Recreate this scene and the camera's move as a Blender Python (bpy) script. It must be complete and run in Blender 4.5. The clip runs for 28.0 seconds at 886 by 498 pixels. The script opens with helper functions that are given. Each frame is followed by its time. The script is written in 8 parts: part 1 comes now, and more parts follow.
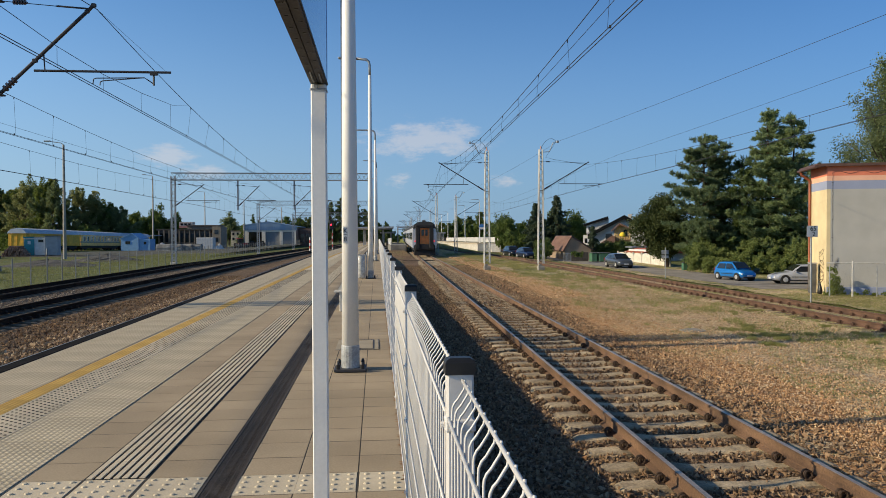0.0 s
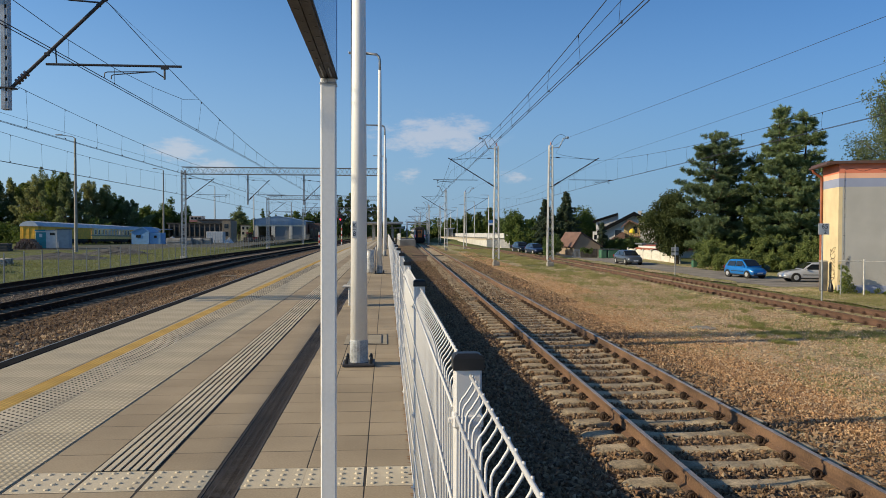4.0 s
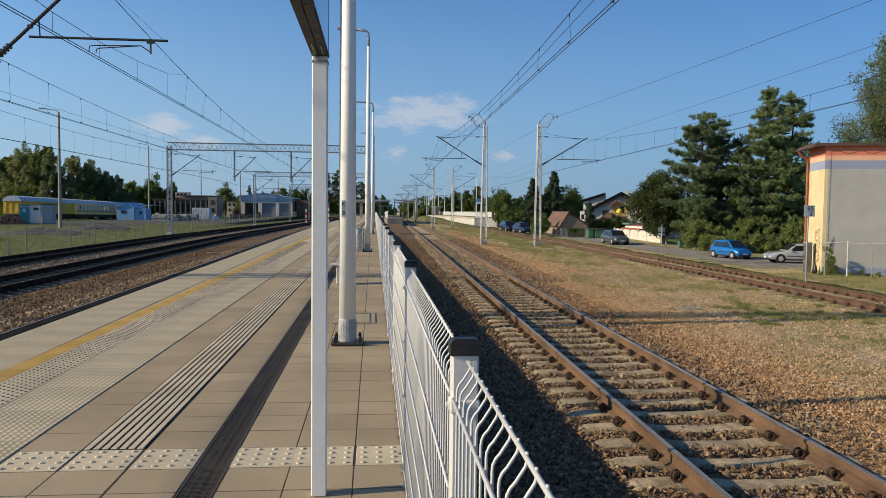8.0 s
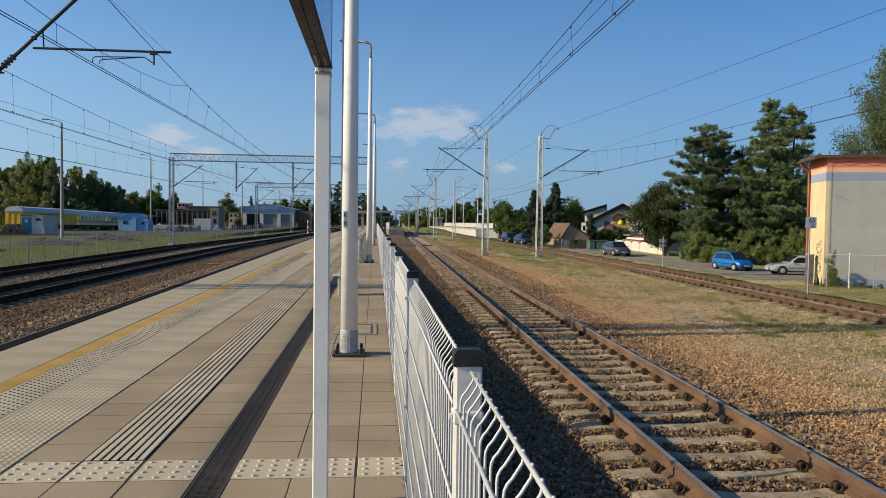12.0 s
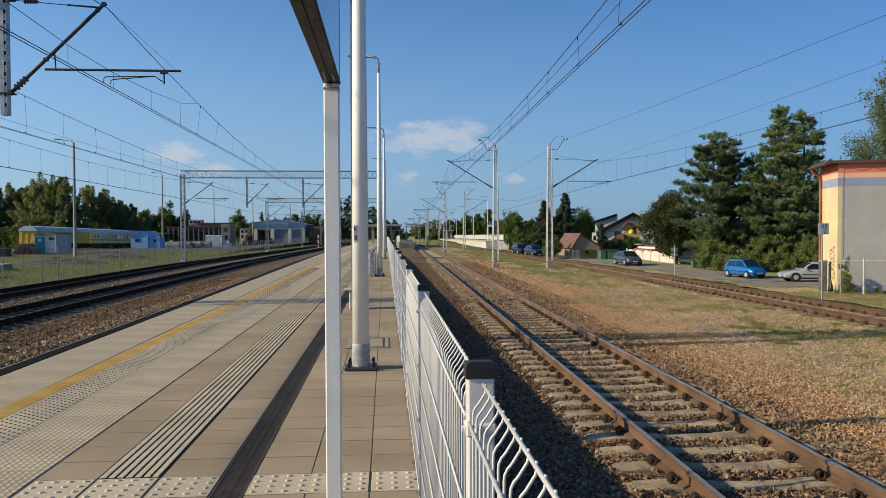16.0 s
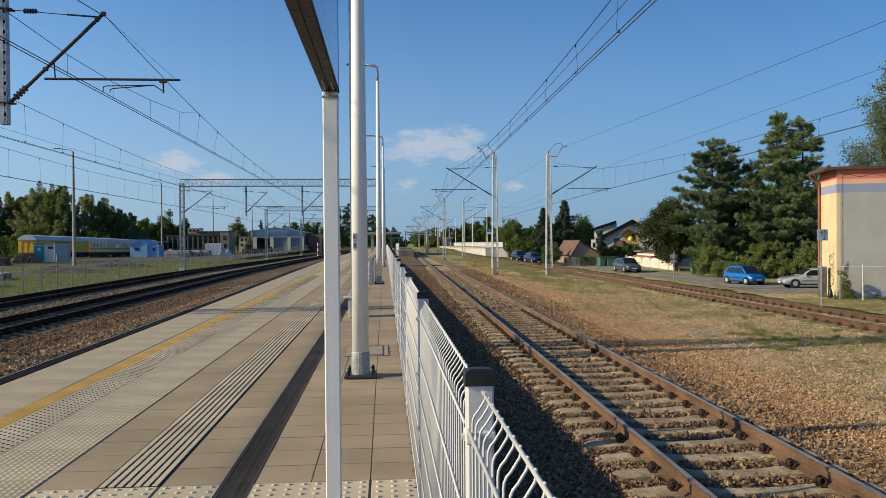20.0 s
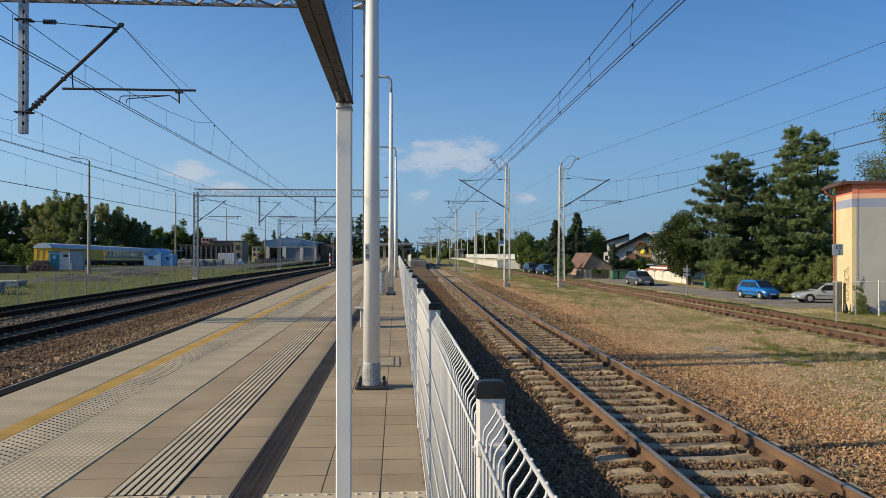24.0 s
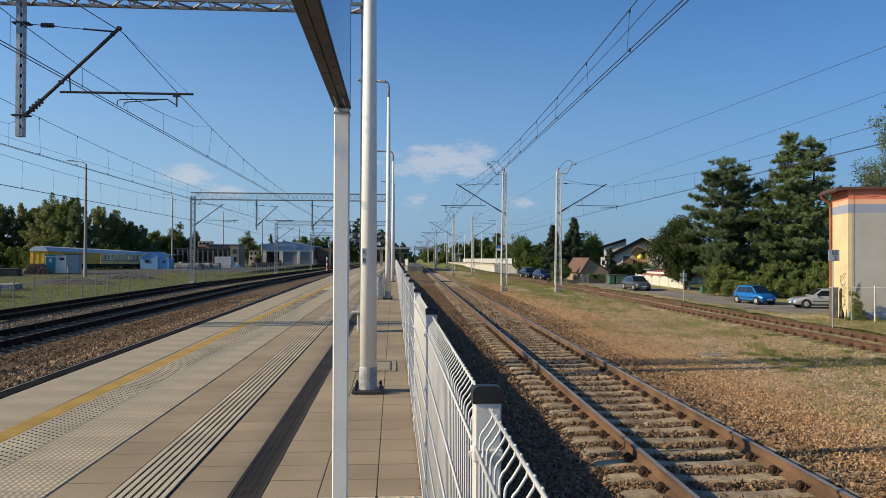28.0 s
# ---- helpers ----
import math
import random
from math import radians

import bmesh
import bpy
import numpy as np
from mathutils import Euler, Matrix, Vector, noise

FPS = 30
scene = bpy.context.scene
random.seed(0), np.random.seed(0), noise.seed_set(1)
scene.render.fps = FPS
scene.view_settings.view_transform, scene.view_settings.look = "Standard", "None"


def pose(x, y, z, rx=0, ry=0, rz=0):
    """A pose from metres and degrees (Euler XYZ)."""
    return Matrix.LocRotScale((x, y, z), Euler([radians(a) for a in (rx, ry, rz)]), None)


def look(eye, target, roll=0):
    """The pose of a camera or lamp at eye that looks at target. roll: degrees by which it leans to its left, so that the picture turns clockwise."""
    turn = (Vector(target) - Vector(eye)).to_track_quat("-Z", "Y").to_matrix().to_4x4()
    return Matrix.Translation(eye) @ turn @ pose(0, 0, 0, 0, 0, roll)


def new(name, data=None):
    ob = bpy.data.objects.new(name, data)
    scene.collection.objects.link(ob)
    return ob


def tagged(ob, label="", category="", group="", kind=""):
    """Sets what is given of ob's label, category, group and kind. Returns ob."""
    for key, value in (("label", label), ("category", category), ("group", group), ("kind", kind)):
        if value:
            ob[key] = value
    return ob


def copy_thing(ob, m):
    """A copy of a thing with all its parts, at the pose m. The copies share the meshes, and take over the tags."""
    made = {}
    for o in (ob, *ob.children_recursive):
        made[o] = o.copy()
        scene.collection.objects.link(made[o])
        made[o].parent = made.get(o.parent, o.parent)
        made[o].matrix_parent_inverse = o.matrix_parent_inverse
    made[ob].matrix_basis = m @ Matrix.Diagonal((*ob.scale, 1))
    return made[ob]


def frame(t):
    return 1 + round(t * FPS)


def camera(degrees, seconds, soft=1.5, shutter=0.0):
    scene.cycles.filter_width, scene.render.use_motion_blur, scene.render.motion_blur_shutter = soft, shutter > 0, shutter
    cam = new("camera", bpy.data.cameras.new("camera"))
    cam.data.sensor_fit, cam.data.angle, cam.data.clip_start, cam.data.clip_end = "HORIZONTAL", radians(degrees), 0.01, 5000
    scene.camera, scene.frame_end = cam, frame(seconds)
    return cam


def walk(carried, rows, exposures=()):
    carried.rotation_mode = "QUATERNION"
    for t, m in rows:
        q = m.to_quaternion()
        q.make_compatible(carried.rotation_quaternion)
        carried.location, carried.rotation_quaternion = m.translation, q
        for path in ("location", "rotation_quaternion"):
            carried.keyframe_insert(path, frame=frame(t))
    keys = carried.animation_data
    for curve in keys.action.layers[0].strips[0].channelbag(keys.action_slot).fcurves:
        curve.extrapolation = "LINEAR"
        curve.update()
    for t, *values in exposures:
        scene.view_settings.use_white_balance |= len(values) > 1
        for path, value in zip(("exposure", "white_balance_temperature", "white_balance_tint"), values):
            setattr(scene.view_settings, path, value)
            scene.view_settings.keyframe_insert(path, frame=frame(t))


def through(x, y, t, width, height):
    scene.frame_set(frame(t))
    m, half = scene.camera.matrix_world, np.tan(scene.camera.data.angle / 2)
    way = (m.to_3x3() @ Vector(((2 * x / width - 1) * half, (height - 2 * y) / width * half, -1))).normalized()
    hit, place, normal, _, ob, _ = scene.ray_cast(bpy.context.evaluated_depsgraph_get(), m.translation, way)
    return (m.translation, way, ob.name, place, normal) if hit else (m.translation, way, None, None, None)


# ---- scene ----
LENS = 60.42
# seconds; eye x, y, z; pitch, roll, yaw in degrees
PATH = [
    (0, 0.026, -0.025, 1.532, -1.06, -0.19, -4.99), (0.5, 0.025, -0.024, 1.532, -1.26, -0.52, -4.16),
    (1, 0.026, -0.023, 1.533, -1.11, -0.60, -3.80), (1.5, 0.027, -0.020, 1.532, -1.08, -0.51, -3.54),
    (2, 0.027, -0.021, 1.532, -1.28, -0.58, -3.67), (2.5, 0.027, -0.018, 1.531, -1.37, -0.58, -3.68),
    (3, 0.027, -0.017, 1.531, -1.41, -0.59, -3.67), (3.5, 0.027, -0.016, 1.530, -1.43, -0.23, -3.88),
    (5.5, 0.031, -0.014, 1.530, -1.27, 0.77, -5.09), (6, 0.028, -0.009, 1.533, -1.40, 0.80, -5.06),
    (6.5, 0.023, -0.008, 1.535, -1.86, 1.05, -5.24), (7, 0.018, -0.004, 1.538, -2.46, 1.05, -5.87),
    (7.5, 0.011, -0.002, 1.541, -2.68, 1.06, -5.70), (8, 0.005, -0.001, 1.544, -3.02, 0.66, -5.28),
    (8.5, 0.001, -0.003, 1.544, -3.35, 0.75, -5.13), (9, -0.000, -0.003, 1.544, -2.74, 0.86, -5.45),
    (9.5, -0.001, -0.005, 1.543, -2.38, 0.74, -5.08), (10, -0.000, -0.005, 1.544, -2.19, 0.71, -4.81),
    (10.5, -0.001, -0.003, 1.543, -2.06, 0.76, -4.75), (11, -0.000, -0.003, 1.543, -1.90, 0.84, -4.88),
    (11.5, -0.000, -0.002, 1.543, -2.00, 0.82, -5.10), (12, 0.000, 0.001, 1.542, -2.18, 0.76, -5.17),
    (12.5, 0.000, 0.002, 1.542, -2.08, 0.46, -5.11), (14.5, -0.002, -0.011, 1.544, -1.23, 0.56, -4.87),
    (15, -0.001, -0.010, 1.543, -1.30, 0.41, -4.58), (15.5, -0.001, -0.008, 1.543, -1.41, 0.01, -4.32),
    (16, 0.001, -0.005, 1.543, -1.25, -0.22, -4.37), (16.5, 0.001, -0.005, 1.543, -1.24, -0.24, -4.52),
    (17, 0.000, -0.005, 1.542, -1.14, -0.14, -4.49), (17.5, -0.000, -0.007, 1.542, -0.93, -0.06, -4.39),
    (18, -0.002, -0.008, 1.542, -0.86, -0.07, -4.12), (18.5, -0.002, -0.011, 1.543, -0.68, -0.12, -3.92),
    (19, -0.000, -0.008, 1.542, -0.57, -0.10, -3.90), (19.5, 0.001, -0.007, 1.542, -0.55, -0.27, -4.13),
    (20, 0.002, -0.008, 1.543, -0.68, -0.43, -4.42), (20.5, 0.003, -0.009, 1.543, -0.68, -0.40, -4.31),
    (21, 0.003, -0.008, 1.543, -0.44, -0.45, -3.91), (21.5, 0.002, -0.011, 1.543, -0.32, -0.65, -3.63),
    (23.5, 0.002, -0.007, 1.543, 0.01, 0.16, -3.34), (24, 0.001, -0.008, 1.543, 0.18, 0.07, -3.52),
    (24.5, 0.001, -0.008, 1.543, 0.42, -0.03, -3.58), (25, 0.002, -0.009, 1.543, 0.48, -0.03, -3.58),
    (25.5, 0.002, -0.011, 1.544, 0.61, -0.04, -3.83), (26, 0.003, -0.010, 1.544, 0.67, -0.16, -4.04),
    (26.5, 0.003, -0.012, 1.544, 0.66, -0.08, -4.04), (27, 0.002, -0.013, 1.544, 0.58, 0.06, -3.90),
    (27.5, 0.002, -0.013, 1.544, 0.52, 0.10, -3.82), (28, 0.001, -0.014, 1.545, 0.51, 0.24, -3.74),
]



def aim(x, y, z, pitch, roll, yaw):
    p, w = radians(pitch), radians(yaw)
    way = Vector((-math.sin(w) * math.cos(p), math.cos(w) * math.cos(p), math.sin(p)))
    eye = Vector((x, y, z))
    return look(eye, eye + way * 10, roll)


cam = camera(LENS, 28.0, soft=0.6)
walk(cam, [(r[0], aim(*r[1:])) for r in PATH])

# ---- light ----
SUN_EL, SUN_AZ = 25.0, 8.0      # degrees; the light goes to +x and a little to +y
scene.view_settings.exposure = 0.0


def sun_and_sky():
    el, az = radians(SUN_EL), radians(SUN_AZ)
    way = Vector((math.cos(el) * math.cos(az), math.cos(el) * math.sin(az), -math.sin(el)))
    lamp = bpy.data.lights.new("sun", "SUN")
    lamp.energy, lamp.angle, lamp.color = 4.95, radians(0.53), (1.0, 0.82, 0.545)
    ob = new("sun", lamp)
    ob.matrix_world = look((0, 0, 60), Vector((0, 0, 60)) + way)
    w = bpy.data.worlds.new("sky")
    scene.world = w
    w.use_nodes = True
    nt = w.node_tree
    nt.nodes.clear()
    n = nt.nodes.new
    sky = n("ShaderNodeTexSky")
    sky.sky_type, sky.sun_disc = "NISHITA", False
    sky.sun_elevation = el
    s = -way
    sky.sun_rotation = math.atan2(s.x, s.y)
    sky.air_density, sky.dust_density, sky.ozone_density, sky.altitude = 1.0, 0.7, 4.0, 300
    tc = n("ShaderNodeTexCoord")
    # broken fair-weather cloud low over the horizon
    no = n("ShaderNodeTexNoise")
    mp = n("ShaderNodeMapping")
    mp.inputs["Scale"].default_value = (1.0, 1.0, 2.6)
    nt.links.new(tc.outputs["Generated"], mp.inputs[0])
    nt.links.new(mp.outputs[0], no.inputs["Vector"])
    no.inputs["Scale"].default_value, no.inputs["Detail"].default_value, no.inputs["Roughness"].default_value = 30.0, 9.0, 0.66
    total = None
    for az_c, el_c, wide, high, amount in CLOUDS:
        a, e = radians(az_c), radians(el_c)
        c = Vector((math.sin(a) * math.cos(e), math.cos(a) * math.cos(e), math.sin(e)))
        sub = n("ShaderNodeVectorMath"); sub.operation = "SUBTRACT"
        nt.links.new(tc.outputs["Generated"], sub.inputs[0]); sub.inputs[1].default_value = c
        sc = n("ShaderNodeVectorMath"); sc.operation = "MULTIPLY"
        nt.links.new(sub.outputs[0], sc.inputs[0])
        sc.inputs[1].default_value = (1 / radians(wide), 1 / radians(wide), 1 / radians(high))
        ln = n("ShaderNodeVectorMath"); ln.operation = "LENGTH"
        nt.links.new(sc.outputs[0], ln.inputs[0])
        mr = n("ShaderNodeMapRange"); mr.interpolation_type = "SMOOTHSTEP"
        nt.links.new(ln.outputs["Value"], mr.inputs["Value"])
        for k, v in (("From Min", 1.0), ("From Max", 0.0), ("To Min", 0.0), ("To Max", amount)):
            mr.inputs[k].default_value = v
        if total is None:
            total = mr.outputs[0]
        else:
            mx = n("ShaderNodeMath"); mx.operation = "MAXIMUM"
            nt.links.new(total, mx.inputs[0]); nt.links.new(mr.outputs[0], mx.inputs[1])
            total = mx.outputs[0]
    ad = n("ShaderNodeMath"); ad.operation = "MULTIPLY_ADD"
    nt.links.new(no.outputs["Fac"], ad.inputs[0]); ad.inputs[1].default_value = 2.4
    nt.links.new(total, ad.inputs[2])
    rm = n("ShaderNodeMapRange"); rm.interpolation_type = "SMOOTHSTEP"
    nt.links.new(ad.outputs[0], rm.inputs["Value"])
    for k, v in (("From Min", 1.42), ("From Max", 2.2), ("To Min", 0.0), ("To Max", 0.46)):
        rm.inputs[k].default_value = v
    gate = n("ShaderNodeMath"); gate.operation = "MULTIPLY"
    ramp = n("ShaderNodeMapRange")
    nt.links.new(total, ramp.inputs["Value"])
    ramp.inputs["From Max"].default_value = 0.25
    nt.links.new(rm.outputs[0], gate.inputs[0]); nt.links.new(ramp.outputs[0], gate.inputs[1])
    bg = n("ShaderNodeBackground"); bg.inputs["Strength"].default_value = SKY
    tint = n("ShaderNodeMixRGB"); tint.blend_type = "MULTIPLY"; tint.inputs[0].default_value = 1.0
    tint.inputs[2].default_value = (0.72, 1.02, 1.25, 1)
    nt.links.new(sky.outputs[0], tint.inputs[1])
    # pale haze that thickens towards the horizon, all round
    up = n("ShaderNodeSeparateXYZ"); nt.links.new(tc.outputs["Generated"], up.inputs[0])
    hz = n("ShaderNodeMapRange"); hz.interpolation_type = "SMOOTHERSTEP"
    for k, v in (("From Min", 0.40), ("From Max", -0.12), ("To Min", 0.0), ("To Max", 0.88)):
        hz.inputs[k].default_value = v
    nt.links.new(up.outputs["Z"], hz.inputs["Value"])
    haze = n("ShaderNodeMixRGB"); haze.inputs[2].default_value = tuple(c / SKY for c in (0.315, 0.445, 0.635)) + (1,)
    nt.links.new(hz.outputs[0], haze.inputs[0]); nt.links.new(tint.outputs[0], haze.inputs[1])
    # thin dust scatters the sunlight forwards: the sky is paler on the sun's side
    dot = n("ShaderNodeVectorMath"); dot.operation = "DOT_PRODUCT"
    nt.links.new(tc.outputs["Generated"], dot.inputs[0]); dot.inputs[1].default_value = s
    fw = n("ShaderNodeMapRange")
    # the gain levels off nearer the sun, outside the view, to limit fill
    for k, v in (("From Min", -1.0), ("From Max", 0.4), ("To Min", 0.0), ("To Max", 0.7)):
        fw.inputs[k].default_value = v
    nt.links.new(dot.outputs["Value"], fw.inputs["Value"])
    side = n("ShaderNodeMixRGB"); side.inputs[1].default_value, side.inputs[2].default_value = (0.42, 0.60, 0.74, 1), (1.50, 1.38, 1.23, 1)
    nt.links.new(fw.outputs[0], side.inputs[0])
    glare = n("ShaderNodeVectorMath"); glare.operation = "MULTIPLY"
    nt.links.new(haze.outputs[0], glare.inputs[0]); nt.links.new(side.outputs[0], glare.inputs[1])
    # extra dimming overhead, above the view, to cut the fill light
    zen = n("ShaderNodeMapRange"); zen.interpolation_type = "SMOOTHSTEP"
    for k, v in (("From Min", 0.38), ("From Max", 0.95), ("To Min", 1.0), ("To Max", 0.50)):
        zen.inputs[k].default_value = v
    nt.links.new(up.outputs["Z"], zen.inputs["Value"])
    deep = n("ShaderNodeVectorMath"); deep.operation = "SCALE"
    nt.links.new(glare.outputs[0], deep.inputs[0]); nt.links.new(zen.outputs[0], deep.inputs["Scale"])
    nt.links.new(deep.outputs[0], bg.inputs["Color"])
    cl = n("ShaderNodeBackground"); cl.inputs["Color"].default_value = (0.78, 0.74, 0.74, 1); cl.inputs["Strength"].default_value = 0.92
    mix = n("ShaderNodeMixShader")
    nt.links.new(gate.outputs[0], mix.inputs[0]); nt.links.new(bg.outputs[0], mix.inputs[1]); nt.links.new(cl.outputs[0], mix.inputs[2])
    out = n("ShaderNodeOutputWorld")
    nt.links.new(mix.outputs[0], out.inputs[0])


SKY = 0.115
# azimuth from +y to the right, elevation, half width, half height, amount: degrees
CLOUDS = [(3.6, 7.1, 7.0, 2.3, 1.0), (6.0, 7.6, 3.0, 1.6, 0.9), (1.7, 4.1, 1.6, 0.9, 0.85), (-15.0, 5.7, 3.4, 1.5, 1.0), (-12.6, 4.6, 2.6, 1.2, 0.8), (9.7, 4.1, 2.2, 0.8, 0.8)]
sun_and_sky()


# ---- materials ----
def mat(name, col, rough=0.7, metal=0.0, var=0.25, scale=3.0, fine=40.0, bump=0.15, col2=None, spec=0.5, random_by=0.0, coat=0.0, world=False):
    """Two scales of noise in colour and relief, in metres of the thing's own space or of the world; random_by varies whole objects."""
    m = bpy.data.materials.new(name)
    m.use_nodes = True
    nt = m.node_tree
    b = nt.nodes["Principled BSDF"]
    n = nt.nodes.new
    where = n("ShaderNodeNewGeometry").outputs["Position"] if world else n("ShaderNodeTexCoord").outputs["Object"]
    big, small = n("ShaderNodeTexNoise"), n("ShaderNodeTexNoise")
    for t, s, dt in ((big, scale, 4.0), (small, fine, 3.0)):
        t.inputs["Scale"].default_value, t.inputs["Detail"].default_value = s, dt
        nt.links.new(where, t.inputs["Vector"])
    c2 = col2 or tuple(max(0.0, c * (1 - var)) for c in col)
    c3 = tuple(min(1.0, c * (1 + var * 0.6)) for c in col)
    mx = n("ShaderNodeMixRGB")
    ramp = n("ShaderNodeMapRange")
    ramp.inputs["From Min"].default_value, ramp.inputs["From Max"].default_value = 0.35, 0.65
    nt.links.new(big.outputs["Fac"], ramp.inputs["Value"])
    nt.links.new(ramp.outputs[0], mx.inputs[0])
    mx.inputs[1].default_value, mx.inputs[2].default_value = (*c2, 1), (*c3, 1)
    hs = n("ShaderNodeHueSaturation")
    nt.links.new(mx.outputs[0], hs.inputs["Color"])
    fr = n("ShaderNodeMapRange")
    fr.inputs["From Min"].default_value, fr.inputs["From Max"].default_value = 0.3, 0.7
    fr.inputs["To Min"].default_value, fr.inputs["To Max"].default_value = 1 - var * 0.7, 1 + var * 0.7
    nt.links.new(small.outputs["Fac"], fr.inputs["Value"])
    last = fr.outputs[0]
    if random_by:
        oi = n("ShaderNodeObjectInfo")
        rr = n("ShaderNodeMapRange")
        rr.inputs["To Min"].default_value, rr.inputs["To Max"].default_value = 1 - random_by, 1 + random_by
        nt.links.new(oi.outputs["Random"], rr.inputs["Value"])
        mu = n("ShaderNodeMath"); mu.operation = "MULTIPLY"
        nt.links.new(last, mu.inputs[0]); nt.links.new(rr.outputs[0], mu.inputs[1])
        last = mu.outputs[0]
    nt.links.new(last, hs.inputs["Value"])
    nt.links.new(hs.outputs[0], b.inputs["Base Color"])
    b.inputs["Roughness"].default_value, b.inputs["Metallic"].default_value = rough, metal
    b.inputs["Specular IOR Level"].default_value = spec
    b.inputs["Coat Weight"].default_value = coat
    if bump:
        bp = n("ShaderNodeBump")
        bp.inputs["Strength"].default_value, bp.inputs["Distance"].default_value = bump, 0.6 / fine
        nt.links.new(small.outputs["Fac"], bp.inputs["Height"])
        nt.links.new(bp.outputs[0], b.inputs["Normal"])
    return m


def glow(name, col, power):
    m = bpy.data.materials.new(name)
    m.use_nodes = True
    b = m.node_tree.nodes["Principled BSDF"]
    b.inputs["Base Color"].default_value = (*col, 1)
    b.inputs["Emission Color"].default_value, b.inputs["Emission Strength"].default_value = (*col, 1), power
    return m


def island_mat(name, cols, rough=0.9, bump=0.3, fine=60.0, spec=0.3):
    """Each loose piece takes its own colour out of a row of colours."""
    m = bpy.data.materials.new(name)
    m.use_nodes = True
    nt = m.node_tree
    b = nt.nodes["Principled BSDF"]
    g = nt.nodes.new("ShaderNodeNewGeometry")
    r = nt.nodes.new("ShaderNodeValToRGB")
    while len(r.color_ramp.elements) < len(cols):
        r.color_ramp.elements.new(0.5)
    for i, c in enumerate(cols):
        r.color_ramp.elements[i].position, r.color_ramp.elements[i].color = i / (len(cols) - 1), (*c, 1)
    nt.links.new(g.outputs["Random Per Island"], r.inputs[0])
    tc, no = nt.nodes.new("ShaderNodeTexCoord"), nt.nodes.new("ShaderNodeTexNoise")
    no.inputs["Scale"].default_value = fine
    nt.links.new(tc.outputs["Object"], no.inputs["Vector"])
    hs = nt.nodes.new("ShaderNodeHueSaturation")
    mr = nt.nodes.new("ShaderNodeMapRange")
    mr.inputs["To Min"].default_value, mr.inputs["To Max"].default_value = 0.65, 1.35
    nt.links.new(no.outputs["Fac"], mr.inputs["Value"]); nt.links.new(mr.outputs[0], hs.inputs["Value"])
    nt.links.new(r.outputs[0], hs.inputs["Color"]); nt.links.new(hs.outputs[0], b.inputs["Base Color"])
    bp = nt.nodes.new("ShaderNodeBump")
    bp.inputs["Strength"].default_value, bp.inputs["Distance"].default_value = bump, 0.01
    nt.links.new(no.outputs["Fac"], bp.inputs["Height"]); nt.links.new(bp.outputs[0], b.inputs["Normal"])
    b.inputs["Roughness"].default_value = rough
    b.inputs["Specular IOR Level"].default_value = spec
    return m


def leaf_mat(name, a, b_, through=0.35):
    m = island_mat(name, [a, b_, tuple((x + y) * 0.42 for x, y in zip(a, b_))], rough=0.6, bump=0.0, fine=6.0)
    nt = m.node_tree
    b = nt.nodes["Principled BSDF"]
    tr = nt.nodes.new("ShaderNodeBsdfTranslucent")
    src = b.inputs["Base Color"].links[0].from_socket
    nt.links.new(src, tr.inputs["Color"])
    mix = nt.nodes.new("ShaderNodeMixShader")
    mix.inputs[0].default_value = through
    out = nt.nodes["Material Output"]
    nt.links.new(b.outputs[0], mix.inputs[1]); nt.links.new(tr.outputs[0], mix.inputs[2]); nt.links.new(mix.outputs[0], out.inputs[0])
    return m


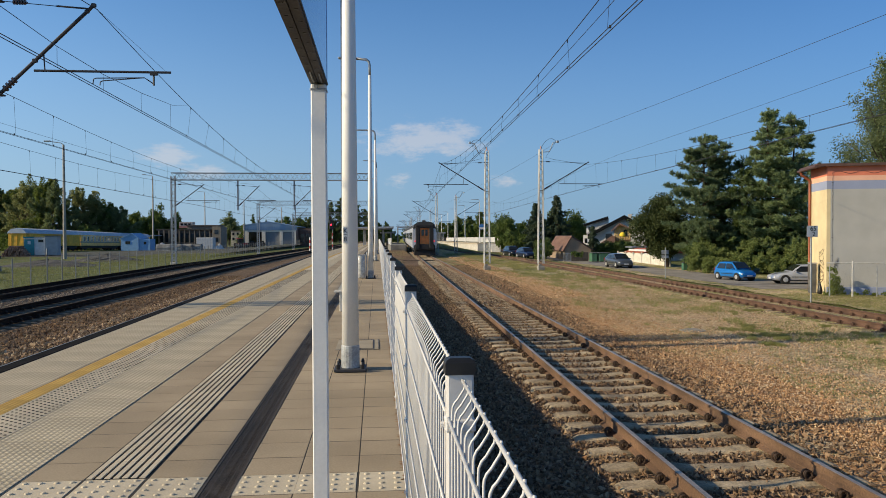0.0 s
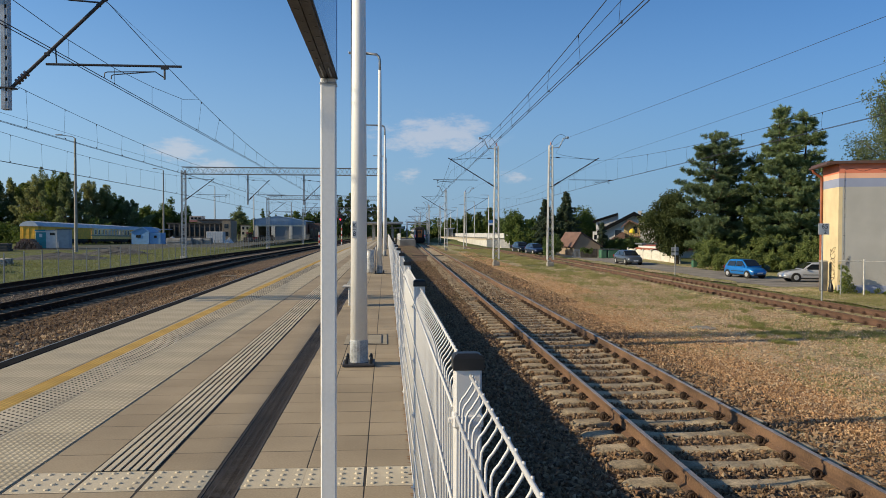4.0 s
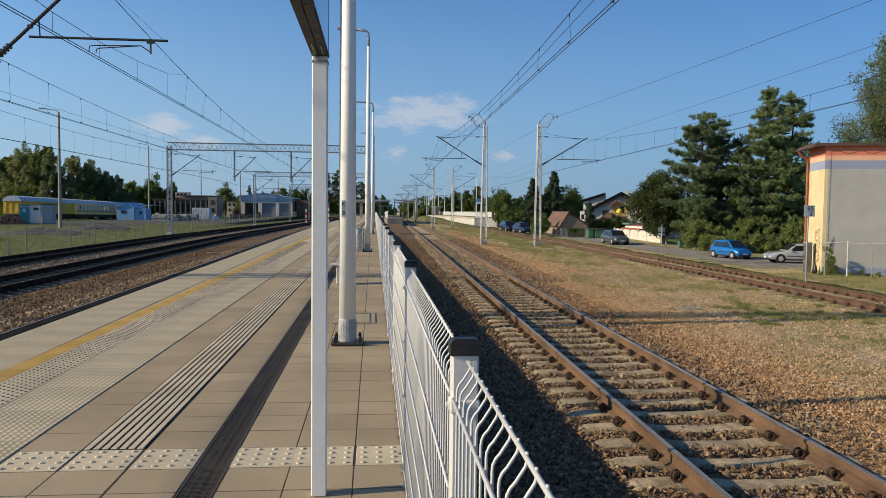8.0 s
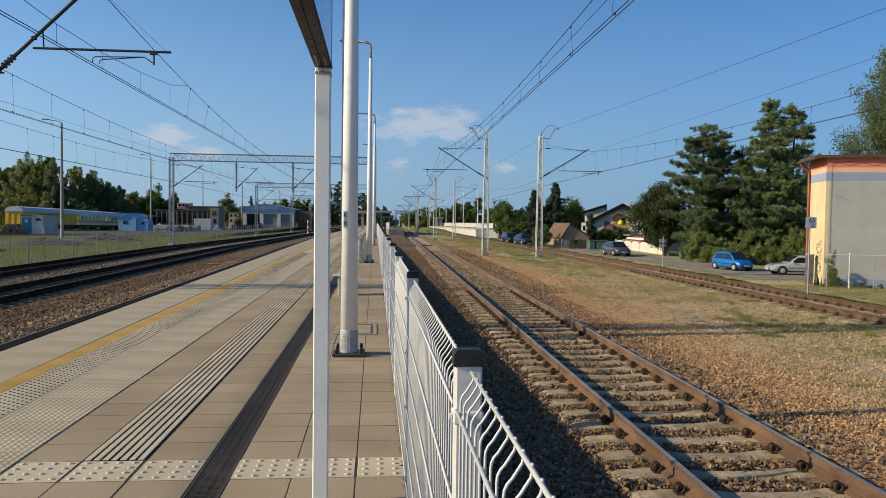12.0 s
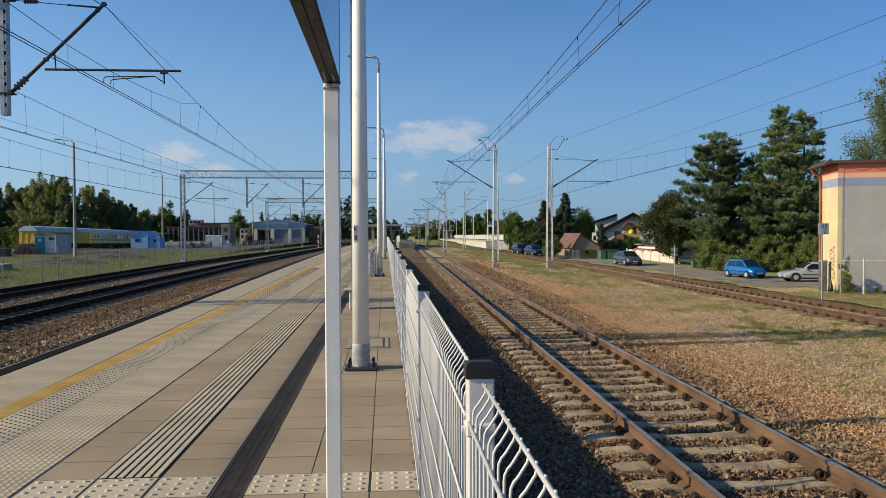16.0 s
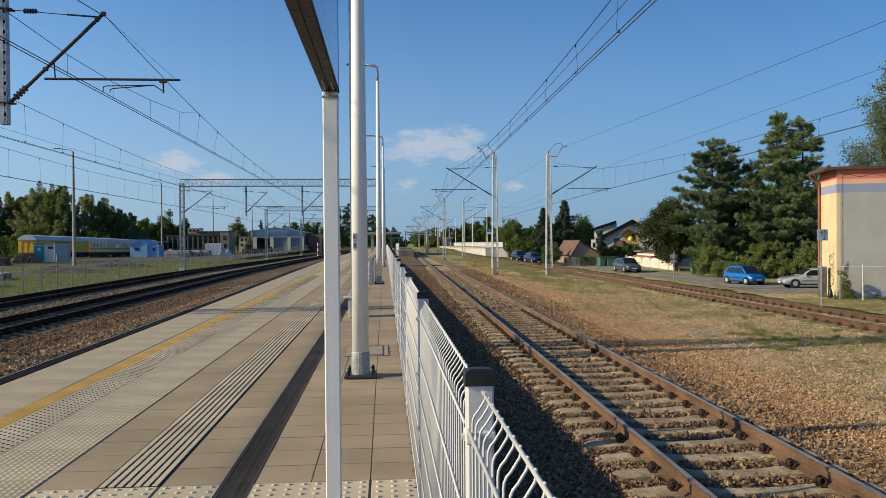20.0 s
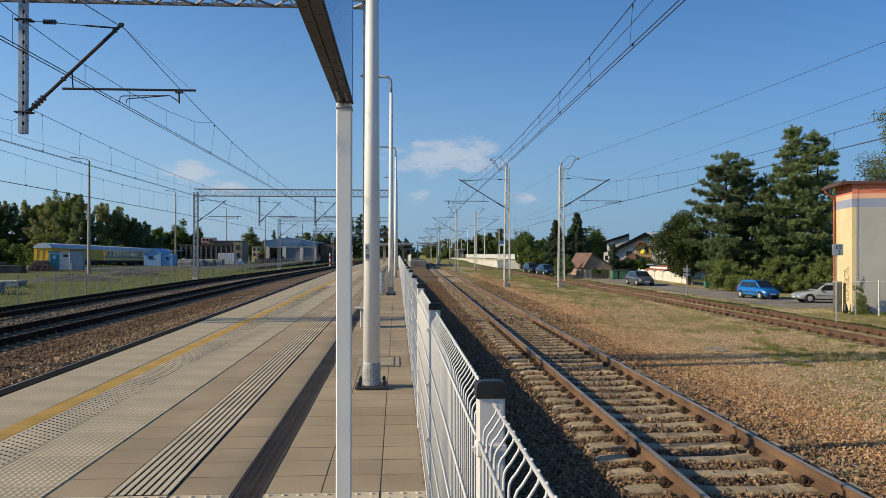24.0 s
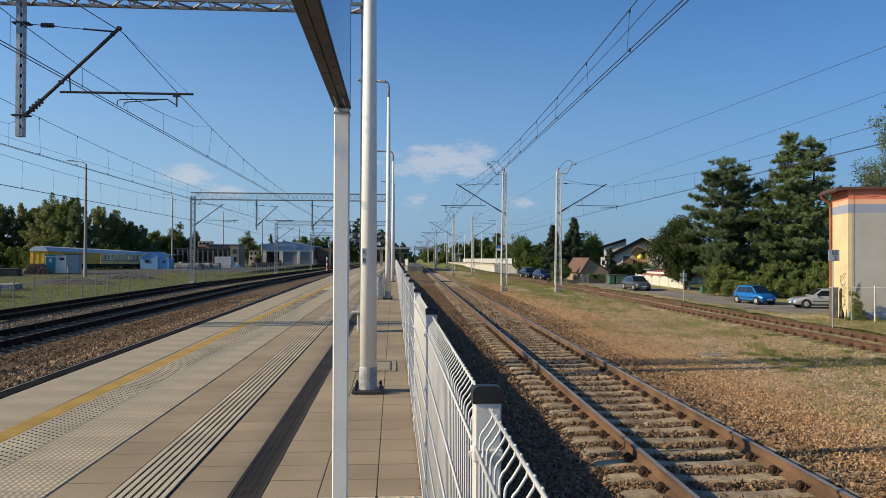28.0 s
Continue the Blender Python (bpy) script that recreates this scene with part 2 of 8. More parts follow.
def ground_mat(name, stops, cell=0.06, bump=0.5, grass=0.0, grass_col=(0.10, 0.13, 0.035), straw=(0.34, 0.27, 0.13), patch=0.35, grow=0.0):
    """Gravel of small cells in several colours, with patches of thin grass where grass > 0; grow: how much denser the grass stands farther along y."""
    m = bpy.data.materials.new(name)
    m.use_nodes = True
    nt = m.node_tree
    n = nt.nodes.new
    b = nt.nodes["Principled BSDF"]
    b.inputs["Roughness"].default_value, b.inputs["Specular IOR Level"].default_value = 0.95, 0.15
    tc = n("ShaderNodeTexCoord")
    vo = n("ShaderNodeTexVoronoi")
    vo.inputs["Scale"].default_value = 1 / cell
    nt.links.new(tc.outputs["Object"], vo.inputs["Vector"])
    sep = n("ShaderNodeSeparateColor")
    nt.links.new(vo.outputs["Color"], sep.inputs[0])
    r = n("ShaderNodeValToRGB")
    while len(r.color_ramp.elements) < len(stops):
        r.color_ramp.elements.new(0.5)
    for i, c in enumerate(stops):
        r.color_ramp.elements[i].position, r.color_ramp.elements[i].color = i / (len(stops) - 1), (*c, 1)
    nt.links.new(sep.outputs[0], r.inputs[0])
    big = n("ShaderNodeTexNoise")
    big.inputs["Scale"].default_value, big.inputs["Detail"].default_value = 0.7, 6
    nt.links.new(tc.outputs["Object"], big.inputs["Vector"])
    hs = n("ShaderNodeHueSaturation")
    mr = n("ShaderNodeMapRange")
    for k, v in (("From Min", 0.3), ("From Max", 0.7), ("To Min", 0.75), ("To Max", 1.2)):
        mr.inputs[k].default_value = v
    nt.links.new(big.outputs["Fac"], mr.inputs["Value"]); nt.links.new(mr.outputs[0], hs.inputs["Value"])
    nt.links.new(r.outputs[0], hs.inputs["Color"])
    # hand-sized specks of random lighter and darker tone, in colour only
    speck, cr, hs2 = n("ShaderNodeTexNoise"), n("ShaderNodeMapRange"), n("ShaderNodeHueSaturation")
    speck.inputs["Scale"].default_value, speck.inputs["Detail"].default_value, speck.inputs["Roughness"].default_value = 5.0, 8, 0.7
    nt.links.new(tc.outputs["Object"], speck.inputs["Vector"])
    for k, v in (("From Min", 0.36), ("From Max", 0.64), ("To Min", 0.62), ("To Max", 1.34)):
        cr.inputs[k].default_value = v
    nt.links.new(speck.outputs["Fac"], cr.inputs["Value"]); nt.links.new(cr.outputs[0], hs2.inputs["Value"])
    nt.links.new(hs.outputs[0], hs2.inputs["Color"])
    col = hs2.outputs[0]
    bp = n("ShaderNodeBump"); bp.inputs["Strength"].default_value, bp.inputs["Distance"].default_value = bump, cell * 0.5
    inv = n("ShaderNodeMath"); inv.operation = "SUBTRACT"; inv.inputs[0].default_value = 1.0
    nt.links.new(vo.outputs["Distance"], inv.inputs[1]); nt.links.new(inv.outputs[0], bp.inputs["Height"])
    nt.links.new(bp.outputs[0], b.inputs["Normal"])
    if grass:
        g1, g2 = n("ShaderNodeTexNoise"), n("ShaderNodeTexNoise")
        g1.inputs["Scale"].default_value, g1.inputs["Detail"].default_value, g1.inputs["Roughness"].default_value = patch, 8, 0.72
        g2.inputs["Scale"].default_value, g2.inputs["Detail"].default_value = 2.6, 9
        gs = n("ShaderNodeMapping"); gs.inputs["Scale"].default_value = (1, 0.55, 1)
        nt.links.new(tc.outputs["Object"], gs.inputs[0]); nt.links.new(gs.outputs[0], g1.inputs["Vector"]); nt.links.new(tc.outputs["Object"], g2.inputs["Vector"])
        gm = n("ShaderNodeMapRange")
        gm.inputs["From Min"].default_value, gm.inputs["From Max"].default_value = 0.62 - grass * 0.3, 0.74 - grass * 0.3
        thick = g1.outputs["Fac"]
        if grow:
            sy, yr, add = n("ShaderNodeSeparateXYZ"), n("ShaderNodeMapRange"), n("ShaderNodeMath")
            nt.links.new(tc.outputs["Object"], sy.inputs[0]); nt.links.new(sy.outputs["Y"], yr.inputs["Value"])
            yr.interpolation_type = "SMOOTHSTEP"
            for k, v in (("From Min", 12.0), ("From Max", 75.0), ("To Min", 0.0), ("To Max", grow)):
                yr.inputs[k].default_value = v
            nt.links.new(thick, add.inputs[0]); nt.links.new(yr.outputs[0], add.inputs[1])
            thick = add.outputs[0]
        nt.links.new(thick, gm.inputs["Value"])
        gc = n("ShaderNodeMixRGB"); gc.inputs[1].default_value, gc.inputs[2].default_value = (*straw, 1), (*grass_col, 1)
        gr = n("ShaderNodeMapRange"); gr.inputs["From Min"].default_value, gr.inputs["From Max"].default_value = 0.42, 0.58
        nt.links.new(g2.outputs["Fac"], gr.inputs["Value"]); nt.links.new(gr.outputs[0], gc.inputs[0])
        mx = n("ShaderNodeMixRGB")
        mu = n("ShaderNodeMath"); mu.operation = "MULTIPLY"; mu.inputs[1].default_value = 0.9
        nt.links.new(gm.outputs[0], mu.inputs[0]); nt.links.new(mu.outputs[0], mx.inputs[0])
        nt.links.new(col, mx.inputs[1]); nt.links.new(gc.outputs[0], mx.inputs[2])
        hs3 = n("ShaderNodeHueSaturation")
        nt.links.new(mx.outputs[0], hs3.inputs["Color"]); nt.links.new(cr.outputs[0], hs3.inputs["Value"])
        nt.links.new(hs.outputs[0], mx.inputs[1])
        col = hs3.outputs[0]
    nt.links.new(col, b.inputs["Base Color"])
    return m


M = {}
M["white_paint"] = mat("white_paint", (0.68, 0.675, 0.66), 0.4, var=0.06, scale=2, fine=90, bump=0.03)
M["pole_white"] = mat("pole_white", (0.86, 0.85, 0.81), 0.5, var=0.04, scale=1.2, fine=60, bump=0.02)
M["cap_black"] = mat("cap_black", (0.015, 0.015, 0.016), 0.45, var=0.2, bump=0.05)
M["galv"] = mat("galv", (0.42, 0.43, 0.44), 0.5, 0.55, var=0.22, scale=6, fine=50, bump=0.05)
M["galv_light"] = mat("galv_light", (0.37, 0.385, 0.395), 0.55, 0.3, var=0.2, scale=3, fine=40, bump=0.05)
M["dark_steel"] = mat("dark_steel", (0.05, 0.05, 0.055), 0.55, 0.3, var=0.2)
M["wire"] = mat("wire", (0.035, 0.035, 0.04), 0.6, 0.2, var=0.1, bump=0)
M["rail_top"] = mat("rail_top", (0.46, 0.385, 0.315), 0.45, 0.45, var=0.2, scale=2, fine=30, bump=0.02, world=True)
M["rail_dull"] = mat("rail_dull", (0.16, 0.15, 0.145), 0.5, 0.5, var=0.2, scale=2, fine=30, bump=0.02)
M["rail_rust"] = mat("rail_rust", (0.165, 0.098, 0.058), 0.85, 0.0, var=0.4, scale=1.5, fine=50, bump=0.2, world=True)
# near-black stands in for the shaded sides of the left rails
M["rail_dark"] = mat("rail_dark", (0.045, 0.03, 0.022), 0.95, 0.0, var=0.3, scale=2.5, fine=70, bump=0.2, spec=0.05)
M["heap"] = mat("heap", (0.075, 0.072, 0.066), 0.95, var=0.35, scale=1.5, fine=14, bump=0.6)
M["rail_old"] = mat("rail_old", (0.115, 0.063, 0.040), 0.85, 0.0, var=0.35, scale=2.5, fine=70, bump=0.2)
M["sleeper"] = mat("sleeper", (0.40, 0.32, 0.21), 0.92, var=0.4, scale=3.2, fine=42, bump=0.45, random_by=0.16, world=True)
M["sleeper_dark"] = mat("sleeper_dark", (0.20, 0.162, 0.118), 0.95, var=0.35, scale=5, fine=60, bump=0.35, random_by=0.18, spec=0.08, world=True)
M["clip"] = mat("clip", (0.075, 0.048, 0.032), 0.7, 0.3, var=0.3)
M["tile"] = mat("tile", (0.385, 0.31, 0.214), 0.92, var=0.16, scale=0.8, fine=75, bump=0.14, random_by=0.055, spec=0.12, world=True)
M["tile_pale"] = mat("tile_pale", (0.58, 0.505, 0.375), 0.85, var=0.16, scale=1.3, fine=90, bump=0.12, random_by=0.05, spec=0.12, world=True)
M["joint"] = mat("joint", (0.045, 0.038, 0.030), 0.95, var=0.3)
M["concrete"] = mat("concrete", (0.42, 0.40, 0.36), 0.9, var=0.25, scale=2, fine=45, bump=0.25)
M["concrete_light"] = mat("concrete_light", (0.60, 0.58, 0.53), 0.9, var=0.15, scale=1.5, fine=45, bump=0.15)
M["ballast"] = ground_mat("ballast", [(0.09, 0.060, 0.038), (0.20, 0.128, 0.078), (0.31, 0.20, 0.118), (0.15, 0.102, 0.072), (0.40, 0.285, 0.18)], 0.055, 0.9, grass=0.12, grow=0.08)
M["ballast_dark"] = ground_mat("ballast_dark", [(0.08, 0.053, 0.033), (0.15, 0.10, 0.06), (0.215, 0.145, 0.09), (0.105, 0.077, 0.056), (0.27, 0.20, 0.13)], 0.07, 0.9)
M["ballast_grey"] = ground_mat("ballast_grey", [(0.11, 0.088, 0.068), (0.21, 0.17, 0.13), (0.29, 0.24, 0.185), (0.15, 0.122, 0.098)], 0.07, 0.9)
M["stones"] = island_mat("stones", [(0.06, 0.040, 0.026), (0.19, 0.125, 0.074), (0.31, 0.205, 0.12), (0.12, 0.083, 0.058), (0.43, 0.32, 0.205), (0.23, 0.125, 0.065)])
M["field"] = ground_mat("field", [(0.38, 0.265, 0.15), (0.55, 0.425, 0.27), (0.66, 0.535, 0.37), (0.45, 0.30, 0.165), (0.62, 0.515, 0.36), (0.27, 0.185, 0.108)], 0.045, 0.9, grass=0.50, grass_col=(0.165, 0.185, 0.055), straw=(0.44, 0.385, 0.185), patch=0.55, grow=0.075)
M["gravel_orange"] = ground_mat("gravel_orange", [(0.32, 0.17, 0.075), (0.45, 0.25, 0.115), (0.55, 0.34, 0.17), (0.24, 0.13, 0.065), (0.50, 0.36, 0.22)], 0.05, 0.8, grass=0.22, grass_col=(0.12, 0.15, 0.04), straw=(0.30, 0.26, 0.12), patch=0.5, grow=0.11)
M["grass_ground"] = ground_mat("grass_ground", [(0.085, 0.110, 0.03), (0.125, 0.145, 0.045), (0.18, 0.185, 0.07), (0.065, 0.085, 0.025)], 0.12, 0.6, grass=0.6, patch=0.16, grass_col=(0.075, 0.11, 0.025), straw=(0.185, 0.165, 0.07))
M["asphalt"] = mat("asphalt", (0.29, 0.265, 0.23), 0.95, var=0.22, scale=0.7, fine=60, bump=0.2, spec=0.15)


# ---- shape helpers ----
class Shape:
    """Gathers corners and faces of one mesh."""

    def __init__(self):
        self.v, self.f = [], []

    def add(self, verts, faces, m=None):
        o = len(self.v)
        self.v += [tuple(m @ Vector(p)) for p in verts] if m is not None else [tuple(p) for p in verts]
        self.f += [tuple(i + o for i in q) for q in faces]
        return self

    def box(self, c, s, m=None, b=0.0):
        x, y, z = s[0] / 2, s[1] / 2, s[2] / 2
        if not b:
            p = [(c[0] + i * x, c[1] + j * y, c[2] + k * z) for i in (-1, 1) for j in (-1, 1) for k in (-1, 1)]
            return self.add(p, [(0, 1, 3, 2), (4, 6, 7, 5), (0, 4, 5, 1), (2, 3, 7, 6), (0, 2, 6, 4), (1, 5, 7, 3)], m)
        rings = []
        for dz, k in ((-z, b), (-z + b, 0), (z - b, 0), (z, b)):
            X, Y, e = x - k, y - k, b * 0.9
            rings.append([(c[0] + px, c[1] + py, c[2] + dz) for px, py in ((X - e, -Y), (X, -Y + e), (X, Y - e), (X - e, Y), (-X + e, Y), (-X, Y - e), (-X, -Y + e), (-X + e, -Y))])
        return self.loft(rings, m)

    def loft(self, rings, m=None, closed=True, caps=True):
        n = len(rings[0])
        v = [p for r in rings for p in r]
        f = []
        for i in range(len(rings) - 1):
            for j in range(n if closed else n - 1):
                k = (j + 1) % n
                f.append((i * n + j, i * n + k, (i + 1) * n + k, (i + 1) * n + j))
        if caps:
            f += [tuple(range(n - 1, -1, -1)), tuple((len(rings) - 1) * n + j for j in range(n))]
        return self.add(v, f, m)

    def tube(self, pts, r, n=8, m=None):
        """A round bar along points; r is one radius or one for each point."""
        pts = [Vector(p) for p in pts]
        rs = r if isinstance(r, (list, tuple)) else [r] * len(pts)
        rings = []
        side = None
        for i, p in enumerate(pts):
            d = (pts[min(i + 1, len(pts) - 1)] - pts[max(i - 1, 0)]).normalized()
            if side is None:
                side = d.cross(Vector((0, 0, 1)))
                if side.length < 1e-3:
                    side = Vector((1, 0, 0))
            side = (side - d * side.dot(d)).normalized()
            up = d.cross(side)
            rings.append([p + (side * math.cos(a) + up * math.sin(a)) * rs[i] for a in (2 * math.pi * (j + 0.5) / n for j in range(n))])
        return self.loft(rings, m)

    def bar(self, a, b, w, h=None):
        """A square bar from a to b."""
        return self.tube([a, b], [w * 0.7071, w * 0.7071], 4)

    def prism(self, outline, axis, a, b, m=None):
        """An outline of (u, v) drawn out along x, y or z from a to b."""
        def at(u, v, w):
            return {"x": (w, u, v), "y": (u, w, v), "z": (u, v, w)}[axis]
        return self.loft([[at(u, v, a) for u, v in outline], [at(u, v, b) for u, v in outline]], m)

    def dome(self, c, r, h, n=8):
        rings = [[(c[0] + r * q * math.cos(2 * math.pi * j / n), c[1] + r * q * math.sin(2 * math.pi * j / n), c[2] + h * t) for j in range(n)] for q, t in ((1, 0), (0.72, 0.8), (0.3, 1.0))]
        return self.loft(rings)

    def wheel(self, c, r, w, n=24, r2=None):
        """A disc whose axle lies along y."""
        k = r2 if r2 else r * 0.94
        return self.loft([[(c[0] + q * math.cos(2 * math.pi * j / n), c[1] + d, c[2] + q * math.sin(2 * math.pi * j / n)) for j in range(n)] for q, d in ((k, -w / 2), (r, -w * 0.36), (r, w * 0.36), (k, w / 2))])

    def mesh(self, name, material, smooth=False):
        me = bpy.data.meshes.new(name)
        me.from_pydata(self.v, [], self.f)
        me.validate()
        bm = bmesh.new()
        bm.from_mesh(me)
        bmesh.ops.recalc_face_normals(bm, faces=bm.faces)
        bm.to_mesh(me)
        bm.free()
        me.materials.append(material)
        if smooth:
            for p in me.polygons:
                p.use_smooth = True
        return me


def part(name, shape, material, parent=None, label="", smooth=False):
    me = shape.mesh(name, material, smooth) if isinstance(shape, Shape) else shape
    ob = new(name, me)
    if parent is not None:
        ob.parent = parent
    return tagged(ob, label)


def thing(name, m, label, category, group="", kind=""):
    ob = new(name)
    ob.matrix_basis = m
    return tagged(ob, label, category, group, kind)


def piece(name, me, parent, loc, rz=0.0):
    ob = new(name, me)
    ob.parent = parent
    ob.location, ob.rotation_euler = loc, (0, 0, rz)
    return ob


def scatter_mesh(name, base_v, base_f, pos, scale, material, seed=1, spin=True):
    """Many small copies of one little shape joined into one mesh, each turned at random."""
    rng = np.random.default_rng(seed)
    n = len(pos)
    bv, bf = np.array(base_v, float), np.array(base_f)
    q = rng.normal(size=(n, 4))
    q /= np.linalg.norm(q, axis=1, keepdims=True)
    w, x, y, z = q.T
    R = np.stack([1 - 2 * (y * y + z * z), 2 * (x * y - z * w), 2 * (x * z + y * w), 2 * (x * y + z * w), 1 - 2 * (x * x + z * z), 2 * (y * z - x * w),
                  2 * (x * z - y * w), 2 * (y * z + x * w), 1 - 2 * (x * x + y * y)], -1).reshape(n, 3, 3)
    sc = np.asarray(scale, float)
    sc = sc[:, None] if sc.ndim == 1 else sc
    v = np.einsum("nij,nkj->nki", R, bv[None] * (sc[:, None, :] if spin else 1.0))
    v = v + np.asarray(pos)[:, None, :]
    f = (bf[None] + (np.arange(n) * len(bv))[:, None, None]).reshape(-1, bf.shape[1])
    me = bpy.data.meshes.new(name)
    v = v.reshape(-1, 3)
    k = f.shape[1]
    me.vertices.add(len(v)); me.vertices.foreach_set("co", v.ravel())
    me.loops.add(f.size); me.loops.foreach_set("vertex_index", f.ravel().astype(np.int32))
    me.polygons.add(len(f)); me.polygons.foreach_set("loop_start", np.arange(0, f.size, k, dtype=np.int32))
    me.update(calc_edges=True)
    me.validate()
    me.polygons.foreach_set("use_smooth", np.zeros(len(me.polygons), bool))
    me.materials.append(material)
    return me


# ---- ground ----
RAIL = -0.76            # top of the rails; the platform's surface is 0
GROUND = -1.05


def bend(y):            # shifts the fenced track to the right farther off, to fit the camera's view
    return 0.0075 * np.maximum(0.0, np.asarray(y, float) - 60.0)


def r1(y):              # left rail of the track beside the fence
    return 2.768 + 0.0212 * y + bend(y)


def dip(y):             # lowers the line gently farther off, to fit the camera's view
    return -0.0065 * (min(max(float(y), 60.0), 400.0) - 60.0)


def along(s, xl, xr, z0, z1, ys):
    """A long body with level sides that follows the fall of the line."""
    return s.loft([[(xl(y), y, z0 + dip(y)), (xr(y), y, z0 + dip(y)), (xr(y), y, z1 + dip(y)), (xl(y), y, z1 + dip(y))] for y in ys])


YS = (-14.0, 60.0, 160.0, 400.0, 425.0)


def sheet(name, x0, x1, y0, y1, z, material, label, parent=None, skew=0.0, nx=1, ny=1, wob=0.0, fall=False):
    s = Shape()
    rng = random.Random(5)
    for j in range(ny + 1):
        for i in range(nx + 1):
            y = y0 + (y1 - y0) * j / ny
            e = rng.uniform(-wob, wob) if i in (0, nx) else 0.0
            s.v.append((x0 + (x1 - x0) * i / nx + skew * y + e, y, z + (dip(y) if fall else 0.0)))
    s.f = [(j * (nx + 1) + i, j * (nx + 1) + i + 1, (j + 1) * (nx + 1) + i + 1, (j + 1) * (nx + 1) + i) for j in range(ny) for i in range(nx)]
    ob = part(name, s, material, parent)
    return tagged(ob, label, "ground", kind="structure")


EYE_H = 1.546


def step(u):
    u = min(1.0, max(0.0, u))
    return u * u * (3 - 2 * u)


def low(y):
    """Scale about the eye that sets the land beyond the bank farther and lower, against the level of the tracks; fitted
    to the camera's view.
    """
    k = 1.52 - 0.005 * (min(85.0, max(40.0, y)) - 40.0)
    return 1 + (k - 1) * (1 - step((y - 125) / 90))


def sunk(x, y, z):
    k = low(y)
    return (x * k, y * k, EYE_H + (z - EYE_H) * k)


def sunk_at(x, y, z=-0.98, rz=0.0):
    """A pose on the lower land, with its scale."""
    k = low(y)
    return pose(*sunk(x, y, z), 0, 0, rz) @ Matrix.Scale(k, 4)


def land():
    s = Shape()
    xs = [-2600, -900, -400, -200, -120, -90, -70, -55, -45, -38, -32, -27, -22, -18, -10, 0, 6, 10, 13, 14.9, 15.2, 15.5, 15.8, 16.1, 16.5, 17.0, 17.8, 18.5, 20, 24, 30, 40, 60, 100, 200, 500, 1700]
    ys = [-2600, -800, -300, -100, -40, -10] + [10 * i for i in range(0, 22)] + [230, 260, 300, 360, 400, 450, 600, 900, 1600, 2600]
    for y in ys:
        for x in xs:
            k = 1 + (low(max(0, y)) - 1) * step((x - 14.9 - 0.006 * max(0, min(y, 200))) / 1.1)
            z = GROUND - 0.9 * step((y - 115) / 95) * step((-24 - x) / 14) + 0.072 * step((x - 16.2) / 0.6) + dip(y) * step((x + 27) / 8) * (1 - step((x - 14.5) / 2))
            s.v.append((x * k, y * k, EYE_H + (z - EYE_H) * k))
    n = len(xs)
    s.f = [(j * n + i, j * n + i + 1, (j + 1) * n + i + 1, (j + 1) * n + i) for j in range(len(ys) - 1) for i in range(n - 1)]
    return tagged(part("ground", s, M["grass_ground"], smooth=True), "green grassland falling away from the railway", "ground", kind="structure")


land()
sheet("ground_field", 5.2, 14.3, -30, 700, -0.985, M["field"], "stony field with thin dry grass between the tracks", skew=0.010, ny=160, wob=0.3, fall=True)
sheet("ground_gravel", 4.9, 6.3, -30, 420, -0.975, M["gravel_orange"], "orange-brown gravel strip beside the track", skew=0.021, ny=420, wob=0.55, fall=True)
sheet("ground_side", 0.25, 3.2, -30, 128, -1.03, M["ballast"], "brown ballast shoulder beside the platform", skew=0.012, ny=60)
sheet("ground_track_left", -17.0, -3.6, -60, 900, -0.99, M["ballast_dark"], "dark brown ballast under the left tracks", skew=-0.004, ny=120, fall=True)

sheet("ground_strip", -13.7, -12.3, -60, 900, -0.975, M["ballast_grey"], "grey gravel strip between two tracks", skew=-0.004, ny=120, fall=True)


def bed(name, centre, skew, top, foot, y0, y1, zt, zf, material, label):
    """A ballast bank with sloping sides."""
    s = Shape()
    rows = []
    for y in [v for v in (y0, 60.0, 160.0, 400.0) if v < y1] + [y1]:
        c = centre + skew * y + (float(bend(y)) if centre > 0 and centre < 5 else 0.0)
        rows.append([(c - foot, y, zf + dip(y)), (c - top, y, zt + dip(y)), (c + top, y, zt + dip(y)), (c + foot, y, zf + dip(y))])
    s.loft(rows, closed=False, caps=False)
    return tagged(part(name, s, material), label, "ballast", kind="structure")


bed("ballast_bed_1", 2.768 + 0.7535, 0.0212, 1.9, 2.6, -30, 1200, -0.993, -1.03, M["ballast"], "brown crushed-stone ballast bank")
bed("ballast_bed_2", -5.45, -0.018, 1.7, 2.0, -60, 160, -0.94, -0.98, M["ballast_dark"], "dark crushed-stone ballast bank")
bed("ballast_bed_3", -10.95, -0.004, 1.35, 1.7, -60, 900, -0.985, -0.995, M["ballast_dark"], "grey-brown crushed-stone ballast bank")
bed("ballast_bed_4", -15.2, -0.004, 1.35, 1.7, -60, 900, -0.985, -0.995, M["ballast_dark"], "grey-brown crushed-stone ballast bank")
bed("ballast_bed_5", 13.35, 0.011, 1.25, 1.6, -30, 900, -0.945, -1.0, M["field"], "stony bank under the rusty side track")


# ---- tracks ----
RAIL_OUT = [(-0.07, -0.17), (0.07, -0.17), (0.07, -0.158), (0.012, -0.135), (0.010, -0.045), (0.034, -0.032), (0.036, -0.008), (0.028, 0.0), (-0.028, 0.0), (-0.036, -0.008), (-0.034, -0.032), (-0.010, -0.045), (-0.012, -0.135), (-0.07, -0.158)]


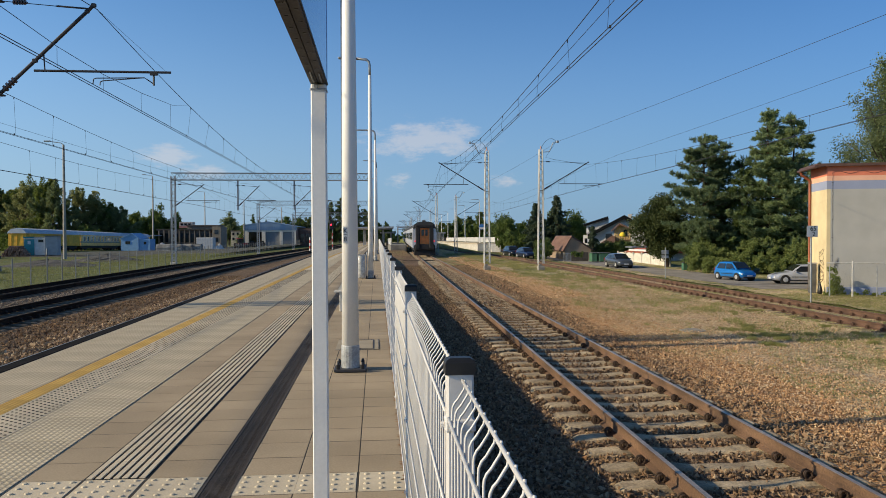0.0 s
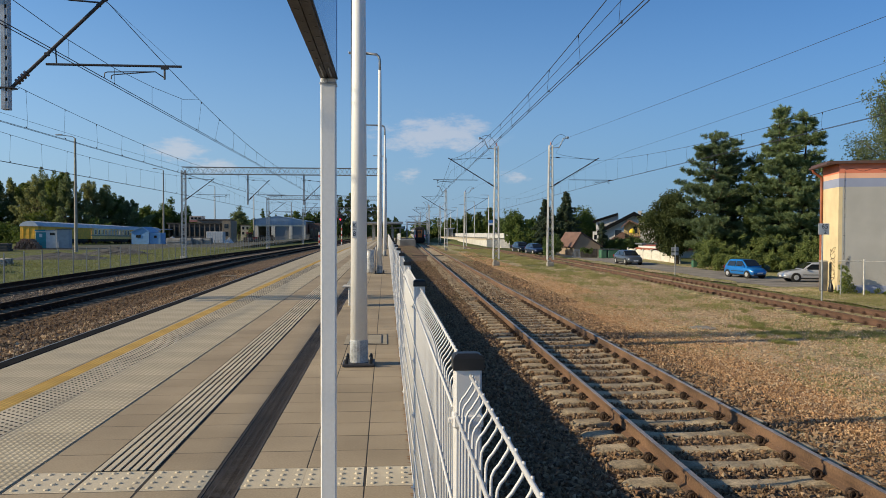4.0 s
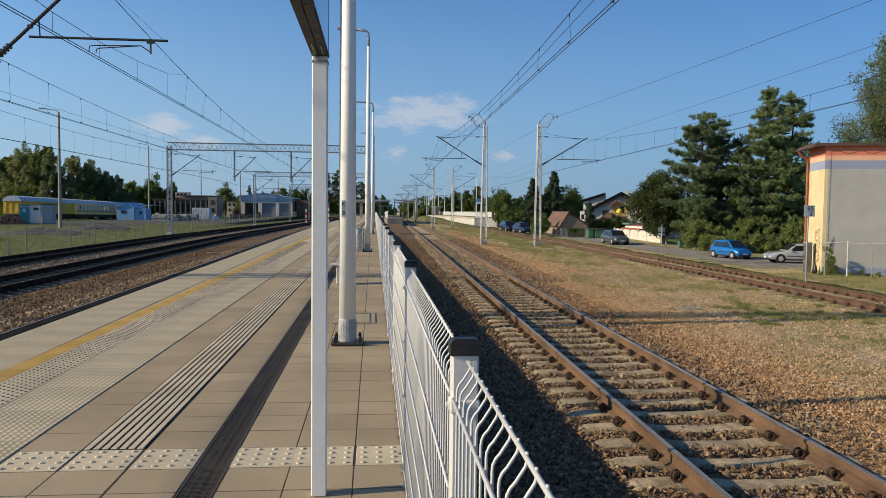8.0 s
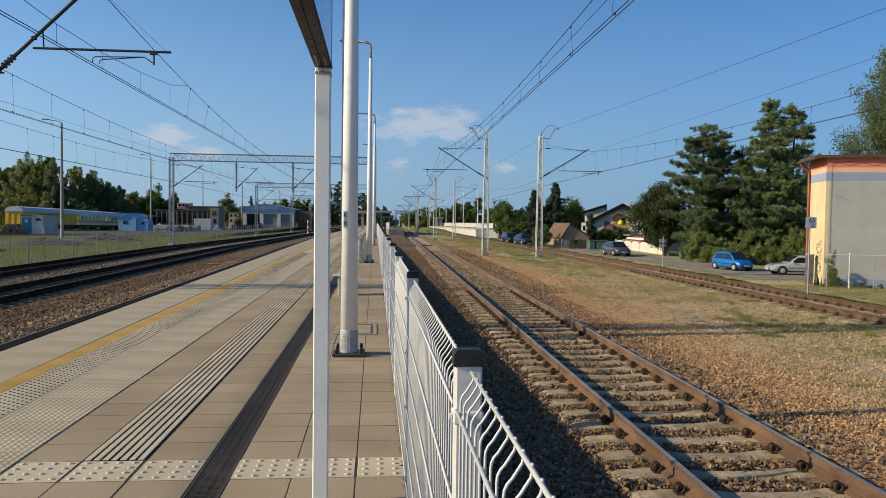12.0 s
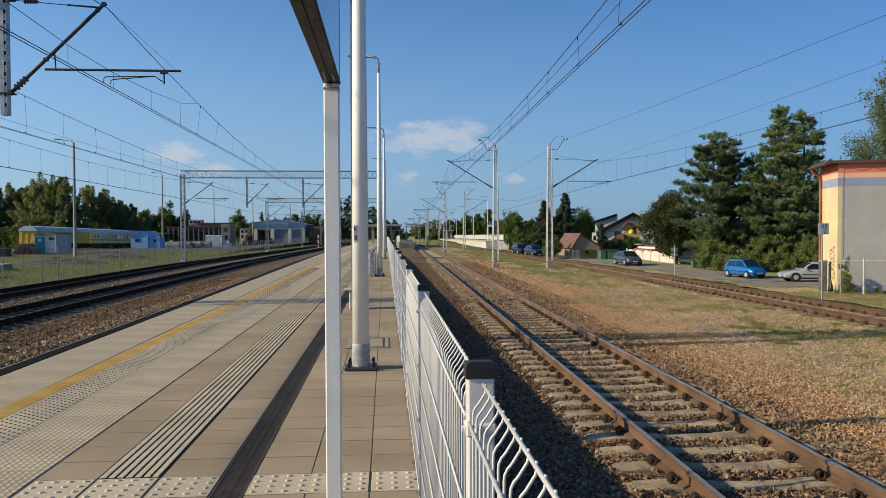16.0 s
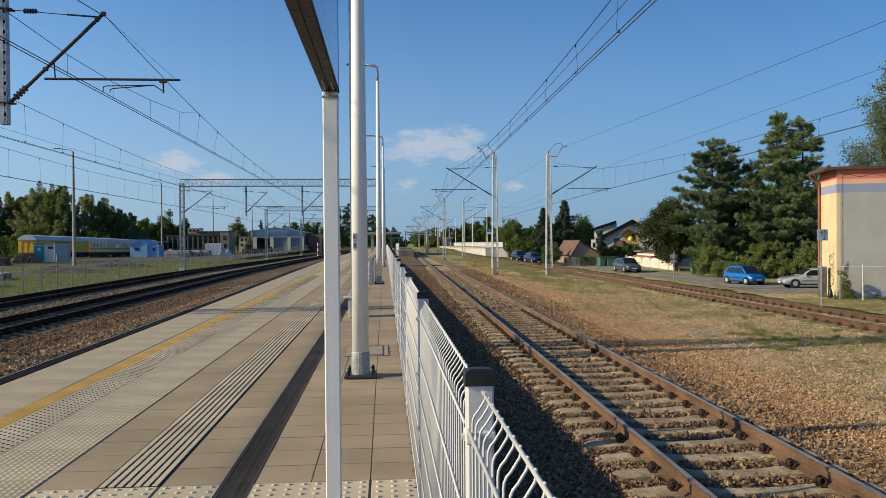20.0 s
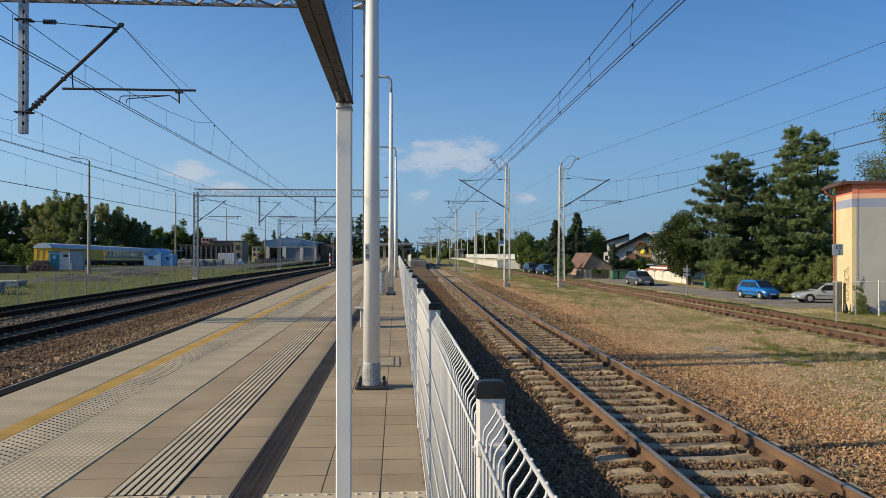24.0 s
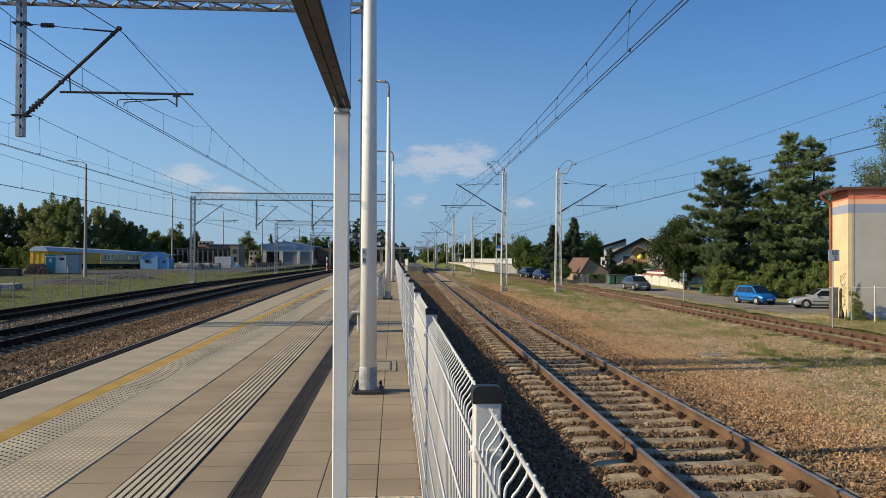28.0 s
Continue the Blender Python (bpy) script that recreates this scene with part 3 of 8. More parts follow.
def sleeper_mesh(material):
    """A concrete sleeper: ends thick, waist low and narrow."""
    s = Shape()
    rings = []
    for x, top, hw in ((-1.3, -0.03, 0.12), (-1.22, 0.0, 0.13), (-0.95, 0.012, 0.13), (-0.55, 0.002, 0.13), (-0.3, -0.020, 0.112), (0.3, -0.020, 0.112), (0.55, 0.002, 0.13), (0.95, 0.012, 0.13), (1.22, 0.0, 0.13), (1.3, -0.03, 0.12)):
        rings.append([(x, -hw - 0.02, -0.2), (x, -hw, top - 0.02), (x, -hw + 0.025, top), (x, hw - 0.025, top), (x, hw, top - 0.02), (x, hw + 0.02, -0.2)])
    s.loft(rings)
    return s.mesh("sleeper", material)


def clip_mesh(material, k=1.0):
    """A coiled rail spring on its base plate."""
    s = Shape()
    s.box((0, 0, 0.008), (0.10, 0.13, 0.016), b=0.005)
    for yy in (-0.032, 0.032):
        s.tube([(0.046 * math.cos(a), yy, 0.062 + 0.046 * math.sin(a)) for a in (2 * math.pi * q / 9 for q in range(10))], 0.014, 5)
    s.tube([(0.02, -0.05, 0.03), (0.085, -0.03, 0.045), (0.085, 0.03, 0.045), (0.02, 0.05, 0.03)], 0.012, 5)
    s.tube([(0.0, 0, 0.0), (0.0, 0, 0.085), (0.0, 0, 0.095)], [0.017, 0.017, 0.011], 6)
    s.v = [Vector(v) * k for v in s.v] if k != 1.0 else s.v
    return s.mesh("rail_clip", material)


SLEEPER, SLEEPER_D, CLIP = sleeper_mesh(M["sleeper"]), sleeper_mesh(M["sleeper_dark"]), clip_mesh(M["clip"], 0.86)
CLIP_RUST = clip_mesh(M["rail_old"], 0.85)


def track(name, left, skew, y0, y1, rust, sl, label, near0, near1, zs=-0.945, far_to=160.0, clips=30, top=None, swing=0.0, spring=CLIP):
    """Two rails with a running surface, and the sleepers: the near ones singly, the far ones joined."""
    t = thing(name, pose(0, 0, 0), label, "railway track", kind="structure")
    for k in (0.0, 1.507):
        s, h = Shape(), Shape()
        def at(y):
            return left + k + skew * y + swing * float(bend(y))
        s.loft([[(at(y) + u, y, RAIL + v + dip(y)) for u, v in RAIL_OUT] for y in (y0, 60.0, 400.0, y1)])
        r = part("rail", s, rust, t)
        if top is not None:
            h.loft([[(at(y) + u, y, RAIL + v + dip(y)) for u, v in ((-0.027, 0.001), (0.027, 0.001), (0.024, 0.003), (-0.024, 0.003))] for y in (y0, 60.0, 400.0, y1)])
            part("running_surface", h, top, r, "worn shiny steel running surface")
    a = -math.atan(skew)
    n0 = math.floor((near0 - 6.05) / 0.5987)
    n1 = math.floor((near1 - 6.05) / 0.5987)
    cm = 0
    for i in range(n0, n1):
        y = 6.05 + 0.5987 * i
        sp = piece("sleeper", sl, t, (left + 0.7535 + skew * y, y, zs), a)
        if cm < clips:
            for j, (u, flip) in enumerate(((-0.7535 - 0.105, 0), (-0.7535 + 0.105, math.pi), (0.7535 - 0.105, 0), (0.7535 + 0.105, math.pi))):
                piece("rail_clip", spring, sp, (u, 0, 0.01), flip)
        cm += 1
    s = Shape()
    base = [tuple(v.co) for v in sl.vertices]
    bf = [tuple(p.vertices) for p in sl.polygons]
    y = 6.05 + 0.5987 * n1
    while y < far_to:
        s.add(base, bf, pose(left + 0.7535 + skew * y + swing * float(bend(y)), y, zs + dip(y)))
        for u in (-0.86, -0.65, 0.65, 0.86):
            if y < 75:
                s.box((left + 0.7535 + u + skew * y, y, zs + 0.04), (0.1, 0.1, 0.06))
        y += 0.5987
    tagged(part("sleepers", s, sl.materials[0], t), kind="stuff")
    return t


track("railway_track_1", 2.768, 0.0212, -10, 1150, M["rail_rust"], SLEEPER, "railway track with brown rails on concrete sleepers", -9.5, 62, top=M["rail_top"], clips=60, swing=1.0)
track("railway_track_2", -6.2, -0.018, -20, 150, M["rail_dark"], SLEEPER_D, "railway track close beside the platform edge", 16, 20, top=M["rail_dull"], clips=0)
track("railway_track_3", -11.70, -0.0045, -20, 900, M["rail_dark"], SLEEPER_D, "through railway track with dark rails", 16, 60, top=M["rail_dark"], clips=20)
track("railway_track_4", -15.95, -0.0045, -20, 900, M["rail_dark"], SLEEPER_D, "outer railway track with dark rails", 30, 60, top=M["rail_dark"], clips=0)
track("railway_track_5", 12.60, 0.011, -20, 700, M["rail_old"], SLEEPER_D, "rusty disused-looking side track", 14, 60, zs=-0.95, clips=40, top=M["rail_old"], spring=CLIP_RUST)


# ---- platform ----
FENCE_X = 0.209
TY = 0.378              # paving pitch
plat = thing("platform", pose(0, 0, 0), "long station platform paved with grey-beige slabs", "platform", kind="structure")
s = Shape()
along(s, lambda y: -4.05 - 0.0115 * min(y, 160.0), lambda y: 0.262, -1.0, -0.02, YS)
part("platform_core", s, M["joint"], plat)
s = Shape()
along(s, lambda y: -4.27 - 0.0112 * min(y, 160.0), lambda y: -4.095 - 0.0112 * min(y, 160.0), -0.17, 0.002, YS)
part("platform_edge_beam", s, mat("edge_rubber", (0.018, 0.017, 0.016), 0.95, var=0.3, spec=0.05), plat, "black rubber edge strip above the track")
part("edge_lip", along(Shape(), lambda y: -4.286 - 0.0112 * min(y, 160.0), lambda y: -4.271 - 0.0112 * min(y, 160.0), -0.15, 0.004, YS), M["galv_light"], plat, "thin grey metal lip outside the edge strip")


def slab(w, l, mat_, h=0.04):
    return Shape().box((0, 0, -h / 2), (w - 0.008, l - 0.011, h), b=0.001).mesh("slab", mat_)


COLS = [(0.095, 0.386, 0.10), (-0.287, 0.378, 0.0), (-0.657, 0.362, 0.20), (-1.23, 0.375, 0.06), (-2.002, 0.383, 0.15)]
GUIDE_COL = slab(0.386, TY, M["tile"])
for k in range(39):
    piece("slab", GUIDE_COL, plat, (-1.617, 4.52 - TY / 2 - k * TY, 0.0))
Y_PIECES = 25.0
for cx, w, off in COLS:
    me = slab(w, TY, M["tile"])
    y = 4.52 - TY * 5 - TY / 2 + (off if abs(off) > 0 else 0) * 0.0
    k = 0
    s = Shape()
    y = 4.52 - TY / 2 - 38 * TY
    while y < 330:
        if not (4.45 < y < 4.95):
            if y < Y_PIECES:
                piece("slab", me, plat, (cx, y, random.uniform(-0.0007, 0.0007)))
            else:
                s.box((cx, y, -0.02 + dip(y)), (w - 0.008, TY - 0.013, 0.04))
        y += TY
        if 4.4 < y < 4.6:
            y = 4.90 + TY / 2 + off
            if off > 0.01:
                s.box((cx, 4.90 + off / 2, -0.02), (w - 0.006, off - 0.006, 0.04))
        if y > 120:
            along(s, lambda q: cx - w / 2 + 0.003, lambda q: cx + w / 2 - 0.003, -0.041, -0.001, (y, 330.0))
            break
    tagged(part("slabs", s, M["tile"], plat), kind="stuff")

for a_, b_ in ((-2.197, -1.042), (-0.832, 0.262)):
    part("joint_filler", along(Shape(), lambda y: a_, lambda y: b_, -0.0175, -0.0015, YS), M["joint"], plat)

# strip of studded slabs across the platform
stud = Shape().box((0, 0, -0.02), (0.372, 0.372, 0.04), b=0.004)
for i in range(4):
    for j in range(4):
        stud.dome((-0.141 + 0.094 * i, -0.141 + 0.094 * j, 0.0), 0.018, 0.009)
stud = stud.mesh("studded_slab", M["tile_pale"])
for cx in (0.095, -0.29, -0.657, -1.23, -1.617, -2.002):
    piece("studded_slab", stud, plat, (cx, 4.71, 0.001))

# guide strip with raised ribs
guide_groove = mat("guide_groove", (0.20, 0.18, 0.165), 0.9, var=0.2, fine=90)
rv = Shape()
for i in range(7):
    rv.box((-0.162 + 0.054 * i, 0, 0.004), (0.039, TY - 0.008, 0.008), b=0.003)
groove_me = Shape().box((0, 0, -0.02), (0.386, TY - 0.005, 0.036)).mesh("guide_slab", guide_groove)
rib_me = rv.mesh("guide_rib", M["tile_pale"])
y = 4.90 + TY / 2
far = Shape(); farg = Shape()
while y < 330:
    if y < 25:
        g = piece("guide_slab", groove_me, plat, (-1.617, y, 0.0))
        piece("guide_ribs", rib_me, g, (0, 0, 0.0))
    elif y < 80:
        farg.box((-1.617, y, -0.02 + dip(y)), (0.386, TY - 0.005, 0.036))
        for i in range(7):
            far.box((-1.779 + 0.054 * i, y, 0.004 + dip(y)), (0.039, TY - 0.008, 0.008))
    else:
        along(far, lambda q: -1.81, lambda q: -1.424, -0.04, 0.002, (y, 330.0))
        break
    y += TY
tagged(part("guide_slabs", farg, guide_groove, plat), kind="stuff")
tagged(part("guide_ribs", far, M["tile_pale"], plat), kind="stuff")

# drain channel with a cast grating
dr = thing("drain_channel", pose(0, 0, 0), "black cast-iron drain grating along the platform", "drain", kind="structure")
s = along(Shape(), lambda y: -1.035, lambda y: -0.839, -0.043, -0.013, YS)
part("channel", s, M["cap_black"], dr)
iron = mat("cast_iron", (0.075, 0.058, 0.042), 0.7, 0.1, var=0.4, scale=1.2, fine=60, world=True)
s = Shape()
for k in (-1.030, -0.844):
    along(s, lambda y: k - 0.007, lambda y: k + 0.007, -0.009, 0.003, YS)
part("rim", s, iron, dr)
bars = Shape()
for x in (-0.078, -0.046, 0.046, 0.078):
    bars.box((x, 0, -0.006), (0.009, 0.494, 0.012))
for i in range(26):
    y = -0.24 + 0.0192 * i
    for x in (-0.062, 0.062):
        bars.box((x, y, -0.005), (0.028, 0.010, 0.010))
    bars.box((0.0, y, -0.004), (0.086, 0.008, 0.010))
    bars.box((0.0, y + 0.005, 0.001), (0.030, 0.010, 0.008))
bars_me = bars.mesh("grating", iron)
fb = Shape()
y = -9.5
while y < 60:
    if y < 40:
        piece("grating", bars_me, dr, (-0.937, y, 0.0))
    y += 0.5
for i in range(5):
    along(fb, lambda y: -1.0035 + 0.03 * i, lambda y: -0.9905 + 0.03 * i, -0.012, 0.0, (40.0, 60.0, 400.0))
part("grating_bars", fb, iron, dr)


# ribbed warning field, dotted row, yellow line and edge slabs
def ribbed(name, col, pitch, cross):
    m = mat(name, col, 0.85, var=0.12, scale=1.5, fine=90, bump=0.0, spec=0.12)
    nt = m.node_tree
    b = nt.nodes["Principled BSDF"]
    n = nt.nodes.new
    tc, sep = n("ShaderNodeTexCoord"), n("ShaderNodeSeparateXYZ")
    nt.links.new(tc.outputs["Object"], sep.inputs[0])
    hs = []
    for ax, p in (("X", pitch), ("Y", cross)):
        w = n("ShaderNodeMath"); w.operation = "MULTIPLY"; w.inputs[1].default_value = 2 * math.pi / p
        nt.links.new(sep.outputs[ax], w.inputs[0])
        si = n("ShaderNodeMath"); si.operation = "SINE"
        nt.links.new(w.outputs[0], si.inputs[0])
        hs.append(si.outputs[0])
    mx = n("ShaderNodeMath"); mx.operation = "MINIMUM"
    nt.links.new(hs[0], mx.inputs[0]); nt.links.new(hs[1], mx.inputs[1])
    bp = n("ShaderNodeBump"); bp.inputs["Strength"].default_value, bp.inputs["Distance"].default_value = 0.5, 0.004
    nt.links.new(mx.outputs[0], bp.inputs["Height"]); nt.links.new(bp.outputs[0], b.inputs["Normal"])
    # the hollows between ribs are shaded in the base colour as well
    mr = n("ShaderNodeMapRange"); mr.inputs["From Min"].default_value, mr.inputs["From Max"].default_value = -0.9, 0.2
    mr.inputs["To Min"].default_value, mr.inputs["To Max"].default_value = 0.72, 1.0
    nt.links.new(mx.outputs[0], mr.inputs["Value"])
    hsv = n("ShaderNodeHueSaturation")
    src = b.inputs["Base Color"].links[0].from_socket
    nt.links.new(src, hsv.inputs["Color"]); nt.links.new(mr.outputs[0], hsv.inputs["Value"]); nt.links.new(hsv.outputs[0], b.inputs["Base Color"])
    return m


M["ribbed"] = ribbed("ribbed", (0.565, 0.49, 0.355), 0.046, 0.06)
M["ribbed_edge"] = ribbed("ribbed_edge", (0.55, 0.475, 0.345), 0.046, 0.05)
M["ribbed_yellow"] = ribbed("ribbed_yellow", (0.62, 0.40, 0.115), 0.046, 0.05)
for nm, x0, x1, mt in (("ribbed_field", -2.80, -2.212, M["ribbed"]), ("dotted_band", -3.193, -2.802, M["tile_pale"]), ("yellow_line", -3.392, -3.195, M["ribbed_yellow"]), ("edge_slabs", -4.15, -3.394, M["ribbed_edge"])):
    me = Shape().box((0, 0, -0.02), (x1 - x0, 0.75, 0.04), b=0.003).mesh(nm[:-1] if nm.endswith("s") else nm, mt)
    y = -9.6
    sk = {"ribbed_field": 0.0, "dotted_band": 0.001, "yellow_line": 0.001, "edge_slabs": -0.0088}[nm]
    while y < 60:
        piece(me.name, me, plat, ((x0 + x1) / 2 + sk * (y - 7), y, random.uniform(-0.001, 0.001)), -math.atan(-sk) * -1.0)
        y += 0.756
    part(nm + "_far", along(Shape(), lambda q: x0 + sk * (min(q, 157.0) - 7), lambda q: x1 + sk * (min(q, 157.0) - 7), -0.04, -0.0005, (y - 0.378,) + YS[2:]), mt, plat)
part("under_slab", along(Shape(), lambda y: -4.09 - 0.0112 * min(y, 157.0), lambda y: -2.2, -0.05, -0.006, (1.0,) + YS[1:]), M["ribbed_edge"], plat)
s = Shape()
y = 3.6
while y < 34:
    for i in range(7):
        s.dome((-2.832 - 0.052 * i, y + (0.04 if i % 2 else 0), 0.0), 0.0135, 0.006, 6)
    y += 0.08
tagged(part("dots", s, mat("dot_dark", (0.09, 0.078, 0.06), 0.9), plat), kind="stuff")

# cover frames of a cable duct
cov = mat("duct_lid", (0.36, 0.305, 0.215), 0.85, var=0.12, fine=100)
for y0 in (10.25, 28.2, 46.5):
    c = thing("duct_cover", pose(-0.24, y0 + 0.42, 0.004), "square inspection cover set in the paving", "inspection cover", "duct covers")
    part("lid", Shape().box((0, 0, 0.0), (0.40, 0.8, 0.003), b=0.001), cov, c)
    part("surround", Shape().box((0.0, 0, -0.001), (0.58, 0.98, 0.003), b=0.001), cov, c)
    fr = Shape()
    for q, sz in (((-0.215, 0, 0), (0.014, 0.86, 0.01)), ((0.215, 0, 0), (0.014, 0.86, 0.01)), ((0, -0.42, 0), (0.44, 0.014, 0.01)), ((0, 0.42, 0), (0.44, 0.014, 0.01)), ((0.29, 0, -0.002), (0.010, 0.98, 0.008)), ((0, -0.49, -0.002), (0.58, 0.010, 0.008)), ((0, 0.49, -0.002), (0.58, 0.010, 0.008))):
        fr.box(q, sz)
    part("frame", fr, M["dark_steel"], c)

# ---- fence ----
CAP = 1.259
FY0 = 1.662


fence = thing("platform_fence", pose(FENCE_X, FY0, 0, 0, 0, -0.09), "white welded wire fence with black-capped posts along the platform", "fence")
s = Shape().box((0, 0, (CAP - 0.03) / 2 - 0.15), (0.060, 0.045, CAP - 0.03 + 0.3), b=0.005)
POST_ME = s.mesh("fence_post", M["white_paint"])
s = Shape()
s.loft([[(i * x, j * y, z) for i, j in ((-1, -1), (1, -1), (1, 1), (-1, 1))] for x, y, z in ((0.0335, 0.026, CAP - 0.036), (0.0335, 0.026, CAP - 0.010), (0.030, 0.022, CAP - 0.004), (0.022, 0.015, CAP))])
CAP_ME = s.mesh("cap", M["cap_black"])
s = Shape().box((0.0, -0.002, 0), (0.067, 0.052, 0.030), b=0.004)
s.box((-0.012, -0.034, 0), (0.012, 0.026, 0.026), b=0.003)
s.tube([(-0.036, -0.008, 0), (-0.042, -0.008, 0)], 0.007, 6)
CLAMP_ME = s.mesh("clamp", M["white_paint"])
WIRE_ME = Shape().tube([(0.0, 0, 0.03), (0.0, 0, 1.150), (0.001, 0, 1.160), (0.005, 0, 1.169), (0.012, 0, 1.177), (0.026, 0, 1.199), (0.0275, 0, 1.207), (0.0275, 0, 1.219)], 0.0026, 6).mesh("wire", M["white_paint"], True)
CROSS_ME = Shape().tube([(0, 0.035, 0), (0, 2.465, 0)], 0.004, 6).mesh("cross_wire", M["white_paint"], True)
thin = Shape().tube([(0.0, 0, 0.03), (0.0, 0, 1.158), (0.026, 0, 1.2), (0.0275, 0, 1.219)], 0.0027, 4)
s = Shape()
for i in range(40):
    s.add(thin.v, thin.f, pose(-0.022, 0.06 + 0.0610 * i, 0))
WIRES_ME = s.mesh("welded_mesh", M["white_paint"])
PX = ((-0.0285, 0.11), (-0.0285, 0.31), (-0.0285, 0.51), (-0.0285, 0.71), (-0.0285, 0.91), (-0.0285, 1.13), (0.0035, 1.213))
for k in range(-5, 50):
    y = 2.5 * k
    zf = dip(y + FY0)
    pp = piece("fence_post", POST_ME, fence, (0, y, zf))
    piece("cap", CAP_ME, pp, (0, 0, 0))
    for z in (0.11, 0.51, 0.81, 1.11):
        piece("clamp", CLAMP_ME, pp, (0, 0, z))
    panel = piece("panel", CROSS_ME, fence, (-0.0285, y, 0.11 + zf))
    for x, z in PX[1:]:
        piece("cross_wire", CROSS_ME, panel, (x + 0.0285, 0, z - 0.11))
    if -2 < k < 2:
        for i in range(40):
            piece("wire", WIRE_ME, panel, (0.0065, 0.06 + 0.0610 * i, -0.11))
    else:
        w = piece("welded_mesh", WIRES_ME, panel, (0.0285, 0, -0.11))
        tagged(w, kind="stuff")
part_kerb = along(Shape(), lambda y: 0.243, lambda y: 0.293, -0.19, -0.01, (-5.0, 60.0, 131.0))
tagged(part("platform_side_trim", part_kerb, mat("rusty_side", (0.36, 0.24, 0.16), 0.9, var=0.4, scale=3, fine=40)), "rust-stained concrete side of the platform", "edge trim", kind="structure")


# rust that has run off the fence feet over the slab edge
rust_m = mat("rust_run", (0.34, 0.18, 0.08), 0.95, var=0.4, scale=30, fine=140)
rr = random.Random(12)
s = Shape()
for k in range(300):
    y = 4.0 + 12 * rr.random()
    w, l = rr.uniform(0.008, 0.022), rr.uniform(0.006, 0.035)
    s.add([(0.205, y - w, 0.0018), (0.205, y + w, 0.0018), (0.205 - l, y + w * 0.3, 0.0018), (0.205 - l, y - w * 0.3, 0.0018)], [(0, 1, 2, 3)])
tagged(part("rust_stain", s, rust_m, plat, "rust stains along the slab edge"), kind="stuff")


# ---- sign and lamp poles ----
def name_board():
    """A board on two posts, seen along its edge."""
    t = thing("name_board", pose(-0.275, 4.07, 0), "blue station name board on white square posts", "sign board")
    for y in (0.0, -4.9):
        pst = part("post", Shape().box((0, y, 1.165), (0.080, 0.080, 2.33), b=0.006), M["pole_white"], t)
        part("collar", Shape().box((0, y, 2.30), (0.088, 0.088, 0.012), b=0.003), M["galv"], pst)
        part("bolt", Shape().tube([(-0.012, y - 0.042, 2.315), (-0.012, y - 0.052, 2.315)], 0.012, 8), M["galv"], pst)
    steel = mat("frame_channel", (0.062, 0.056, 0.054), 0.6, 0.3, var=0.3, scale=5, fine=60)
    fr = Shape()
    fr.box((-0.021, -2.45, 2.337), (0.036, 5.0, 0.012))
    fr.box((0.021, -2.45, 2.337), (0.036, 5.0, 0.012))
    fr.box((0.0, -2.45, 2.343), (0.09, 5.0, 0.01))
    part("bottom_channel", fr, steel, t, "dark steel channel with black discs for its drilled holes")
    # black discs under the channel stand for the unlit insides of its holes
    holes = Shape()
    for i in range(30):
        for x in (-0.022, 0.022):
            holes.tube([(x, -0.15 - 0.16 * i + (0.07 if x > 0 else 0), 2.3295), (x, -0.15 - 0.16 * i + (0.07 if x > 0 else 0), 2.3325)], 0.0085, 8)
    tagged(part("perforation", holes, M["cap_black"], t), kind="stuff")
    blue = mat("blue_sheet", (0.075, 0.235, 0.56), 0.16, var=0.06, scale=2, fine=30, bump=0.01, coat=0.6)
    part("board", Shape().box((0.0, -2.45, 2.86), (0.078, 5.0, 1.02), b=0.006), blue, t, "glossy blue sign face")
    trim = Shape().box((0.0, 0.062, 2.86), (0.082, 0.02, 1.04), b=0.004)
    for k, (x, y0, y1) in enumerate(((-0.018, -0.10, -0.34), (0.022, -0.10, -0.30))):
        part("bracket", Shape().box((x, (y0 + y1) / 2, 2.3255), (0.007, y0 - y1, 0.009), b=0.002), M["galv_light"], t)
    part("end_trim", trim, mat("blue_trim", (0.30, 0.42, 0.62), 0.3, 0.3), t)
    return t


name_board()


def platform_lamp():
    t = thing("platform_lamp", pose(-0.275, 8.65, 0), "white tapered lamp pole with a flat lamp on a bent arm", "lamp post", "platform lamps")
    pole = Shape().tube([(0, 0, 0.27), (0, 0, 3.0), (0, 0, 7.15)], [0.097, 0.083, 0.055], 20)
    part("pole", pole, M["pole_white"], t, smooth=True)
    sl = Shape().tube([(0, 0, 0.02), (0, 0, 0.28), (0, 0, 0.29)], [0.103, 0.103, 0.097], 20)
    part("base_sleeve", sl, mat("sleeve", (0.40, 0.42, 0.43), 0.65, 0.3, var=0.3, scale=7, fine=50), t, "bare galvanised base sleeve")
    part("base_plate", Shape().box((0, 0, 0.022), (0.36, 0.36, 0.03), b=0.006), M["dark_steel"], t)
    for i in (-1, 1):
        for j in (-1, 1):
            nut = Shape().tube([(i * 0.135, j * 0.135, 0.03), (i * 0.135, j * 0.135, 0.085), (i * 0.135, j * 0.135, 0.11)], [0.024, 0.024, 0.012], 8)
            part("bolt_cap", nut, M["cap_black"], t)
    arm = Shape().tube([(0, 0, 7.1), (0, 0, 7.5), (-0.03, 0, 7.62), (-0.12, 0, 7.70), (-0.5, 0, 7.73)], 0.045, 10)
    part("arm", arm, M["galv"], t, smooth=True)
    head = Shape().box((-0.78, 0, 7.735), (0.62, 0.22, 0.05), b=0.012)
    part("lamp_head", head, M["galv"], t, "flat grey lamp head")
    return t


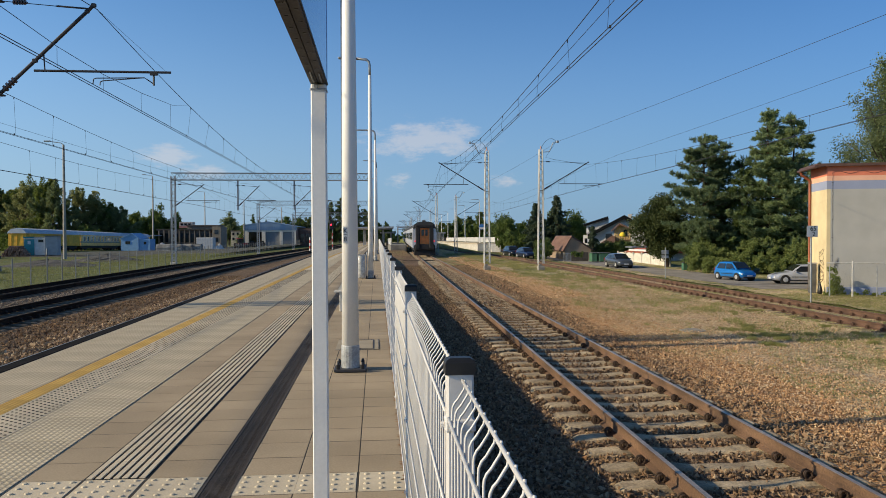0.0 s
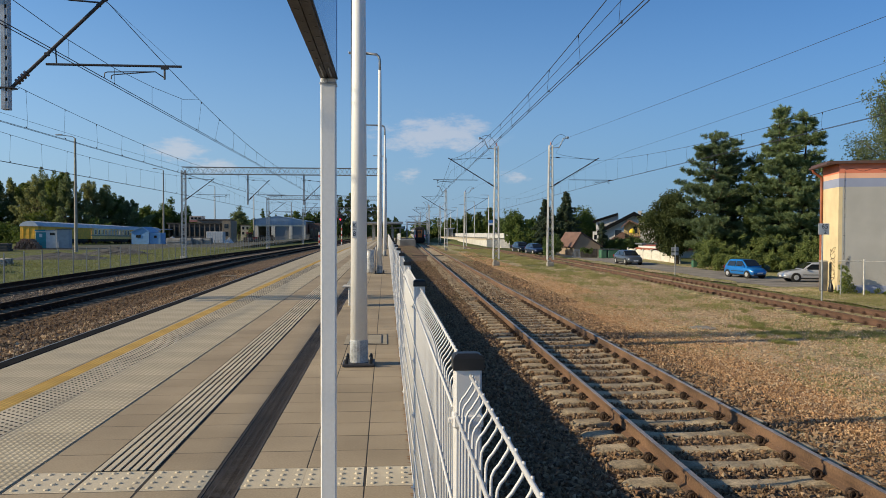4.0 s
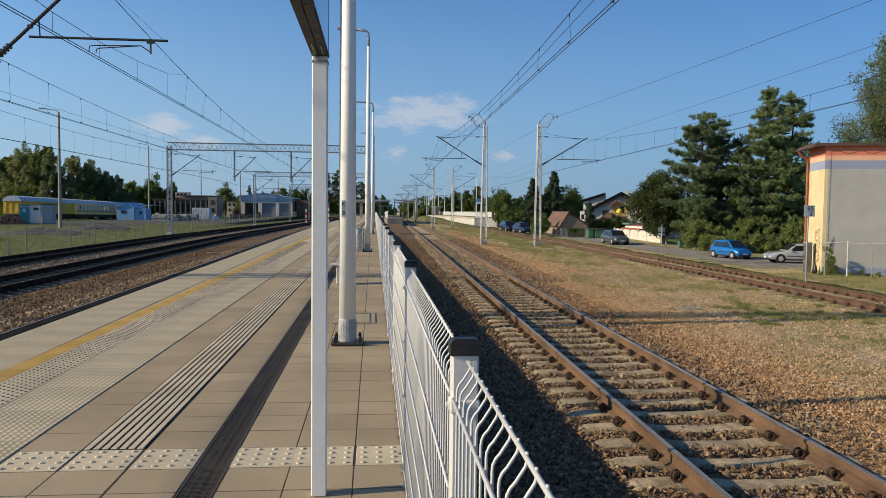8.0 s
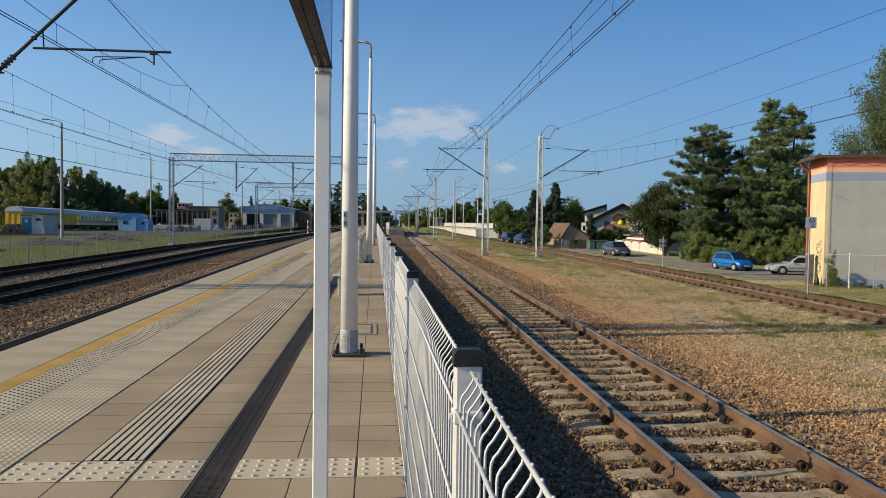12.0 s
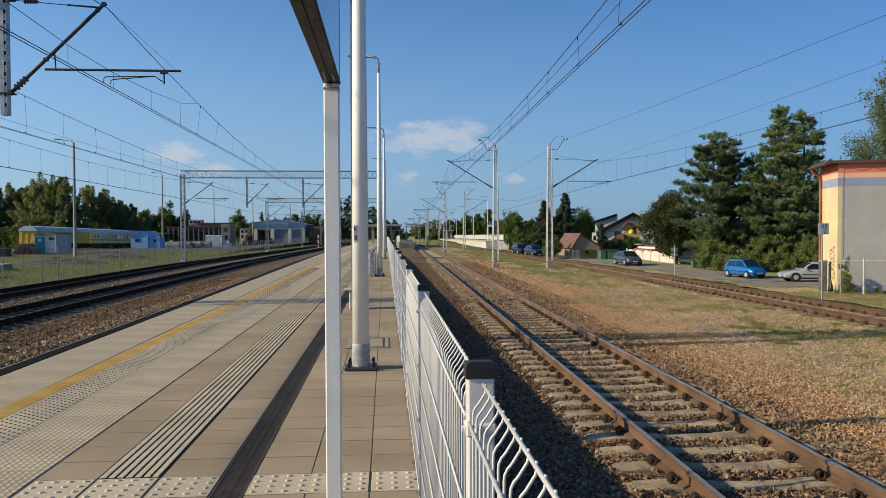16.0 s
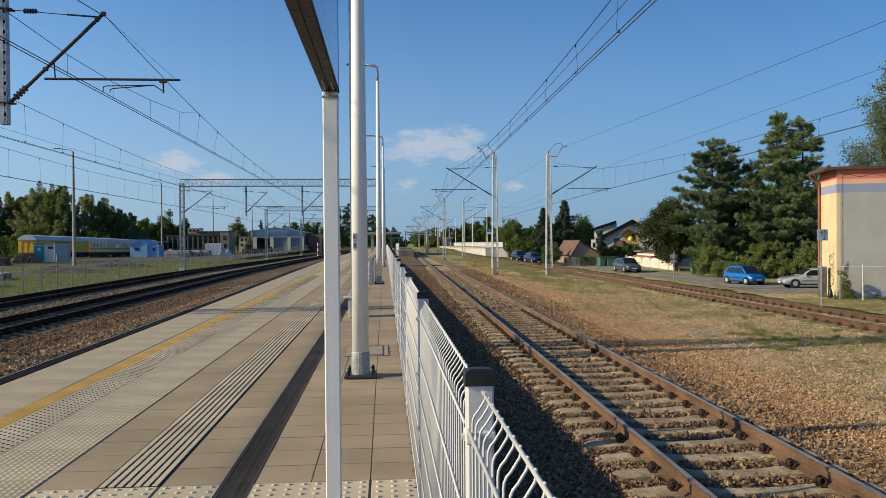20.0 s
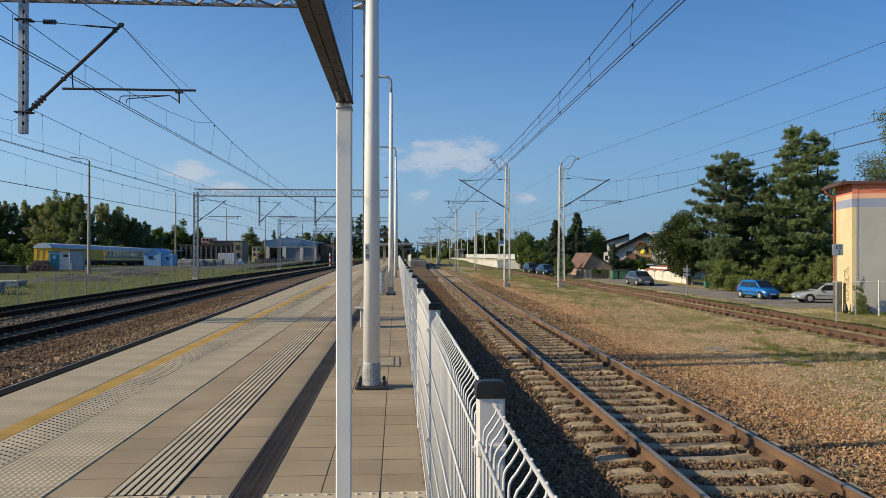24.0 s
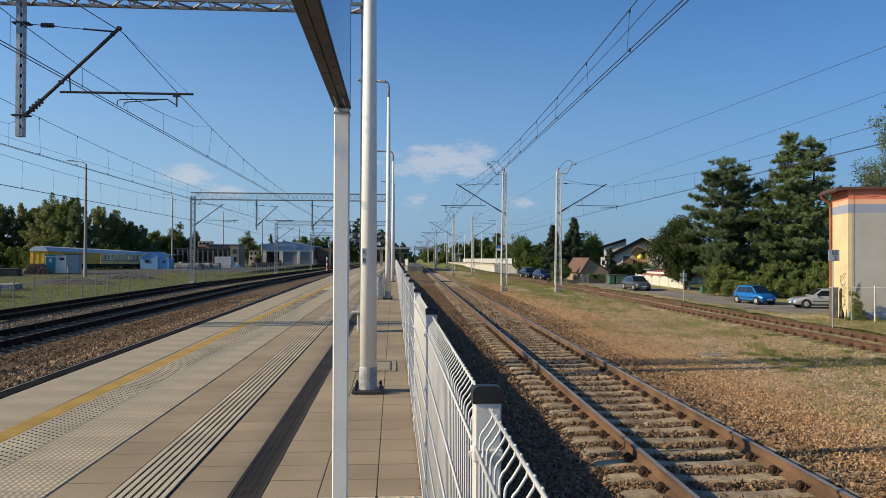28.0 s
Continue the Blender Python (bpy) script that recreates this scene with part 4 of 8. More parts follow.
lamp0 = platform_lamp()
for k in range(1, 7):
    copy_thing(lamp0, pose((-0.275, -0.185, -0.03, 0.05, 0.06, 0.06, 0.06)[k], 8.65 + 18.3 * k, dip(8.65 + 18.3 * k)))
board = thing("pole_label", pose(-0.275, 8.65, 0), "small white label with black characters on the lamp pole", "label")
part("plate", Shape().box((-0.048, -0.086, 1.535), (0.046, 0.006, 0.19), b=0.002), M["white_paint"], board)


def letters(txt, size, m, material, parent, label=""):
    cu = bpy.data.curves.new("text", "FONT")
    cu.body, cu.size, cu.extrude, cu.align_x = txt, size, 0.001, "CENTER"
    tmp = new("lettering", cu)
    me = bpy.data.meshes.new_from_object(tmp.evaluated_get(bpy.context.evaluated_depsgraph_get()))
    bpy.data.objects.remove(tmp)
    me.transform(m)
    me.materials.clear()
    me.materials.append(material)
    return part("lettering", me, material, parent, label)


letters("K", 0.075, pose(-0.048, -0.0905, 1.56, 90, 0, 0), M["cap_black"], board)
letters("8", 0.075, pose(-0.048, -0.0905, 1.465, 90, 0, 0), M["cap_black"], board)
part("rule", Shape().box((-0.048, -0.0895, 1.54), (0.04, 0.002, 0.005)), M["cap_black"], board)


# ---- overhead line: portals, masts and wires ----
def lattice(s, a, b, w, h, n, r, flat=False):
    """A braced girder of two or four chords from a to b."""
    a, b = Vector(a), Vector(b)
    d = (b - a).normalized()
    side = d.cross(Vector((0, 0, 1)))
    if side.length < 0.1:
        side = Vector((1, 0, 0))
    side.normalize()
    up = side.cross(d)
    cs = [side * i * w / 2 + up * j * h / 2 for i, j in ((-1, -1), (1, -1), (1, 1), (-1, 1))]
    for c in cs:
        s.bar(a + c, b + c, r * 2)
    for k in range(4):
        p, q = cs[k], cs[(k + 1) % 4]
        for i in range(n):
            u, v = a + (b - a) * (i / n), a + (b - a) * ((i + 1) / n)
            s.bar(u + (p if i % 2 else q), v + (q if i % 2 else p), r * 1.1)


def cantilever(parent, x, z0, z1, reach, out, sign, drop, y=0.0):
    """Strut, tie, steady tube and drop bracket at a support; sign is the side that it reaches to."""
    st = Shape().tube([(x, y, z0), (x + sign * reach, y, z1)], 0.034, 8)
    part("strut", st, M["wire"], parent)
    part("tie", Shape().tube([(x, y, z1 + 0.05), (x + sign * reach * 0.6, y, z1 - 0.03), (x + sign * reach * 0.62, y, z1 - 0.03), (x + sign * (reach - 0.07), y, z1 - 0.07)], [0.008, 0.008, 0.018, 0.018], 6), M["wire"], parent)
    a_, b_ = Vector((x, y, z0)), Vector((x + sign * reach, y, z1))
    for u, l in ((1.0, 0.09), (0.38, 0.09), (0.93, 0.08)):
        part("clamp", Shape().box(a_.lerp(b_, u), (l, 0.07, l * 0.8), b=0.01), M["wire"], parent)
    for z in (z1 + 0.05, z0):
        part("bracket", Shape().box((x - sign * 0.07, y, z), (0.32, 0.2, 0.03), b=0.006), M["wire"], parent)
    part("hanger", Shape().tube([(x + sign * reach * 0.47, y, z0 + 0.47 * (z1 - z0)), (x + sign * reach * 0.48, y, z0 + 0.5)], 0.014, 5), M["wire"], parent)
    ins, ins2 = Shape(), Shape()
    for k in range(5):
        ins.tube([(x + sign * (0.30 + 0.05 * k), y, z1 + 0.03), (x + sign * (0.325 + 0.05 * k), y, z1 + 0.027)], 0.05, 8)
    for k in range(4):
        p = Vector((x, y, z0)).lerp(Vector((x + sign * reach, y, z1)), 0.065 + 0.03 * k)
        ins2.tube([p, p + Vector((sign * 0.03, 0, 0.03))], 0.065, 8)
    ins.tube([(x + sign * 0.28, y, z1 + 0.03), (x + sign * 0.56, y, z1 + 0.02)], 0.02, 6)
    part("tie_insulator", ins, M["insulator"], parent)
    a_, b_ = Vector((x, y, z0)).lerp(Vector((x + sign * reach, y, z1)), 0.05), Vector((x, y, z0)).lerp(Vector((x + sign * reach, y, z1)), 0.17)
    ins2.tube([a_, b_], 0.042, 6)
    part("strut_insulator", ins2, M["insulator"], parent)
    zs = z0 + 0.48
    xs = x + sign * reach * 0.37
    part("steady_tube", Shape().tube([(xs, y, zs), (x + sign * out, y, zs)], 0.024, 8), M["wire"], parent)
    br = Shape()
    xd = x + sign * (out - 0.33)
    br.tube([(xd, y, zs), (xd, y, zs - 0.26)], 0.02, 6)
    br.box((xd, y, zs - 0.03), (0.14, 0.05, 0.06))
    for dx, dz in ((0.0, 0.0), (0.13, 0.05)):
        br.tube([(xd, y, zs - 0.23), (xd - sign * 0.18, y, zs - 0.11), (xd - sign * (1.10 - dx), y, zs - 0.13 - dz), (xd - sign * (1.15 - dx), y, zs - 0.15 - dz), (xd - sign * (1.16 - dx), y, zs - 0.24 - dz * 0.6)], 0.011, 5)
    part("registration_arm", br, M["wire"], parent)


M["insulator"] = mat("insulator", (0.06, 0.035, 0.03), 0.25, var=0.2)


M["portal_steel"] = mat("portal_steel", (0.25, 0.26, 0.27), 0.6, 0.3, var=0.25, scale=3, fine=40, bump=0.05)


def portal(y, right=True):
    t = thing("catenary_portal", pose(0, y, 0), "grey lattice steel portal spanning the tracks", "catenary portal", "catenary portals")
    s = Shape()
    lattice(s, (-18.1, 0, 6.88), (-0.5, 0, 6.88), 0.5, 0.62, 44, 0.03)
    part("beam", s, M["portal_steel"], t)
    for x in (-18.0, -0.62):
        leg = Shape()
        zb = -1.05 if x < -5 else 0.0
        if x < -5:
            lattice(leg, (x, 0, zb + 0.3), (x, 0, 6.9), 0.34, 0.34, 26, 0.032)
        else:
            leg.box((x, 0, 3.65), (0.03, 0.26, 6.5))
            for k in (-0.13, 0.13):
                leg.box((x, k, 3.65), (0.10, 0.02, 6.5))
        lg = part("leg", leg, M["galv"], t)
        if x < -5:
            fo = Shape().box((x, 0, zb + 0.12), (0.5, 0.5, 0.36), b=0.03)
        else:
            fo = Shape().box((x, 0, 0.19), (0.20, 0.34, 0.38), b=0.015)
            fo.box((x - 0.03, 0, 0.40), (0.36, 0.42, 0.03), b=0.006)
            fo.prism([(x - 0.15, 0.41), (x - 0.03, 0.41), (x - 0.03, 0.62)], "y", -0.01, 0.01)
        part("foundation", fo, M["concrete"] if x < -5 else M["concrete_light"], lg)
    for x in (-12.35, -7.355):
        h = Shape()
        h.box((x - 0.06, 0, 5.24), (0.014, 0.15, 2.76))
        h.box((x + 0.06, 0, 5.24), (0.014, 0.15, 2.76))
        h.box((x - 0.022, -0.075, 5.24), (0.072, 0.012, 2.76))
        h.box((x, 0.075, 5.24), (0.12, 0.012, 2.76))
        h.box((x, 0, 3.875), (0.13, 0.16, 0.03))
        for k in range(14):
            h.box((x + 0.034, -0.072, 3.95 + 0.2 * k), (0.05, 0.010, 0.13))
        hp = part("drop_post", h, M["galv"], t)
        cantilever(hp, x + 0.085, 4.28, 6.05, 1.80, 3.26, 1, 0.2)
    lg = [o for o in t.children if o.name.startswith("leg")][0]
    cantilever(lg, -17.85, 4.25, 6.15, 2.5, 3.9, 1, 0.2)
    return t


pt = portal(15.5)
for y in (69.7, 118.5, 168.0, 218.0):
    copy_thing(pt, pose(0, y, dip(y)))


def mast(x, y, sign):
    t = thing("catenary_mast", pose(x, y, 0), "grey lattice steel catenary mast on a concrete foot", "catenary mast", "catenary masts")
    s = Shape()
    a, b = 0.20, 0.11
    n = 20
    cs = ((-1, -1), (1, -1), (1, 1), (-1, 1))
    for i, j in cs:
        s.bar((i * a, j * a, -0.5), (i * b, j * b, 7.5), 0.055)
    for k in range(4):
        p, q = cs[k], cs[(k + 1) % 4]
        for i in range(n):
            w0, w1 = a + (b - a) * i / n, a + (b - a) * (i + 1) / n
            z0, z1 = -0.5 + 8.0 * i / n, -0.5 + 8.0 * (i + 1) / n
            u, v = (p, q) if i % 2 else (q, p)
            s.bar((u[0] * w0, u[1] * w0, z0), (v[0] * w1, v[1] * w1, z1), 0.028)
    part("lattice_post", s, M["galv_light"], t)
    f = Shape().box((0, 0, -0.86), (0.46, 0.46, 0.40), b=0.04)
    f.box((-0.08, 0, -0.60), (0.24, 0.28, 0.12), b=0.02)
    part("concrete_foot", f, mat("foot_concrete", (0.30, 0.285, 0.25), 0.9, var=0.3, scale=3, fine=40, bump=0.3), t)
    cantilever(t, 0.1 * sign, 4.62, 6.62, 3.3, 4.4, sign, 0.2)
    horn = Shape().tube([(0, 0, 7.3), (sign * 0.6, 0, 7.35), (sign * 0.9, 0, 8.0), (sign * 1.2, 0, 8.05)], 0.03, 6)
    part("horn", horn, M["galv_light"], t)
    jump = [(sign * (0.02 + 1.1 * u), 0, 7.55 + 0.45 * math.sin(math.pi * u) ** 0.7 + 0.45 * u) for u in (i / 9 for i in range(10))]
    part("jumper_cable", Shape().tube(jump, 0.014, 5), M["wire"], t)
    part("jumper_cable", Shape().tube([(sign * 1.05, 0, 8.0), (sign * 0.75, 0, 7.55), (sign * 0.35, 0, 6.95), (sign * 0.9, 0, 6.8), (sign * 3.2, 0, 6.45)], 0.010, 5), M["wire"], t)
    part("horn_clamp", Shape().box((sign * 1.2, 0, 8.05), (0.16, 0.10, 0.16), b=0.02), M["galv"], t)
    part("top_insulator", Shape().tube([(0, 0, 7.5), (0, 0, 7.75)], [0.06, 0.03], 8), mat("red_insulator", (0.25, 0.03, 0.03), 0.4), t)
    return t


mA, mB = mast(7.85, 53.6, -1), mast(11.52, 52.6, 1)
for y in (-6.0, 107.0, 161.0, 215.0, 270.0):
    copy_thing(mA, pose(7.85 + 0.012 * (y - 53.6), y, dip(y)))
    copy_thing(mB, pose(11.52 + 0.002 * (y - 53.6), y + 4, dip(y)))


def contact_line(name, xs, posts, z_con, z_sup, z_mid, label, stitch=True, off=0.0, gap=0.09):
    """A messenger wire that sags from support to support, droppers, and a pair of contact wires."""
    t = thing(name, pose(0, 0, 0), label, "overhead wire", "contact lines")
    con = [Shape(), Shape()]
    mes, drp = Shape(), Shape()
    run = []
    for a, b in zip(posts[:-1], posts[1:]):
        L = b - a
        def zm(y):
            u = (y - a) / L
            u = min(abs(y - a), abs(y - b)) / L
            return z_mid + (z_sup - z_mid) * (2 * u - 1) ** 2 + dip(y)
        n = 36
        def xm(y):
            return xs(y) + off * (1 - 2 * min(abs(y - a), abs(y - b)) / L) ** 2
        run += [(xm(a + L * i / n), a + L * i / n, zm(a + L * i / n)) for i in range(n)]
        m = int(L / 2.85)
        for i in range(1, m):
            y = a + L * i / m
            if stitch and min(y - a, b - y) < 8.3:
                continue
            drp.tube([(xs(y) + (0.045 if i % 2 else -0.045), y, z_con + dip(y)), (xm(y), y, zm(y))], 0.004, 4)
            drp.box((xm(y), y, zm(y) - 0.03), (0.02, 0.02, 0.06))
            drp.box((xs(y), y, z_con + 0.02 + dip(y)), (0.03, 0.02, 0.05))
        if stitch:
            sti = Shape()
            zs = zm(a + 8.2) - dip(a + 8.2)
            pts = [(a - 8.2, zs), (a - 6.7, z_con + 0.63), (a - 3.9, z_con + 0.45), (a - 1.2, z_con + 0.35), (a + 1.2, z_con + 0.35), (a + 3.9, z_con + 0.45), (a + 6.7, z_con + 0.63), (a + 8.2, zs)]
            sti.tube([(xm(a), a, z_sup + dip(a)), (xs(a) + 1.63, a, z_con + 0.15 + dip(a))], 0.004, 4)
            sti.tube([(xm(y) if abs(y - a) > 8 else xs(y) + 0.5 * (xm(y) - xs(y)) * (abs(y - a) / 8.2) ** 2, y, z + dip(y)) for y, z in pts], 0.006, 4)
            part("stitch_wire", sti, M["wire"], t)
            for y, z in pts[1:-1]:
                drp.tube([(xs(y), y, z_con + dip(y)), (xs(y), y, z + dip(y))], 0.004, 4)
    for k in (0, 1):
        con[k].tube([(xs(a) + 0.045 - gap * k, a, z_con + dip(a)) for a in posts], 0.008, 5)
    part("contact_wire", con[0], M["wire"], t)
    part("contact_wire", con[1], M["wire"], t)
    mes.tube(run, 0.0085, 5)
    part("messenger_wire", mes, M["wire"], t)
    tagged(part("dropper_wire", drp, M["wire"], t), kind="stuff")
    return t


LP = [-38.7, 15.5, 69.7, 118.5, 168.0, 218.0, 268.0]
contact_line("overhead_line", lambda y: -5.55 - 0.010 * y, LP, 4.60, 5.97, 5.04, "black contact wire pair over the platform track", off=0.3)
contact_line("overhead_line", lambda y: -10.75 - 0.0045 * y, LP, 4.60, 6.22, 5.30, "black contact wire pair over the through track")
contact_line("overhead_line", lambda y: -15.1 - 0.008 * y, LP, 4.28, 6.1, 5.30, "black contact wire pair over the outer track")
RP = [-58.0, -6.0, 53.6, 107.0, 161.0, 215.0, 270.0, 330.0]
contact_line("overhead_line", lambda y: 3.50 + 0.0212 * y + float(bend(y)), RP, 4.82, 6.6, 5.28, "black contact wire pair over the fenced track", False, gap=0.075)
contact_line("overhead_line", lambda y: 13.55 + 0.026 * y, RP, 4.84, 6.55, 5.4, "black contact wire pair over the rusty track", False)


def feeder(name, pts, label, sag=0.6, r=0.008):
    s = Shape()
    for a, b in zip(pts[:-1], pts[1:]):
        a, b = Vector(a), Vector(b)
        s.tube([a.lerp(b, i / 10) - Vector((0, 0, sag * 4 * (i / 10) * (1 - i / 10))) for i in range(11)], r, 5)
    return tagged(part(name, s, M["wire"]), label, "cable")


feeder("feeder_cable", [(17.2, -30, 8.0), (12.72, 52.6, 8.05), (13.3, 108, 8.05), (13.9, 162, 8.0)], "thin black feeder cable on the mast tops", 0.3)
feeder("feeder_cable", [(16.9, -30, 8.3), (19.6, 60, 8.0), (20.6, 166, 6.6)], "thin black cable beside the road", 0.3)
feeder("auxiliary_cable", [(3.38 + bend(-6.0), -6.0, 5.75), (4.64 + float(bend(53.6)), 53.6, 5.75), (5.77 + float(bend(107)), 107, 5.75)], "thin black auxiliary wire between messenger and contact wires", 0.66, 0.0055)

feeder("feeder_cable", [(-17.9, -38.7, 7.25), (-17.9, 15.5, 7.2), (-17.9, 69.7, 7.12), (-17.9, 118.5, 6.8)], "thin black feeder cable on the portal legs", 0.2)


# ---- the train ----
def coach_shape(y0, y1):
    s = Shape()
    out = [(-1.40, 0.95), (-1.43, 1.3), (-1.42, 2.7), (-1.33, 3.35), (-1.15, 3.75), (-0.75, 4.0), (0, 4.08), (0.75, 4.0), (1.15, 3.75), (1.33, 3.35), (1.42, 2.7), (1.43, 1.3), (1.40, 0.95)]
    s.prism(out, "y", y0, y1)
    return s


silver = mat("coach_silver", (0.58, 0.59, 0.62), 0.35, 0.3, var=0.12, scale=1, fine=20)
coach_dark = mat("coach_dark", (0.018, 0.018, 0.020), 0.8, var=0.3)
roof_grey = mat("coach_roof", (0.045, 0.047, 0.05), 0.75, var=0.3)
door_wood = mat("coach_door", (0.75, 0.22, 0.05), 0.5, var=0.2)
glass_dark = mat("glass_dark", (0.02, 0.025, 0.03), 0.08, var=0.1, bump=0, coat=0.5)
train = thing("passenger_train", pose(0, 0, 0), "grey passenger train with dark end door and red tail lamps", "train")
for i in range(5):
    y0 = 25.2 * i
    c = part("coach_body", coach_shape(y0, y0 + 24.5), silver, train)
    r = Shape()
    r.prism([(-1.345, 3.34), (-1.165, 3.76), (-0.76, 4.015), (0, 4.10), (0.76, 4.015), (1.165, 3.76), (1.345, 3.34), (0, 3.5)], "y", y0 - 0.02, y0 + 24.52)
    part("roof", r, roof_grey, c)
    for sx in (-1, 1):
        for k in range(10):
            part("window", Shape().box((sx * 1.425, y0 + 2.6 + 2.15 * k, 2.35), (0.02, 1.3, 0.9), b=0.008), glass_dark, c)
    part("underframe", Shape().box((0, y0 + 12.2, 0.75), (2.3, 23.5, 0.45), b=0.05), coach_dark, c)
    for bz in (2.8, 21.5):
        bg = part("bogie", Shape().box((0, y0 + bz, 0.55), (2.1, 3.0, 0.35), b=0.05), coach_dark, c)
        for dy in (-1.25, 1.25):
            w = Shape()
            for sx in (-0.7535, 0.7535):
                w.loft([[(sx + dx, y0 + bz + dy + rr * math.cos(a), 0.46 + rr * math.sin(a)) for a in (2 * math.pi * q / 20 for q in range(20))] for rr, dx in ((0.455, -0.06), (0.46, 0.06))])
            w.tube([(-0.7, y0 + bz + dy, 0.46), (0.7, y0 + bz + dy, 0.46)], 0.08, 8)
            part("wheelset", w, coach_dark, c)
tail = [o for o in train.children if o.name.startswith("coach_body")][0]
part("end_panel", Shape().prism([(-1.24, 0.85), (1.24, 0.85), (1.22, 3.5), (-1.22, 3.5)], "y", -0.02, 0.05), silver, tail, "grey coach end round the gangway")
gs = Shape()
for x in (-0.62, 0.62):
    gs.box((x * 1.3, -0.1, 2.25), (0.50, 0.34, 2.7), b=0.08)
gs.box((0, -0.1, 3.50), (2.1, 0.34, 0.42), b=0.08)
gs.box((0, -0.08, 1.05), (2.3, 0.26, 0.7), b=0.06)
part("gangway_frame", gs, coach_dark, tail, "black rubber gangway frame")
part("end_roof_shade", Shape().prism([(-1.38, 3.2), (-1.18, 3.78), (-0.76, 4.02), (0, 4.10), (0.76, 4.02), (1.18, 3.78), (1.38, 3.2), (0.9, 3.35), (-0.9, 3.35)], "y", -0.16, 0.0), roof_grey, tail)
ed = part("end_door", Shape().box((0, -0.04, 2.3), (1.1, 0.06, 2.1), b=0.01), door_wood, tail, "brown end door")
part("door_pane", Shape().box((-0.22, -0.075, 2.75), (0.3, 0.02, 0.7), b=0.005), glass_dark, ed)
part("door_pane", Shape().box((0.22, -0.075, 2.75), (0.3, 0.02, 0.7), b=0.005), glass_dark, ed)
part("buffer_beam", Shape().box((0, -0.05, 1.05), (2.5, 0.2, 0.45), b=0.03), coach_dark, tail)
for x in (-0.875, 0.875):
    part("buffer", Shape().tube([(x, -0.05, 1.06), (x, -0.5, 1.06), (x, -0.52, 1.06), (x, -0.56, 1.06)], [0.09, 0.09, 0.25, 0.25], 14), coach_dark, tail)
    part("tail_lamp", Shape().tube([(x * 1.30, -0.02, 1.75), (x * 1.30, -0.08, 1.75)], 0.075, 12), glow("tail_red", (1.0, 0.03, 0.05), 1.3) if x < 0 else bpy.data.materials["tail_red"], tail, "lit red tail lamp")
part("under_gear", Shape().box((0, 0.4, 0.62), (2.5, 0.9, 1.1), b=0.05), coach_dark, tail)
part("roof_vent", Shape().box((-0.05, 0.6, 4.15), (0.4, 0.5, 0.2), b=0.05), roof_grey, tail)


# ---- cars ----
tyre_m = mat("tyre", (0.02, 0.02, 0.02), 0.85, var=0.2)
rim_m = mat("rim", (0.62, 0.63, 0.64), 0.35, 0.4, var=0.1)
glass_car = mat("car_glass", (0.015, 0.018, 0.02), 0.06, var=0.1, bump=0, coat=0.6)
black_trim = mat("black_trim", (0.02, 0.02, 0.02), 0.6, var=0.2)
lamp_clear = mat("lamp_clear", (0.75, 0.76, 0.78), 0.12, 0.2, var=0.05, bump=0)
lamp_red = mat("lamp_red", (0.35, 0.015, 0.015), 0.2, var=0.05, bump=0)
plate_m = mat("plate", (0.75, 0.75, 0.72), 0.5, var=0.05)


